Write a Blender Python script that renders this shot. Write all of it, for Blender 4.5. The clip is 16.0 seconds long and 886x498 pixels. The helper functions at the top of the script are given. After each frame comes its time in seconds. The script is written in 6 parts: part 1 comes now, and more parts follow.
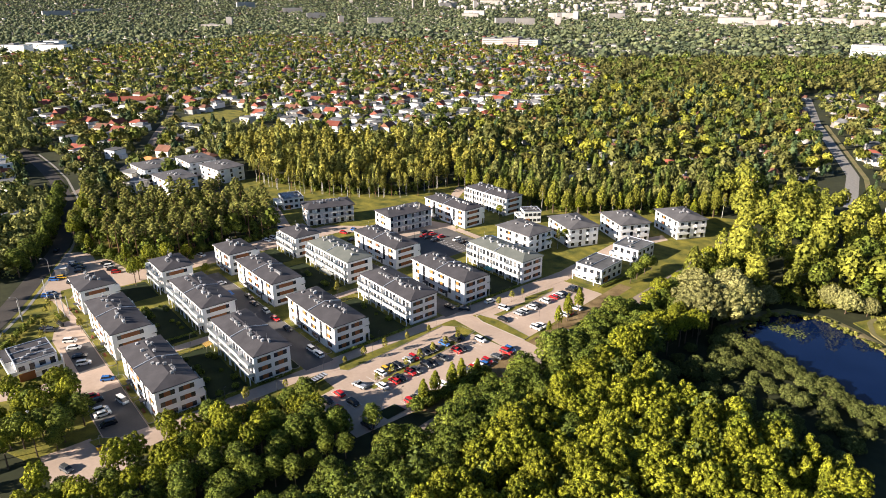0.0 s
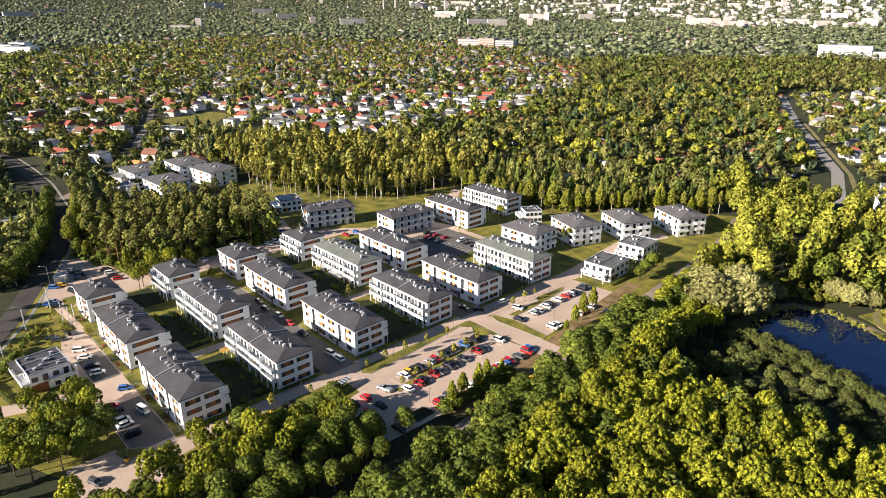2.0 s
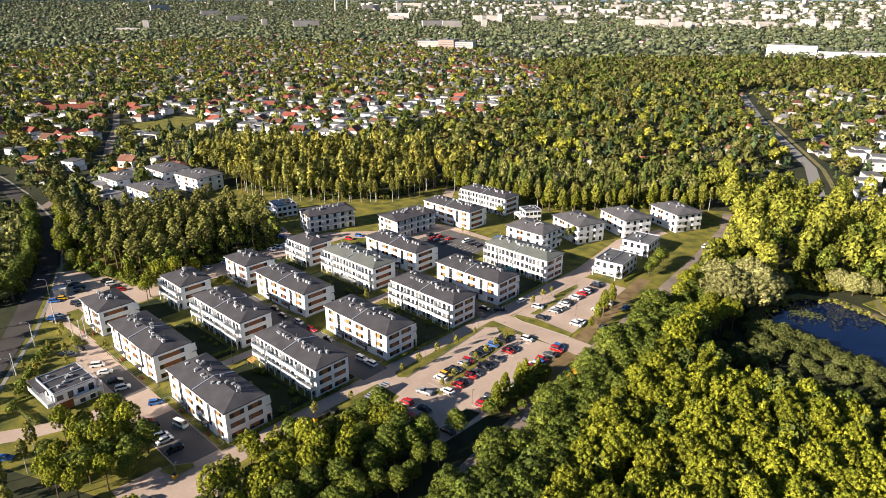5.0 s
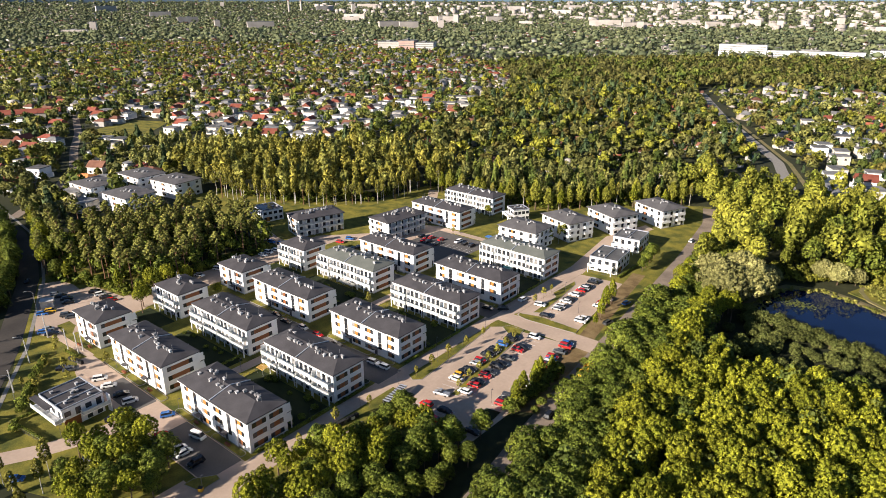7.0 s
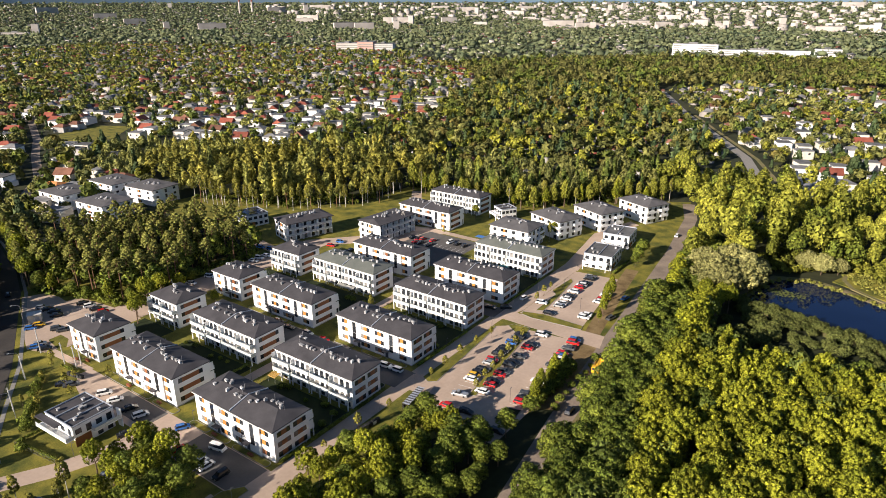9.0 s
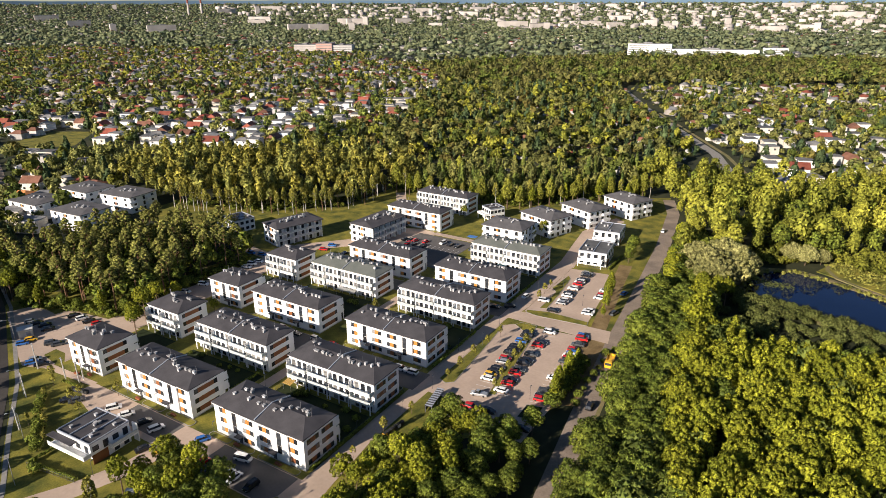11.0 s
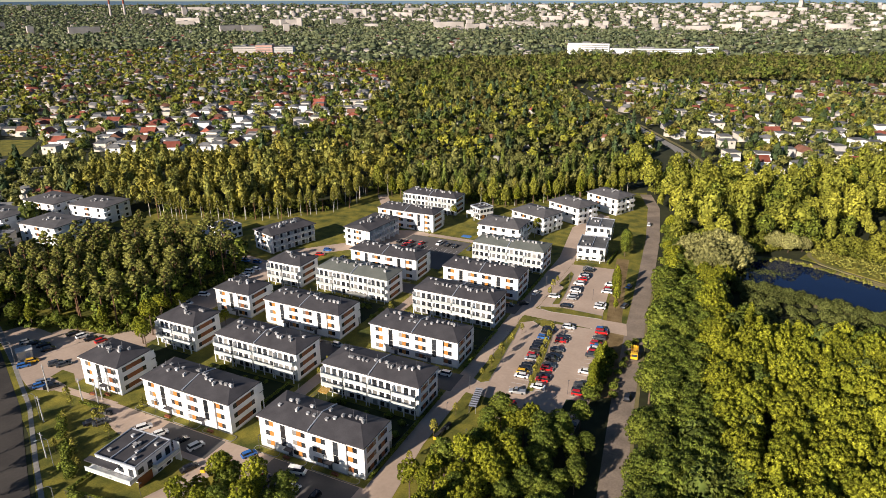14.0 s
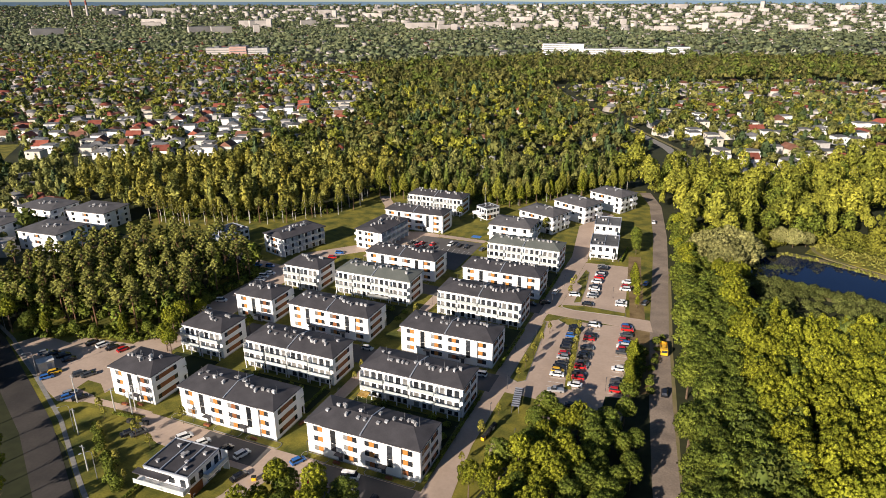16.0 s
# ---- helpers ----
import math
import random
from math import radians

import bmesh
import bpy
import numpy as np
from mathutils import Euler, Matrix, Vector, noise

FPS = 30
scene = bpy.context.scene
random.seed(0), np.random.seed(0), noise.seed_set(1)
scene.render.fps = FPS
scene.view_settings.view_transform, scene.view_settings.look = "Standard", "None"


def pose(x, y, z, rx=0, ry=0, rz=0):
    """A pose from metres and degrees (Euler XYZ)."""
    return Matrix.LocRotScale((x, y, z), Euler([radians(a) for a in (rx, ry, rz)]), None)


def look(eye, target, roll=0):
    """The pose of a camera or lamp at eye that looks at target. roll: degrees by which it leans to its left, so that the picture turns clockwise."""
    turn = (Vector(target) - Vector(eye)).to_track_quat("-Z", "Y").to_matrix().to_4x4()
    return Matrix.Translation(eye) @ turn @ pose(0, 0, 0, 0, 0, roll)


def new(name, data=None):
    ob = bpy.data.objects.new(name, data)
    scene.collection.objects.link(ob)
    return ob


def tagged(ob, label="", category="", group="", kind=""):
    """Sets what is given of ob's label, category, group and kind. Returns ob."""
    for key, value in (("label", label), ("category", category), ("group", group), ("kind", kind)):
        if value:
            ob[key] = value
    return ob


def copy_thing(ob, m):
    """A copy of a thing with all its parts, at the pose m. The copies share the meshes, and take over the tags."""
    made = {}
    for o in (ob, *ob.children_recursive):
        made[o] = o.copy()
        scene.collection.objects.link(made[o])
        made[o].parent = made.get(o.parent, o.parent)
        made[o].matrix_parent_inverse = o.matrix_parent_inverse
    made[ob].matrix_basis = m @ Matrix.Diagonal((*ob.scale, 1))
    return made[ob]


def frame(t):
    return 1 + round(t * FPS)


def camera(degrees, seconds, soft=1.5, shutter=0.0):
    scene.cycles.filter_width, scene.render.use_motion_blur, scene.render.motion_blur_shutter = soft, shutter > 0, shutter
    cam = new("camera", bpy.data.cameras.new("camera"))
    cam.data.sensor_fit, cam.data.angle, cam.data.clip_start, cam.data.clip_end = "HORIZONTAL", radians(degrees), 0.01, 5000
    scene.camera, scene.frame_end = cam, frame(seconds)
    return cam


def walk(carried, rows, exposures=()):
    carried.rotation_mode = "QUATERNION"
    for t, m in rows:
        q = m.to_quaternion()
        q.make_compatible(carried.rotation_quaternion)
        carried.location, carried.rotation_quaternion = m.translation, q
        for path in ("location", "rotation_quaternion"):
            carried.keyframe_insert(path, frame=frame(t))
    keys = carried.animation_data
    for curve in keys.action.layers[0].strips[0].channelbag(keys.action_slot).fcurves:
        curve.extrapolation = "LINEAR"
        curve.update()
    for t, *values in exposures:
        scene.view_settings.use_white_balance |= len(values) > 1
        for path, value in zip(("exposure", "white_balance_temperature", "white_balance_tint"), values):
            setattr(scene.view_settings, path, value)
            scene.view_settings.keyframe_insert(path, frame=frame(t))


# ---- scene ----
cam = camera(68.0, 16.0, soft=0.5)
METRES, EYE, TILT, LEAN, TURN = 140.0, 110.6, -21.0, 0.0, 50.0
ROWS = [
    (0.0, 0.0, 0.0, 0.0, 0.17, 0.0, -0.0),
    (0.5, -0.0273, 0.0012, 0.0001, -0.44, 0.02, 0.22),
    (1.0, -0.0547, 0.003, 0.0004, -1.03, 0.03, 0.46),
    (1.5, -0.0826, 0.0045, 0.0007, -1.63, 0.04, 0.67),
    (2.0, -0.1109, 0.0065, 0.0012, -2.25, 0.05, 0.89),
    (2.5, -0.1391, 0.0086, 0.0017, -2.84, 0.06, 1.12),
    (3.0, -0.1678, 0.0111, 0.0022, -3.45, 0.07, 1.33),
    (3.5, -0.1968, 0.0135, 0.0029, -4.07, 0.07, 1.55),
    (4.0, -0.2259, 0.0164, 0.0036, -4.68, 0.08, 1.8),
    (6.5, -0.3744, 0.0352, 0.0108, -8.97, -0.02, 3.43),
    (7.0, -0.4032, 0.0405, 0.0127, -9.88, -0.06, 3.79),
    (7.5, -0.4329, 0.0465, 0.0148, -10.83, -0.11, 4.15),
    (8.0, -0.4623, 0.0529, 0.017, -11.77, -0.16, 4.53),
    (8.5, -0.4919, 0.0597, 0.0194, -12.71, -0.22, 4.9),
    (9.0, -0.5214, 0.0669, 0.0221, -13.64, -0.28, 5.26),
    (11.5, -0.6727, 0.1099, 0.0391, -18.38, -0.7, 7.05),
    (12.0, -0.7042, 0.1208, 0.043, -19.33, -0.81, 7.38),
    (12.5, -0.7359, 0.1323, 0.0476, -20.25, -0.92, 7.73),
    (13.0, -0.7677, 0.1448, 0.0524, -21.16, -1.03, 8.05),
    (13.5, -0.7996, 0.1579, 0.0572, -22.05, -1.14, 8.38),
    (14.0, -0.8317, 0.1718, 0.0624, -22.95, -1.28, 8.69),
    (14.5, -0.8638, 0.1861, 0.0679, -23.80, -1.39, 8.98),
    (15.0, -0.8958, 0.2007, 0.0735, -24.43, -1.48, 9.2),
    (15.5, -0.9275, 0.2157, 0.0792, -24.97, -1.54, 9.39),
    (16.0, -0.959, 0.231, 0.0852, -25.58, -1.63, 9.58),
]
walk(cam, [(t, pose(0, 0, EYE, TILT, LEAN, TURN) @ pose(METRES * x, METRES * y, METRES * z, 90 + pitch, roll, yaw)) for t, x, y, z, yaw, pitch, roll in ROWS],
     exposures=((0.0, 1.46), (8.0, 1.12), (16.0, 0.76)))

# ---- light ----
SUN_TO = Vector((0.29, 0.957, -0.40)).normalized()  # the way the sunlight travels
sun_data = bpy.data.lights.new("sun", "SUN")
sun_data.energy, sun_data.angle, sun_data.color = 5.0, radians(0.55), (1.0, 0.875, 0.74)
sun = new("sun", sun_data)
sun.matrix_world = look((0, 0, 400), Vector((0, 0, 400)) + SUN_TO)
world = bpy.data.worlds.new("sky")
scene.world = world
world.use_nodes = True
sky = world.node_tree.nodes.new("ShaderNodeTexSky")
sky.sky_type, sky.sun_disc = "NISHITA", False
sky.sun_elevation = math.asin(-SUN_TO.z)
sky.sun_rotation = math.atan2(-SUN_TO.x, -SUN_TO.y)
sky.altitude, sky.air_density, sky.dust_density, sky.ozone_density = 100, 0.8, 0.2, 3.0
world.node_tree.links.new(sky.outputs[0], world.node_tree.nodes["Background"].inputs[0])
world.node_tree.nodes["Background"].inputs[1].default_value = 0.05


# ---- materials ----
def material(name, low, high, rough=0.8, scale=1.0, fine=0.0, bump=0.0, metallic=0.0, spec=0.3, island=0.0, each=0.0, coat=0.0):
    """Two base colours mixed by broad and fine noise, with relief; island and each: brightness spread per piece and per object."""
    m = bpy.data.materials.new(name)
    m.use_nodes = True
    n, l = m.node_tree.nodes, m.node_tree.links
    b = n["Principled BSDF"]
    b.inputs["Roughness"].default_value, b.inputs["Metallic"].default_value = rough, metallic
    b.inputs["Specular IOR Level"].default_value = spec
    b.inputs["Coat Weight"].default_value = coat
    tc = n.new("ShaderNodeTexCoord")
    a = n.new("ShaderNodeTexNoise")
    a.inputs["Scale"].default_value, a.inputs["Detail"].default_value = scale, 6.0
    l.new(tc.outputs["Object"], a.inputs["Vector"])
    ramp = n.new("ShaderNodeMapRange")
    ramp.inputs["From Min"].default_value, ramp.inputs["From Max"].default_value = 0.32, 0.68
    l.new(a.outputs["Fac"], ramp.inputs["Value"])
    mix = n.new("ShaderNodeMix")
    mix.data_type = "RGBA"
    mix.inputs[6].default_value, mix.inputs[7].default_value = (*low, 1), (*high, 1)
    l.new(ramp.outputs["Result"], mix.inputs[0])
    out = mix.outputs[2]
    spread = [(k, v) for k, v in (("island", island), ("each", each), ("fine", fine)) if v]
    for k, v in spread:
        if k == "island":
            src = n.new("ShaderNodeNewGeometry").outputs["Random Per Island"]
        elif k == "each":
            src = n.new("ShaderNodeObjectInfo").outputs["Random"]
        else:
            f = n.new("ShaderNodeTexNoise")
            f.inputs["Scale"].default_value, f.inputs["Detail"].default_value = scale * 14, 4.0
            l.new(tc.outputs["Object"], f.inputs["Vector"])
            src = f.outputs["Fac"]
        r = n.new("ShaderNodeMapRange")
        r.inputs["To Min"].default_value, r.inputs["To Max"].default_value = 1 - v, 1 + v
        l.new(src, r.inputs["Value"])
        hsv = n.new("ShaderNodeHueSaturation")
        l.new(r.outputs["Result"], hsv.inputs["Value"])
        l.new(out, hsv.inputs["Color"])
        out = hsv.outputs["Color"]
    l.new(out, b.inputs["Base Color"])
    if bump:
        f = n.new("ShaderNodeTexNoise")
        f.inputs["Scale"].default_value, f.inputs["Detail"].default_value = scale * 9, 5.0
        l.new(tc.outputs["Object"], f.inputs["Vector"])
        bp = n.new("ShaderNodeBump")
        bp.inputs["Strength"].default_value, bp.inputs["Distance"].default_value = bump, 0.05
        l.new(f.outputs["Fac"], bp.inputs["Height"])
        l.new(bp.outputs["Normal"], b.inputs["Normal"])
    return m


def foliage(name, low, high, scale=0.06, island=0.5, glow=0.07):
    """Leaves: two greens mixed by a broad noise from tree to tree, spread per clump, with light through them."""
    m = material(name, low, high, 0.75, scale, island=island, each=0.22, spec=0.12)
    n, l = m.node_tree.nodes, m.node_tree.links
    b, out = n["Principled BSDF"], n["Material Output"]
    t = n.new("ShaderNodeBsdfTranslucent")
    link = b.inputs["Base Color"].links[0].from_socket
    l.new(link, t.inputs["Color"])
    mx = n.new("ShaderNodeMixShader")
    mx.inputs[0].default_value = glow
    l.new(b.outputs[0], mx.inputs[1])
    l.new(t.outputs[0], mx.inputs[2])
    l.new(mx.outputs[0], out.inputs["Surface"])
    return m


PLASTER = material("white_plaster", (0.82, 0.815, 0.805), (0.74, 0.735, 0.725), 0.9, 0.25, fine=0.04, bump=0.08)
PLASTER_GREY = material("grey_plaster", (0.42, 0.42, 0.42), (0.34, 0.34, 0.35), 0.9, 0.3, fine=0.08)
FELT = material("dark_roof_felt", (0.0465, 0.0442, 0.0497), (0.0735, 0.0698, 0.0766), 0.85, 0.22, fine=0.18, bump=0.2)
FELT_PALE = material("grey_roof_felt", (0.085, 0.082, 0.086), (0.125, 0.120, 0.124), 0.85, 0.22, fine=0.18, bump=0.2)
FELT_GREEN = material("grey_green_roof_felt", (0.1104, 0.1214, 0.1104), (0.1472, 0.1546, 0.1398), 0.85, 0.22, fine=0.15, bump=0.2)
COPING = material("pale_metal_coping", (0.315, 0.345, 0.4125), (0.4125, 0.435, 0.48), 0.45, 0.6, metallic=0.3)
CHIMNEY = material("grey_vent_render", (0.26, 0.26, 0.27), (0.42, 0.42, 0.43), 0.8, 0.9, fine=0.2, each=0.35)
ORANGE = material("orange_facade_board", (0.375, 0.150, 0.032), (0.440, 0.192, 0.046), 0.6, 0.5, fine=0.12, each=0.12)
# brown board colour, darkened to stand for boards on the unlit gables
BROWN_SHADED = material("brown_board_shade_deepened", (0.198, 0.07, 0.025), (0.242, 0.09, 0.0325), 0.6, 0.5, fine=0.15, each=0.15)
FRAME = material("anthracite_window_frame", (0.055, 0.055, 0.062), (0.08, 0.08, 0.088), 0.5, 2.0)
FRAME_WHITE = material("white_window_frame", (0.7, 0.7, 0.7), (0.78, 0.78, 0.78), 0.5, 2.0)
GLASS = material("window_glass", (0.012, 0.014, 0.018), (0.045, 0.048, 0.055), 0.06, 0.9, each=0.5, spec=0.5)
CURTAIN = material("curtained_window_glass", (0.09, 0.09, 0.09), (0.30, 0.29, 0.28), 0.15, 0.9, each=0.4, spec=0.6)
RAIL = material("frosted_balcony_glass", (0.4125, 0.4466, 0.4466), (0.495, 0.5313, 0.5313), 0.25, 0.8, each=0.12, spec=0.5)
CONCRETE = material("pale_concrete", (0.46, 0.45, 0.43), (0.58, 0.57, 0.55), 0.9, 0.5, fine=0.1)
PAVER = material("beige_concrete_paving", (0.3677, 0.2817, 0.2223), (0.4658, 0.3592, 0.2872), 0.9, 0.07, fine=0.14, bump=0.1)
# grey pavers, their base colour lowered further to deepen the shade on them
PAVER_GREY_SHADED = material("grey_paving_shade_deepened", (0.0886, 0.084, 0.0814), (0.1181, 0.1101, 0.1075), 0.9, 0.1, fine=0.14, bump=0.1)
ASPHALT = material("worn_asphalt", (0.038, 0.034, 0.032), (0.066, 0.058, 0.052), 0.9, 0.09, fine=0.2, bump=0.1)
ASPHALT_OLD = material("patched_brown_asphalt", (0.165, 0.132, 0.108), (0.285, 0.228, 0.180), 0.9, 0.12, fine=0.35, bump=0.2)
KERB = material("concrete_kerb", (0.20, 0.19, 0.175), (0.27, 0.255, 0.235), 0.9, 0.8, fine=0.15)
LINE = material("white_road_paint", (0.55, 0.55, 0.54), (0.70, 0.70, 0.69), 0.7, 1.5, fine=0.2)
GRASS = material("mown_grass", (0.058, 0.070, 0.011), (0.232, 0.198, 0.029), 0.95, 0.16, fine=0.55, bump=0.4)
# lawn green darkened in the base colour to stand for shaded grass
LAWN_SHADED = material("shade_darkened_lawn", (0.009, 0.0171, 0.0042), (0.0186, 0.0289, 0.006), 0.95, 0.2, fine=0.35, bump=0.4)
EARTH = material("wild_ground", (0.014, 0.020, 0.007), (0.038, 0.040, 0.015), 0.95, 0.025, fine=0.5, bump=0.3)
SAND = material("sandy_bank", (0.22, 0.17, 0.09), (0.13, 0.13, 0.045), 0.95, 0.12, fine=0.3, bump=0.3)
# part of the reflected sky blue is put into the water's base colour
WATER = material("pond_water_sky_tint", (0.002, 0.008, 0.036), (0.004, 0.012, 0.048), 0.02, 0.05, spec=0.15)
BARK = material("brown_bark", (0.085, 0.058, 0.038), (0.16, 0.11, 0.075), 0.95, 1.2, fine=0.3, bump=0.5)
PINE_BARK = material("reddish_pine_bark", (0.13, 0.075, 0.045), (0.24, 0.135, 0.075), 0.95, 0.6, fine=0.3, bump=0.5)
BIRCH_BARK = material("white_birch_bark", (0.22, 0.20, 0.18), (0.62, 0.60, 0.56), 0.9, 0.7, fine=0.3)
LEAF_BROAD = foliage("broadleaf_leaves", (0.108, 0.130, 0.011), (0.275, 0.275, 0.022), 0.16, island=0.8)
LEAF_DARK = foliage("dark_leaves", (0.078, 0.108, 0.017), (0.190, 0.210, 0.029), 0.10, island=0.8)
LEAF_PINE = foliage("pine_needles", (0.122, 0.138, 0.036), (0.305, 0.288, 0.066), 0.12, glow=0.05, island=0.65)
LEAF_BIRCH = foliage("birch_leaves", (0.145, 0.145, 0.028), (0.345, 0.305, 0.056), 0.12, island=0.65)
LEAF_WILLOW = foliage("silvery_willow_leaves", (0.180, 0.180, 0.062), (0.340, 0.320, 0.120), 0.15, island=0.55)
LEAF_POPLAR = foliage("poplar_leaves", (0.108, 0.122, 0.018), (0.275, 0.266, 0.036), 0.05, island=0.6)
LEAF_MIX = foliage("mixed_garden_leaves", (0.068, 0.084, 0.028), (0.300, 0.290, 0.080), 0.13, island=0.5)
LEAF_FAR = foliage("far_wood_leaves", (0.070, 0.080, 0.028), (0.225, 0.208, 0.058), 0.09, island=0.45)
# far leaves take a bluish tint in the base colour for distance haze
LEAF_HAZED = foliage("distant_leaves_haze_tint", (0.062, 0.088, 0.052), (0.200, 0.215, 0.105), 0.02, island=0.45)
LEAF_OLIVE = foliage("olive_garden_leaves", (0.110, 0.096, 0.026), (0.225, 0.190, 0.050), 0.1, island=0.35)
LEAF_GREEN = foliage("dark_garden_leaves", (0.046, 0.072, 0.016), (0.165, 0.188, 0.036), 0.12, island=0.5)
LEAF_BLUE = foliage("blue_green_conifer_needles", (0.022, 0.044, 0.020), (0.090, 0.122, 0.048), 0.15, island=0.35, glow=0.05)
TILE_RED = material("red_roof_tiles", (0.20, 0.050, 0.034), (0.27, 0.086, 0.056), 0.8, 0.3, fine=0.2, each=0.3)
TILE_BROWN = material("brown_roof_tiles", (0.12, 0.055, 0.035), (0.19, 0.09, 0.06), 0.8, 0.3, fine=0.2, each=0.3)
TILE_ORANGE = material("orange_roof_tiles", (0.50, 0.19, 0.06), (0.60, 0.25, 0.09), 0.8, 0.3, fine=0.2, each=0.15)
ROOF_GREY = material("grey_flat_roof", (0.10, 0.10, 0.105), (0.20, 0.20, 0.20), 0.85, 0.2, fine=0.2, each=0.4)
WALL_CREAM = material("cream_house_wall", (0.55, 0.50, 0.42), (0.66, 0.62, 0.55), 0.9, 0.3, fine=0.08, each=0.2)
WALL_GREY = material("grey_house_wall", (0.36, 0.35, 0.34), (0.48, 0.46, 0.44), 0.9, 0.3, fine=0.1, each=0.25)
WALL_FAR = material("pale_city_wall", (0.30, 0.27, 0.25), (0.46, 0.42, 0.39), 0.9, 0.02, island=0.3)
WALL_PINK = material("pinkish_factory_wall", (0.46, 0.272, 0.232), (0.5336, 0.336, 0.288), 0.9, 0.05)
BLUE_BAY = material("blue_bay_paint", (0.05, 0.16, 0.42), (0.08, 0.2, 0.5), 0.8, 0.8, fine=0.2)
LEAF_SALLOW = foliage("grey_green_sallow_leaves", (0.066, 0.086, 0.022), (0.150, 0.158, 0.045), 0.15, island=0.65)
REED = foliage("reed_leaves", (0.16, 0.17, 0.035), (0.33, 0.31, 0.07), 0.2)
TYRE = material("black_tyre", (0.018, 0.018, 0.018), (0.03, 0.03, 0.03), 0.8, 3.0)
SOLAR = material("solar_panel_glass", (0.010, 0.014, 0.035), (0.016, 0.022, 0.05), 0.12, 0.8, spec=0.6)
POLE = material("galvanised_steel", (0.30, 0.30, 0.31), (0.40, 0.40, 0.41), 0.45, 1.0, metallic=0.6)
PAINT = {
    "white": material("white_car_paint", (0.72, 0.72, 0.72), (0.78, 0.78, 0.78), 0.25, 0.5, coat=0.5),
    "black": material("black_car_paint", (0.012, 0.012, 0.014), (0.018, 0.018, 0.02), 0.2, 0.5, coat=0.6),
    "silver": material("silver_car_paint", (0.42, 0.43, 0.45), (0.48, 0.49, 0.5), 0.3, 0.5, metallic=0.5, coat=0.5),
    "grey": material("graphite_car_paint", (0.075, 0.08, 0.085), (0.095, 0.1, 0.105), 0.28, 0.5, metallic=0.3, coat=0.5),
    "red": material("red_car_paint", (0.46, 0.012, 0.014), (0.54, 0.018, 0.018), 0.25, 0.5, coat=0.6),
    "blue": material("blue_car_paint", (0.03, 0.12, 0.38), (0.04, 0.15, 0.44), 0.25, 0.5, coat=0.6),
    "yellow": material("yellow_car_paint", (0.72, 0.40, 0.02), (0.78, 0.45, 0.03), 0.3, 0.5, coat=0.5),
}


# ---- helpers for building ----
def part(name, bm, mat, parent=None, label="", at=None):
    """Link a bmesh (or a ready mesh) as one mesh object, under a thing or a part."""
    if isinstance(bm, bpy.types.Mesh):
        me = bm
    else:
        me = bpy.data.meshes.new(name)
        bm.to_mesh(me)
        bm.free()
        me.materials.append(mat)
    ob = new(name, me)
    if parent:
        ob.parent = parent
    if at is not None:
        ob.matrix_basis = at
    return tagged(ob, label) if label else ob


def boxes(*specs, bevel=0.0):
    """A bmesh of boxes, each (x0, y0, z0, x1, y1, z1)."""
    bm = bmesh.new()
    for x0, y0, z0, x1, y1, z1 in specs:
        m = Matrix.Translation(((x0 + x1) / 2, (y0 + y1) / 2, (z0 + z1) / 2)) @ Matrix.Diagonal((abs(x1 - x0), abs(y1 - y0), abs(z1 - z0), 1))
        bmesh.ops.create_cube(bm, size=1, matrix=m)
    if bevel:
        bmesh.ops.bevel(bm, geom=bm.edges[:], offset=bevel, segments=1, affect="EDGES")
    return bm


def ready(name, bm, mat):
    me = bpy.data.meshes.new(name)
    bm.to_mesh(me)
    bm.free()
    me.materials.append(mat)
    return me


def tube(bm, points, radii, sides=6):
    """A tapered tube through the points, added to bm."""
    rings = []
    for i, (p, r) in enumerate(zip(points, radii)):
        p = Vector(p)
        way = (Vector(points[min(i + 1, len(points) - 1)]) - Vector(points[max(i - 1, 0)])).normalized()
        a = way.cross(Vector((0.31, 0.95, 0.12))).normalized()
        b = way.cross(a)
        rings.append([bm.verts.new(p + r * (math.cos(6.2832 * k / sides) * a + math.sin(6.2832 * k / sides) * b)) for k in range(sides)])
    for r0, r1 in zip(rings, rings[1:]):
        for k in range(sides):
            bm.faces.new((r0[k], r0[(k + 1) % sides], r1[(k + 1) % sides], r1[k]))
    bm.faces.new(rings[-1])
    bm.faces.new(rings[0][::-1])
    return bm


def slab(pts, z0, z1):
    """A flat slab with the outline pts (counter-clockwise), from z0 up to z1."""
    bm = bmesh.new()
    low = [bm.verts.new((x, y, z0)) for x, y in pts]
    top = [bm.verts.new((x, y, z1)) for x, y in pts]
    n = len(pts)
    bm.faces.new(top)
    for k in range(n):
        bm.faces.new((low[k], low[(k + 1) % n], top[(k + 1) % n], top[k]))
    bmesh.ops.recalc_face_normals(bm, faces=bm.faces[:])
    return bm


def rounded(x0, y0, x1, y1, r, steps=5):
    """The outline of a rectangle with round corners."""
    pts = []
    for cx, cy, a0 in ((x1 - r, y1 - r, 0), (x0 + r, y1 - r, 90), (x0 + r, y0 + r, 180), (x1 - r, y0 + r, 270)):
        for k in range(steps + 1):
            a = radians(a0 + 90 * k / steps)
            pts.append((cx + r * math.cos(a), cy + r * math.sin(a)))
    return pts


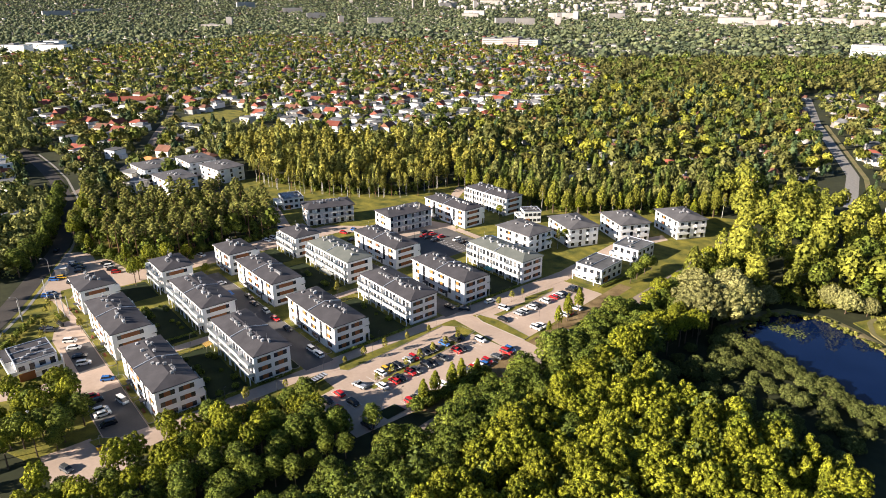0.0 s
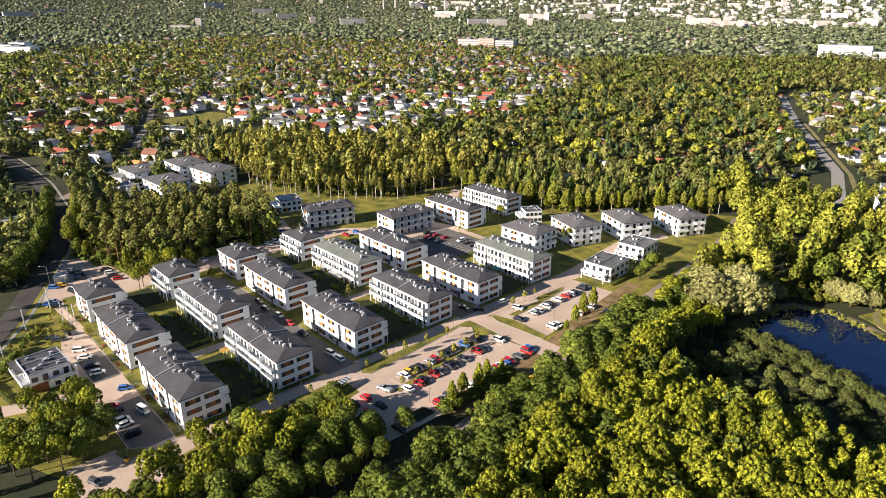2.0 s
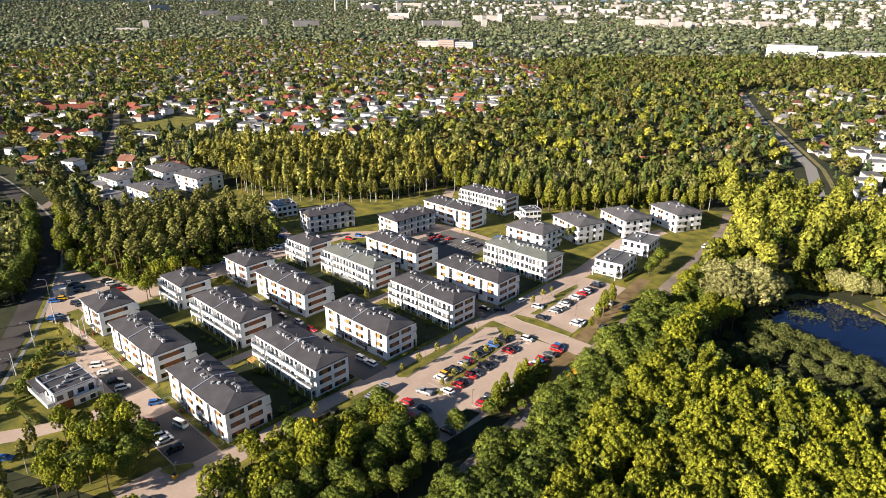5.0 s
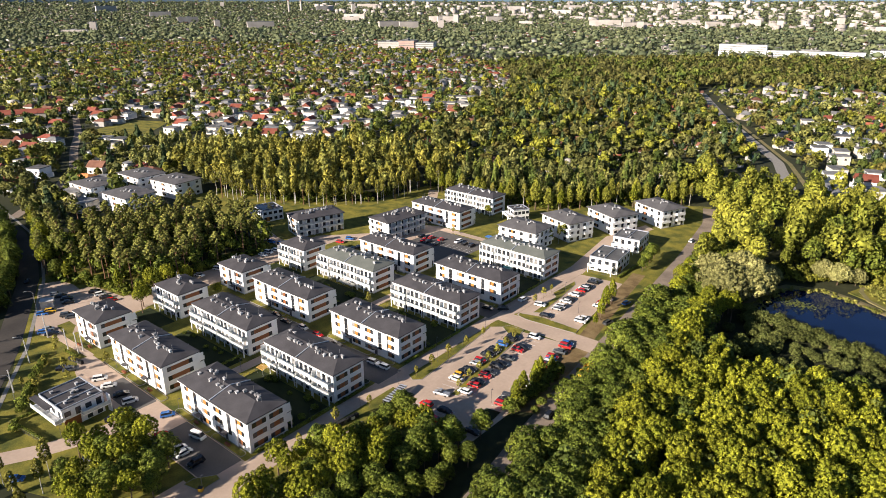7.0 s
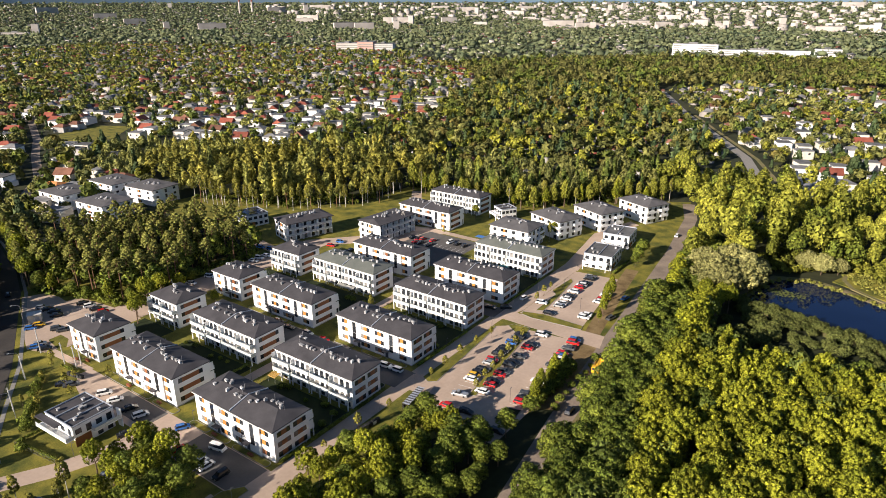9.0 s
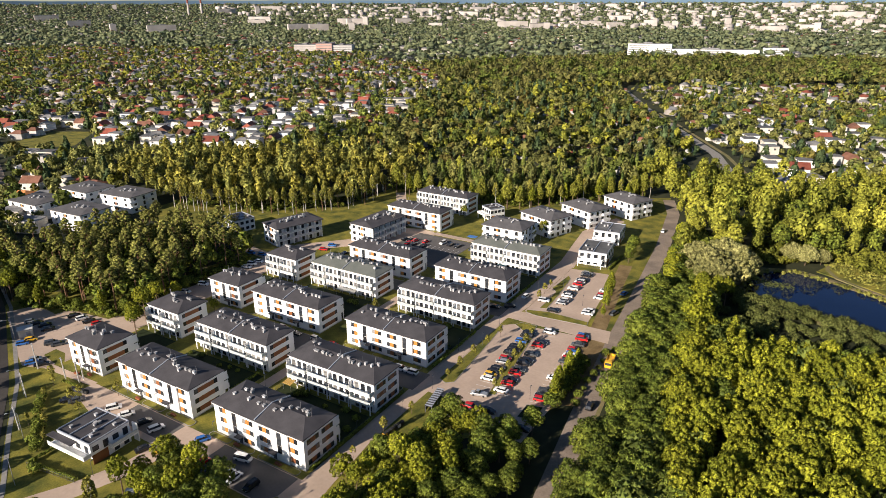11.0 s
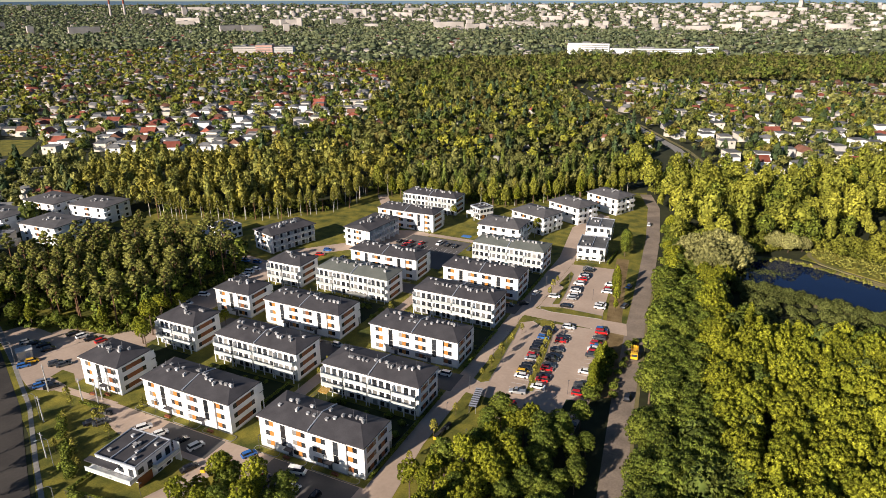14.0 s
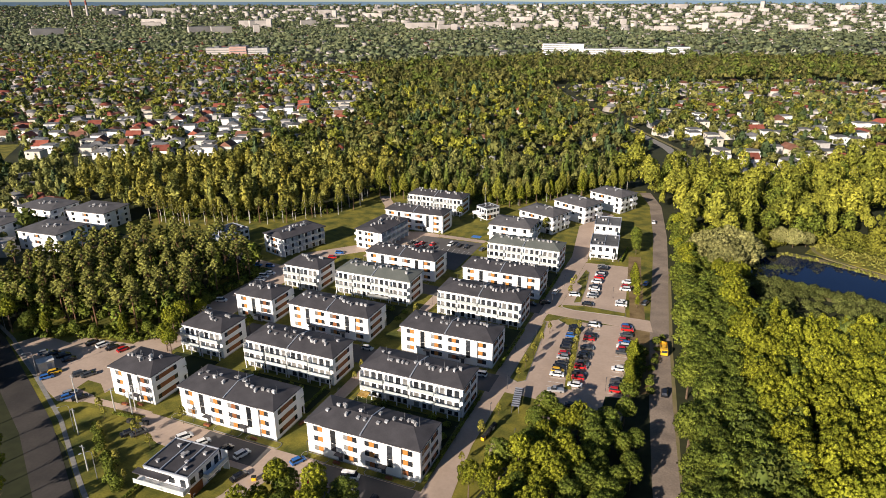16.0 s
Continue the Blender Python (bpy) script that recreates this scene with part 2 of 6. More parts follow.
def inset(pts, d):
    """The outline moved inward by d (for roughly convex outlines)."""
    out = []
    n = len(pts)
    for k in range(n):
        p, a, b = Vector(pts[k]), Vector(pts[k - 1]), Vector(pts[(k + 1) % n])
        u, v = (p - a).normalized(), (b - p).normalized()
        nrm = Vector((-(u.y + v.y), u.x + v.x))
        nrm = nrm.normalized() if nrm.length > 1e-6 else Vector((-u.y, u.x))
        out.append(tuple(p + d * nrm))
    return out


def inside(poly, x, y):
    """Which of the points (numpy arrays) lie in the polygon."""
    r = np.zeros(np.shape(x), bool)
    n = len(poly)
    for k in range(n):
        (x0, y0), (x1, y1) = poly[k], poly[(k + 1) % n]
        if y0 != y1:
            r ^= ((y0 > y) != (y1 > y)) & (x < (x1 - x0) * (y - y0) / (y1 - y0) + x0)
    return r


def from_arrays(name, verts, faces, mat, normals=None):
    """A mesh from numpy arrays of vertices and faces, with soft normals where they are given."""
    me = bpy.data.meshes.new(name)
    me.vertices.add(len(verts))
    me.vertices.foreach_set("co", np.asarray(verts, np.float32).ravel())
    me.loops.add(faces.size)
    me.loops.foreach_set("vertex_index", faces.astype(np.int32).ravel())
    me.polygons.add(len(faces))
    me.polygons.foreach_set("loop_start", np.arange(0, faces.size, faces.shape[1], dtype=np.int32))
    me.update(calc_edges=True)
    me.validate()
    me.materials.append(mat)
    if normals is not None:
        a = me.attributes.new("custom_normal", "FLOAT_VECTOR", "POINT")
        a.data.foreach_set("vector", np.asarray(normals, np.float32).ravel())
    return me


# the haze before the hills is put into this blue base colour
HILLS = material("hill_woods_haze_tint", (0.100, 0.165, 0.250), (0.125, 0.190, 0.270), 0.95, 0.004, fine=0.1)
DRY_EARTH = material("trodden_dry_earth", (0.105, 0.068, 0.028), (0.250, 0.178, 0.085), 0.95, 0.2, fine=0.5, bump=0.4)


# ---- ground ----
def far_height(r):
    """The plain is flat, then rises gently to the hills on the horizon."""
    k = np.clip((r - 2900) / 1950, 0, 1)
    return 99 * k ** 1.6


def build_ground():
    radii = [0, 60, 120, 180, 250, 350, 500, 700, 1000, 1400, 1900, 2400, 2900, 3150, 3400, 3650, 3900, 4150, 4400, 4600, 4750, 4850]
    sides = 96
    bm = bmesh.new()
    rings = []
    for r in radii[1:]:
        rings.append([])
        for k in range(sides):
            a = 6.28318 * k / sides
            z = float(far_height(np.array(r)))
            if r > 4300:
                z += (r - 4300) / 550 * 9 * noise.noise((2.2 * math.cos(a) * 3, 2.2 * math.sin(a) * 3, 0.4))
            rings[-1].append(bm.verts.new((-60 + r * math.cos(a), r * math.sin(a) - 40, z)))
    mid = bm.verts.new((-60, -40, 0))
    for k in range(sides):
        bm.faces.new((mid, rings[0][k], rings[0][(k + 1) % sides]))
    for r0, r1 in zip(rings, rings[1:]):
        for k in range(sides):
            bm.faces.new((r0[k], r1[k], r1[(k + 1) % sides], r0[(k + 1) % sides]))
    tagged(part("ground", bm, EARTH), "rough dark green and brown open ground", "ground", kind="structure")


build_ground()


def surface(name, pts, z, mat, label, category):
    return tagged(part(name, slab(pts, -0.3, z), mat), label, category, kind="structure")


def band(name, line, width, z, mat, label, category):
    """A road of even width along a line of points."""
    left, right = [], []
    for k, p in enumerate(line):
        p = Vector(p)
        way = (Vector(line[min(k + 1, len(line) - 1)]) - Vector(line[max(k - 1, 0)])).normalized()
        side = Vector((-way.y, way.x)) * width / 2
        left.append(p + side)
        right.append(p - side)
    bm = bmesh.new()
    for z0 in (z,):
        vs = [(bm.verts.new((*a, z0)), bm.verts.new((*b, z0)), bm.verts.new((*a, -0.3)), bm.verts.new((*b, -0.3))) for a, b in zip(left, right)]
        for (a, b, c, d), (e, f, g, h) in zip(vs, vs[1:]):
            bm.faces.new((b, f, e, a))
            bm.faces.new((a, e, g, c))
            bm.faces.new((d, h, f, b))
    bmesh.ops.recalc_face_normals(bm, faces=bm.faces[:])
    return tagged(part(name, bm, mat), label, category, kind="structure")


def island(pts, z, mat, label):
    """A planted bed: grass slab inside a ring of kerb stones that stand a step above the paving."""
    bed = tagged(new("grass_bed"), label, "grass bed", "planted beds", kind="structure")
    part("turf", slab(inset(pts, 0.15), -0.2, z + 0.10), mat, bed)
    bm = bmesh.new()
    n = len(pts)
    inn = inset(pts, 0.16)
    o = [bm.verts.new((*p, z + 0.13)) for p in pts]
    i = [bm.verts.new((*p, z + 0.13)) for p in inn]
    ob = [bm.verts.new((*p, -0.2)) for p in pts]
    ib = [bm.verts.new((*p, -0.2)) for p in inn]
    for k in range(n):
        j = (k + 1) % n
        bm.faces.new((o[k], o[j], i[j], i[k]))
        bm.faces.new((ob[k], ob[j], o[j], o[k]))
        bm.faces.new((i[k], i[j], ib[j], ib[k]))
    bmesh.ops.recalc_face_normals(bm, faces=bm.faces[:])
    part("kerb", bm, KERB, bed)
    return bed


# the mown estate ground under everything
surface("lawn", [(-345, 60), (-330, 44), (-262, 14), (-225, -8), (-205, -8), (-160, 12), (-150, 60), (-128, 85), (-120, 150), (-128, 215), (-150, 335), (-200, 306), (-240, 280), (-306, 274), (-308, 220), (-340, 196), (-400, 176), (-400, 150), (-300, 142), (-300, 85)], 0.03, GRASS, "sunlit yellowish mown grass between the blocks", "grass")
# roads
band("road", [(-195, -36), (-230, -11), (-252, 2), (-277, 17), (-304, 30), (-335, 45), (-360, 54), (-404, 65), (-477, 72), (-525, 73), (-570, 72), (-620, 70)], 8, 0.06, ASPHALT, "dark asphalt main road with worn surface", "road")
band("verge_main", [(-195, -29), (-226, -6), (-249, 7.2), (-274, 22.4), (-301, 35.4), (-332, 50), (-360, 60), (-404, 71), (-477, 78.5), (-525, 79.5), (-570, 78.5)], 1.2, 0.09, KERB, "pale concrete footway along the main road", "pavement")
band("road_east", [(-107, 20), (-113.2, 60), (-118, 97), (-123.4, 147), (-128.4, 202), (-133, 248), (-141, 303), (-150, 330)], 6.6, 0.06, ASPHALT_OLD, "patched brown asphalt road beside the trees", "road")
band("road_north", [(-124, 400), (-150, 476), (-184, 540), (-247, 658), (-324, 822)], 7.5, 0.06, KERB, "sandy suburban road between the gardens", "road")
band("path_north", [(-118, 415), (-142, 476), (-176, 540), (-239, 658)], 3, 0.06, SAND, "sandy path beside the suburban road", "path")
band("road_west", [(-436, 74), (-479, 113), (-522, 142), (-595, 173), (-660, 204), (-745, 238), (-860, 290)], 6, 0.06, ASPHALT_OLD, "narrow suburban street among the houses", "road")
band("verge_east", [(-131, 128), (-131.5, 150), (-134, 166), (-138, 192), (-141, 215)], 5.5, 0.05, DRY_EARTH, "brown trodden earth beside the road", "verge")
band("verge_wood", [(-110.6, 62), (-114.0, 92), (-118.4, 130), (-121.6, 165), (-125.6, 206)], 2.2, 0.05, SAND, "pale sandy shoulder under the trees of the wood", "verge")
# paved streets of the estate
surface("pavement", [(-253, 30.6), (-247, 26.5), (-240, 24.6), (-212, 24.6), (-209, 23), (-196, 23.5), (-168, 23.5), (-168, 21), (-173, 21), (-173, 9), (-158, 9), (-150, 19), (-152, 25), (-159.5, 30), (-159.5, 34.8), (-196, 34.8), (-252.4, 34.6)], 0.07, PAVER, "beige paved street along the block fronts", "pavement")
band("path_access", [(-207, 27), (-208.2, 15), (-212.5, 3), (-219, -9), (-223, -14)], 6, 0.064, PAVER, "beige paved access lane past the pavilion", "path")
surface("car_park_pavilion", [(-231, 26.6), (-210.5, 26.6), (-210.5, 34.4), (-231, 34.4)], 0.076, PAVER_GREY_SHADED, "grey paved parking bays before a block", "car park")
surface("car_park_front", [(-194.5, 23.8), (-168.5, 23.8), (-168.5, 34.6), (-194.5, 34.6)], 0.076, PAVER_GREY_SHADED, "grey paved parking bays before a block", "car park")
surface("path_front", [(-276, 31.4), (-252.5, 33), (-252.5, 35.2), (-276, 34.2)], 0.068, PAVER, "narrow paved footpath past a short block", "path")
surface("pavement_side", [(-167.4, 34), (-159.6, 34), (-162.2, 56), (-162, 92), (-163.4, 110), (-163.4, 140), (-160.5, 152), (-160.5, 205), (-168, 205), (-168.2, 140)], 0.074, PAVER, "beige paved side street past the gables", "pavement")
surface("car_bay", [(-158, 60.6), (-152, 60.8), (-150, 54.6), (-157, 54)], 0.068, PAVER, "small paved bay by the bins", "car park")
surface("pavement_court", [(-262, 82.2), (-166.5, 82.2), (-166.5, 92.4), (-262, 92.4)], 0.08, PAVER_GREY_SHADED, "grey paved court between facing blocks, colour darkened for shade", "pavement")
surface("pavement_court_north", [(-272, 140.2), (-166.5, 140.2), (-166.5, 149), (-272, 149)], 0.08, PAVER_GREY_SHADED, "grey paved court between facing blocks, colour darkened for shade", "pavement")
surface("pavement_west", [(-290, 62), (-274, 62), (-273, 160), (-258, 176), (-258, 206), (-264, 206), (-268, 180), (-286, 160)], 0.07, PAVER, "beige paved lane at the edge of the pines", "pavement")
surface("path_links", [(-258, 168), (-247, 168), (-236, 206), (-212, 206), (-211, 209.6), (-248, 210), (-258, 206)], 0.066, PAVER, "beige paved lane round the inner car park", "path")
surface("car_park_inner", [(-247, 168), (-212, 168), (-212, 205), (-244, 205)], 0.072, PAVER_GREY_SHADED, "grey car park between the blocks, colour darkened for shade", "car park")
surface("car_park_west", [(-329, 47), (-326, 54), (-318.5, 56), (-311, 55.5), (-310.6, 60.5), (-289, 63.5), (-273, 64), (-273.5, 37), (-279, 40.5), (-284.5, 40.5), (-284, 36), (-275, 34.8), (-276, 31), (-283, 28.5), (-300, 34.4)], 0.066, PAVER, "beige paved car park beside the main road", "car park")
surface("car_park", [(-150.5, 75.5), (-127.5, 76), (-127, 96), (-134.4, 141.2), (-158.6, 138), (-163.3, 134), (-163.3, 84), (-152, 84)], 0.068, PAVER, "beige paved car park with painted bays", "car park")
surface("pavement_cross", [(-163, 141.4), (-125, 140.8), (-127, 150), (-163, 148.6)], 0.064, PAVER, "paved cross street between the car parks", "pavement")
surface("car_park_north", [(-160.4, 149.4), (-136.2, 151), (-142, 201), (-160.4, 199)], 0.067, PAVER, "smaller beige paved car park", "car park")
surface("path_garden", [(-209, 50), (-205, 50), (-205, 82), (-209, 82)], 0.07, PAVER, "pale paved garden path", "path")
surface("path_garden_north", [(-210, 107), (-206, 107), (-206, 140), (-210, 140)], 0.07, PAVER, "pale paved garden path", "path")
surface("path_terrace", [(-168, 205), (-160, 200), (-166, 250), (-160, 276), (-166, 280), (-174, 250)], 0.062, PAVER, "paved path up to the corner blocks", "path")
band("path_wood", [(-262, 205), (-272, 226), (-284, 246), (-296, 262)], 6, 0.064, PAVER, "pale paved lane at the edge of the wood", "path")
band("path_pines", [(-286, 141), (-300, 143), (-330, 152), (-345, 150)], 6, 0.064, PAVER, "paved lane between wood and blocks", "path")
# gardens behind the blocks, in shade that the lawn colour is darkened for
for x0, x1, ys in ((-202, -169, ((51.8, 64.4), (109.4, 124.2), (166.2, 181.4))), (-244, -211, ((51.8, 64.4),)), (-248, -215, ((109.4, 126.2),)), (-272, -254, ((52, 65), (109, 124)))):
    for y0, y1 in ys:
        surface("garden", [(x0, y0), (x1, y0), (x1, y1), (x0, y1)], 0.085, LAWN_SHADED, "green garden lawn behind the blocks, its colour darkened for shade", "lawn")
# planted beds with kerbs
island([(-171.6, 20.2), (-166.4, 21.4), (-166.4, 27), (-168.4, 27.4), (-171.6, 23)], 0.075, GRASS, "small grass bed at the street corner")
island([(-163, 92), (-160, 90.6), (-157.9, 92.5), (-160.4, 122), (-161.8, 134), (-163, 135)], 0.075, GRASS, "long dry grass strip beside the side street")
island([(-145.8, 92), (-143.7, 92.6), (-149, 132), (-150.8, 138), (-151.2, 140.6), (-157.6, 140), (-158.6, 137.6), (-151.8, 133)], 0.07, GRASS, "narrow grass strip between two rows of cars")
island([(-133.5, 86), (-128.5, 87), (-129, 94), (-133.6, 93)], 0.07, LAWN_SHADED, "dark grass patch at the end of the car park")
island([(-159.4, 148.9), (-155, 148), (-135.8, 149.8), (-136.3, 152.8), (-152, 153.4), (-160, 151)], 0.07, GRASS, "grass strip along the cross street")
island([(-156.4, 154.5), (-153.9, 156), (-154.6, 170), (-156.6, 188), (-158.6, 190.5), (-159.6, 175), (-156.8, 172)], 0.07, GRASS, "narrow grass strip along the upper car park")
surface("dry_grass", [(-134, 142), (-134, 100), (-127.5, 96), (-121.5, 100), (-126, 141)], 0.055, DRY_EARTH, "dry trampled grass and earth above the road", "grass")
for x, w in ((-246, 13), (-231, 9), (-220, 11)):
    island(rounded(x, 34.9, x + w, 37.5, 1.0), 0.075, GRASS, "small front lawn with a concrete kerb")
for x, w in ((-202, 8), (-192.5, 7), (-183.5, 14)):
    island(rounded(x, 34.9, x + w, 37.1, 1.0), 0.075, GRASS, "small front lawn with a concrete kerb")
for x0 in (-248, -202.5):
    for d in (0, 12.5, 23):
        island(rounded(x0 + d, 92.5, x0 + d + 8.5, 94.8, 1.0), 0.084, GRASS, "small front lawn with a concrete kerb")
        island(rounded(x0 + d, 149.1, x0 + d + 8.5, 151.4, 1.0), 0.084, GRASS, "small front lawn with a concrete kerb")
# these front lawns take the grass colour darkened for shade
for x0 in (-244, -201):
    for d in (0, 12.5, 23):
        island(rounded(x0 + d, 79.4, x0 + d + 8.5, 82.0, 1.0), 0.084, LAWN_SHADED, "small front lawn with a kerb, grass colour darkened for shade")


def bay_lines(first, step, count, size, turn):
    """White painted lines between parking bays."""
    bm = bmesh.new()
    for k in range(count):
        m = pose(first[0] + k * step[0], first[1] + k * step[1], 0.078, 0, 0, turn) @ Matrix.Diagonal((size, 0.12, 0.012, 1))
        bmesh.ops.create_cube(bm, size=1, matrix=m)
    tagged(part("bay_markings", bm, LINE), "white painted lines between parking bays", "road marking", kind="structure")


for x, y in ((-238.5, 87.0), (-233.5, 84.0), (-218.4, 213.5)):
    surface("accessible_bay", [(x - 2.4, y - 1.7), (x + 2.4, y - 1.7), (x + 2.4, y + 1.7), (x - 2.4, y + 1.7)], 0.092, BLUE_BAY, "parking bay painted blue", "parking bay")
bay_lines((-148.9, 90), (-0.106, 2.6), 18, 4.6, 8)
bay_lines((-142.6, 94), (-0.13, 2.6), 17, 4.6, 8)
bay_lines((-131.2, 95.5), (-0.14, 2.6), 18, 4.6, 8)
bay_lines((-148.6, 77), (0.02, 2.6), 4, 4.8, 4)
bay_lines((-141.6, 77.5), (0.02, 2.6), 4, 4.8, 4)
bay_lines((-151, 157), (-0.1, 2.6), 15, 4.6, 8)
bay_lines((-240, 190), (2.6, 0), 11, 4.6, 90)

# pond and its banks
POND = [(-93, 214), (-91, 230), (-86, 240), (-76, 244), (-66, 241), (-52, 234.5), (-40, 228), (-26, 220), (-14, 210), (-22, 198), (-44, 194), (-60, 198), (-76, 203), (-88, 206)]
tagged(part("water", slab(POND[::-1], -0.3, 0.05), WATER), "still dark pond water reflecting trees, sky blue partly in its colour", "pond", kind="structure")


def pondweed():
    """Floating leaves in a loose yellow-green patch on the water."""
    rng = np.random.default_rng(8)
    n = 240
    p = np.stack([-82 + 3.6 * rng.normal(size=n).clip(-2, 2), 226 + 2.0 * rng.normal(size=n).clip(-2, 2), np.full(n, 0.056) + 0.004 * rng.random(n)], 1)
    a, r = rng.random(n) * 6.28, 0.2 + 0.35 * rng.random(n)
    v = np.stack([p + np.stack([r * np.cos(a + q), r * np.sin(a + q), 0 * a], 1) for q in (0, 1.2, 2.6, 3.9, 5.1)], 1).reshape(-1, 3)
    tagged(new("pondweed", from_arrays("pondweed", v, np.arange(5 * n).reshape(n, 5), LEAF_SALLOW)), "dull green floating pondweed on the dark water", "water plants", kind="stuff")


pondweed()


def bank():
    bm = bmesh.new()
    rows = []
    for d, z in ((0.6, -0.1), (-0.5, 0.22), (-2.6, 0.34), (-5.5, -0.1)):
        rows.append([bm.verts.new((x, y, z + (0.2 * noise.noise((x, y, 0)) if d < 0 else 0))) for x, y in inset(POND[::-1], d)])
    n = len(POND)
    for a, b in zip(rows, rows[1:]):
        for k in range(n):
            bm.faces.new((a[k], a[(k + 1) % n], b[(k + 1) % n], b[k]))
    bmesh.ops.recalc_face_normals(bm, faces=bm.faces[:])
    tagged(part("bank", bm, SAND), "sandy and grassy bank round the pond", "bank", kind="structure")


bank()
band("path_pond", [(-64, 262), (-64, 254), (-60, 246), (-50, 239), (-38, 231.6), (-22, 222)], 1.8, 0.4, SAND, "trodden sandy path along the pond", "path")
surface("meadow", [(-68, 250), (-50, 241), (-38, 234), (-8, 219), (0, 262), (-30, 275), (-62, 266)], 0.3, GRASS, "sunny yellow-green meadow by the pond", "meadow")
surface("field", [(-642, 204), (-610, 242), (-655, 288), (-688, 268), (-666, 220)], 0.05, GRASS, "open mown field among the houses", "field")


# ---- apartment blocks ----
STOREY, EAVE = 3.0, 9.3


def shared_window(w, h, mat, frame_mat, mullions):
    """A window w by h that faces -y, its foot at the origin: a raised frame with the glass set back in it."""
    bm = bmesh.new()
    n = mullions + 1
    front = [[bm.verts.new((-w / 2 + w * k / n, -0.06, z)) for k in range(n + 1)] for z in (0, h)]
    back = [[bm.verts.new((x, 0.06, z)) for x in (-w / 2, w / 2)] for z in (0, h)]
    glass = [bm.faces.new((front[0][k], front[0][k + 1], front[1][k + 1], front[1][k])) for k in range(n)]
    bm.faces.new((front[0][0], front[1][0], back[1][0], back[0][0]))
    bm.faces.new((front[0][n], back[0][1], back[1][1], front[1][n]))
    bm.faces.new((*front[1], back[1][1], back[1][0]))
    bm.faces.new((*front[0][::-1], back[0][0], back[0][1]))
    bmesh.ops.inset_individual(bm, faces=glass, thickness=0.075, depth=-0.05)
    for face in glass:
        face.material_index = 1
    me = ready("window", bm, frame_mat)
    me.materials.append(mat)
    return me


WIN = {
    "small": shared_window(1.25, 1.45, GLASS, FRAME_WHITE, 1),
    "small_dark": shared_window(1.25, 1.45, GLASS, FRAME, 0),
    "small_curtain": shared_window(1.25, 1.45, CURTAIN, FRAME_WHITE, 0),
    "wide": shared_window(1.7, 1.5, GLASS, FRAME, 1),
    "french": shared_window(1.5, 2.2, GLASS, FRAME_WHITE, 1),
    "french_curtain": shared_window(1.5, 2.2, CURTAIN, FRAME_WHITE, 1),
    "stair_tall": shared_window(1.5, 3.9, GLASS, FRAME, 1),
    "stair_low": shared_window(1.5, 2.3, GLASS, FRAME, 1),
    "far": ready("window", boxes((-0.75, -0.04, 0, 0.75, 0.05, 1.4)), GLASS),
}


def window(parent, kind, x, y, z, turn=0):
    """A window under a wall, its face at (x, y), foot at z, turned about z."""
    return part("window", WIN[kind], None, parent, at=pose(x, y, z, 0, 0, turn))


CHIMNEY_MESH = ready("chimney", boxes((-0.45, -0.28, -0.6, 0.45, 0.28, 0.55), (-0.55, -0.38, 0.55, 0.55, 0.38, 0.65), (-0.32, -0.12, 0.65, -0.12, 0.12, 0.85), (0.12, -0.12, 0.65, 0.32, 0.12, 0.9)), CHIMNEY)
VENT_MESH = ready("vent", boxes((-0.35, -0.35, -0.4, 0.35, 0.35, 0.3), (-0.45, -0.45, 0.3, 0.45, 0.45, 0.4)), CHIMNEY)
MAST_MESH = ready("mast", tube(bmesh.new(), [(0, 0, -0.2), (0, 0, 2.6)], [0.035, 0.03], 4), POLE)


def hip_roof(x0, y0, x1, y1, rise, over, thick=0.28, run=None):
    """A low hipped roof with overhanging eaves and a fascia, its eave plane at z = 0."""
    x0, y0, x1, y1 = x0 - over, y0 - over, x1 + over, y1 + over
    mid, half = (y0 + y1) / 2, (y1 - y0) / 2
    run = run if run else half * 0.75
    bm = bmesh.new()
    e = [bm.verts.new(p) for p in ((x0, y0, 0.05), (x1, y0, 0.05), (x1, y1, 0.05), (x0, y1, 0.05))]
    r0, r1 = bm.verts.new((x0 + run, mid, rise)), bm.verts.new((x1 - run, mid, rise))
    f = [bm.verts.new((v.co.x, v.co.y, 0.05 - thick)) for v in e]
    bm.faces.new((e[0], e[1], r1, r0))
    bm.faces.new((e[2], e[3], r0, r1))
    bm.faces.new((e[1], e[2], r1))
    bm.faces.new((e[3], e[0], r0))
    for k in range(4):
        bm.faces.new((f[k], f[(k + 1) % 4], e[(k + 1) % 4], e[k]))
    bm.faces.new(f[::-1])
    bmesh.ops.recalc_face_normals(bm, faces=bm.faces[:])
    return bm


def window_group(wall, x, y, z, w, mat, turn=0, board="facade_board", curtain=None):
    """Two windows with a coloured board between them."""
    a = radians(turn)
    def spot(d, out):
        return x + d * math.cos(a) + out * math.sin(a), y + d * math.sin(a) - out * math.cos(a)
    side = 1.25
    pick = curtain if curtain is not None else random.random() < 0.6
    plain = "small" if curtain is None else "small_dark"
    window(wall, "small_curtain" if pick else plain, *spot(-w / 2 + side / 2, 0.0), z, turn)
    window(wall, plain, *spot(w / 2 - side / 2, 0.0), z, turn)
    b = ready(board, boxes((-w / 2 + side, -0.06, 0.02, w / 2 - side, 0.05, 1.43)), mat)
    part(board, b, None, wall, at=pose(*spot(0, 0), z, 0, 0, turn))


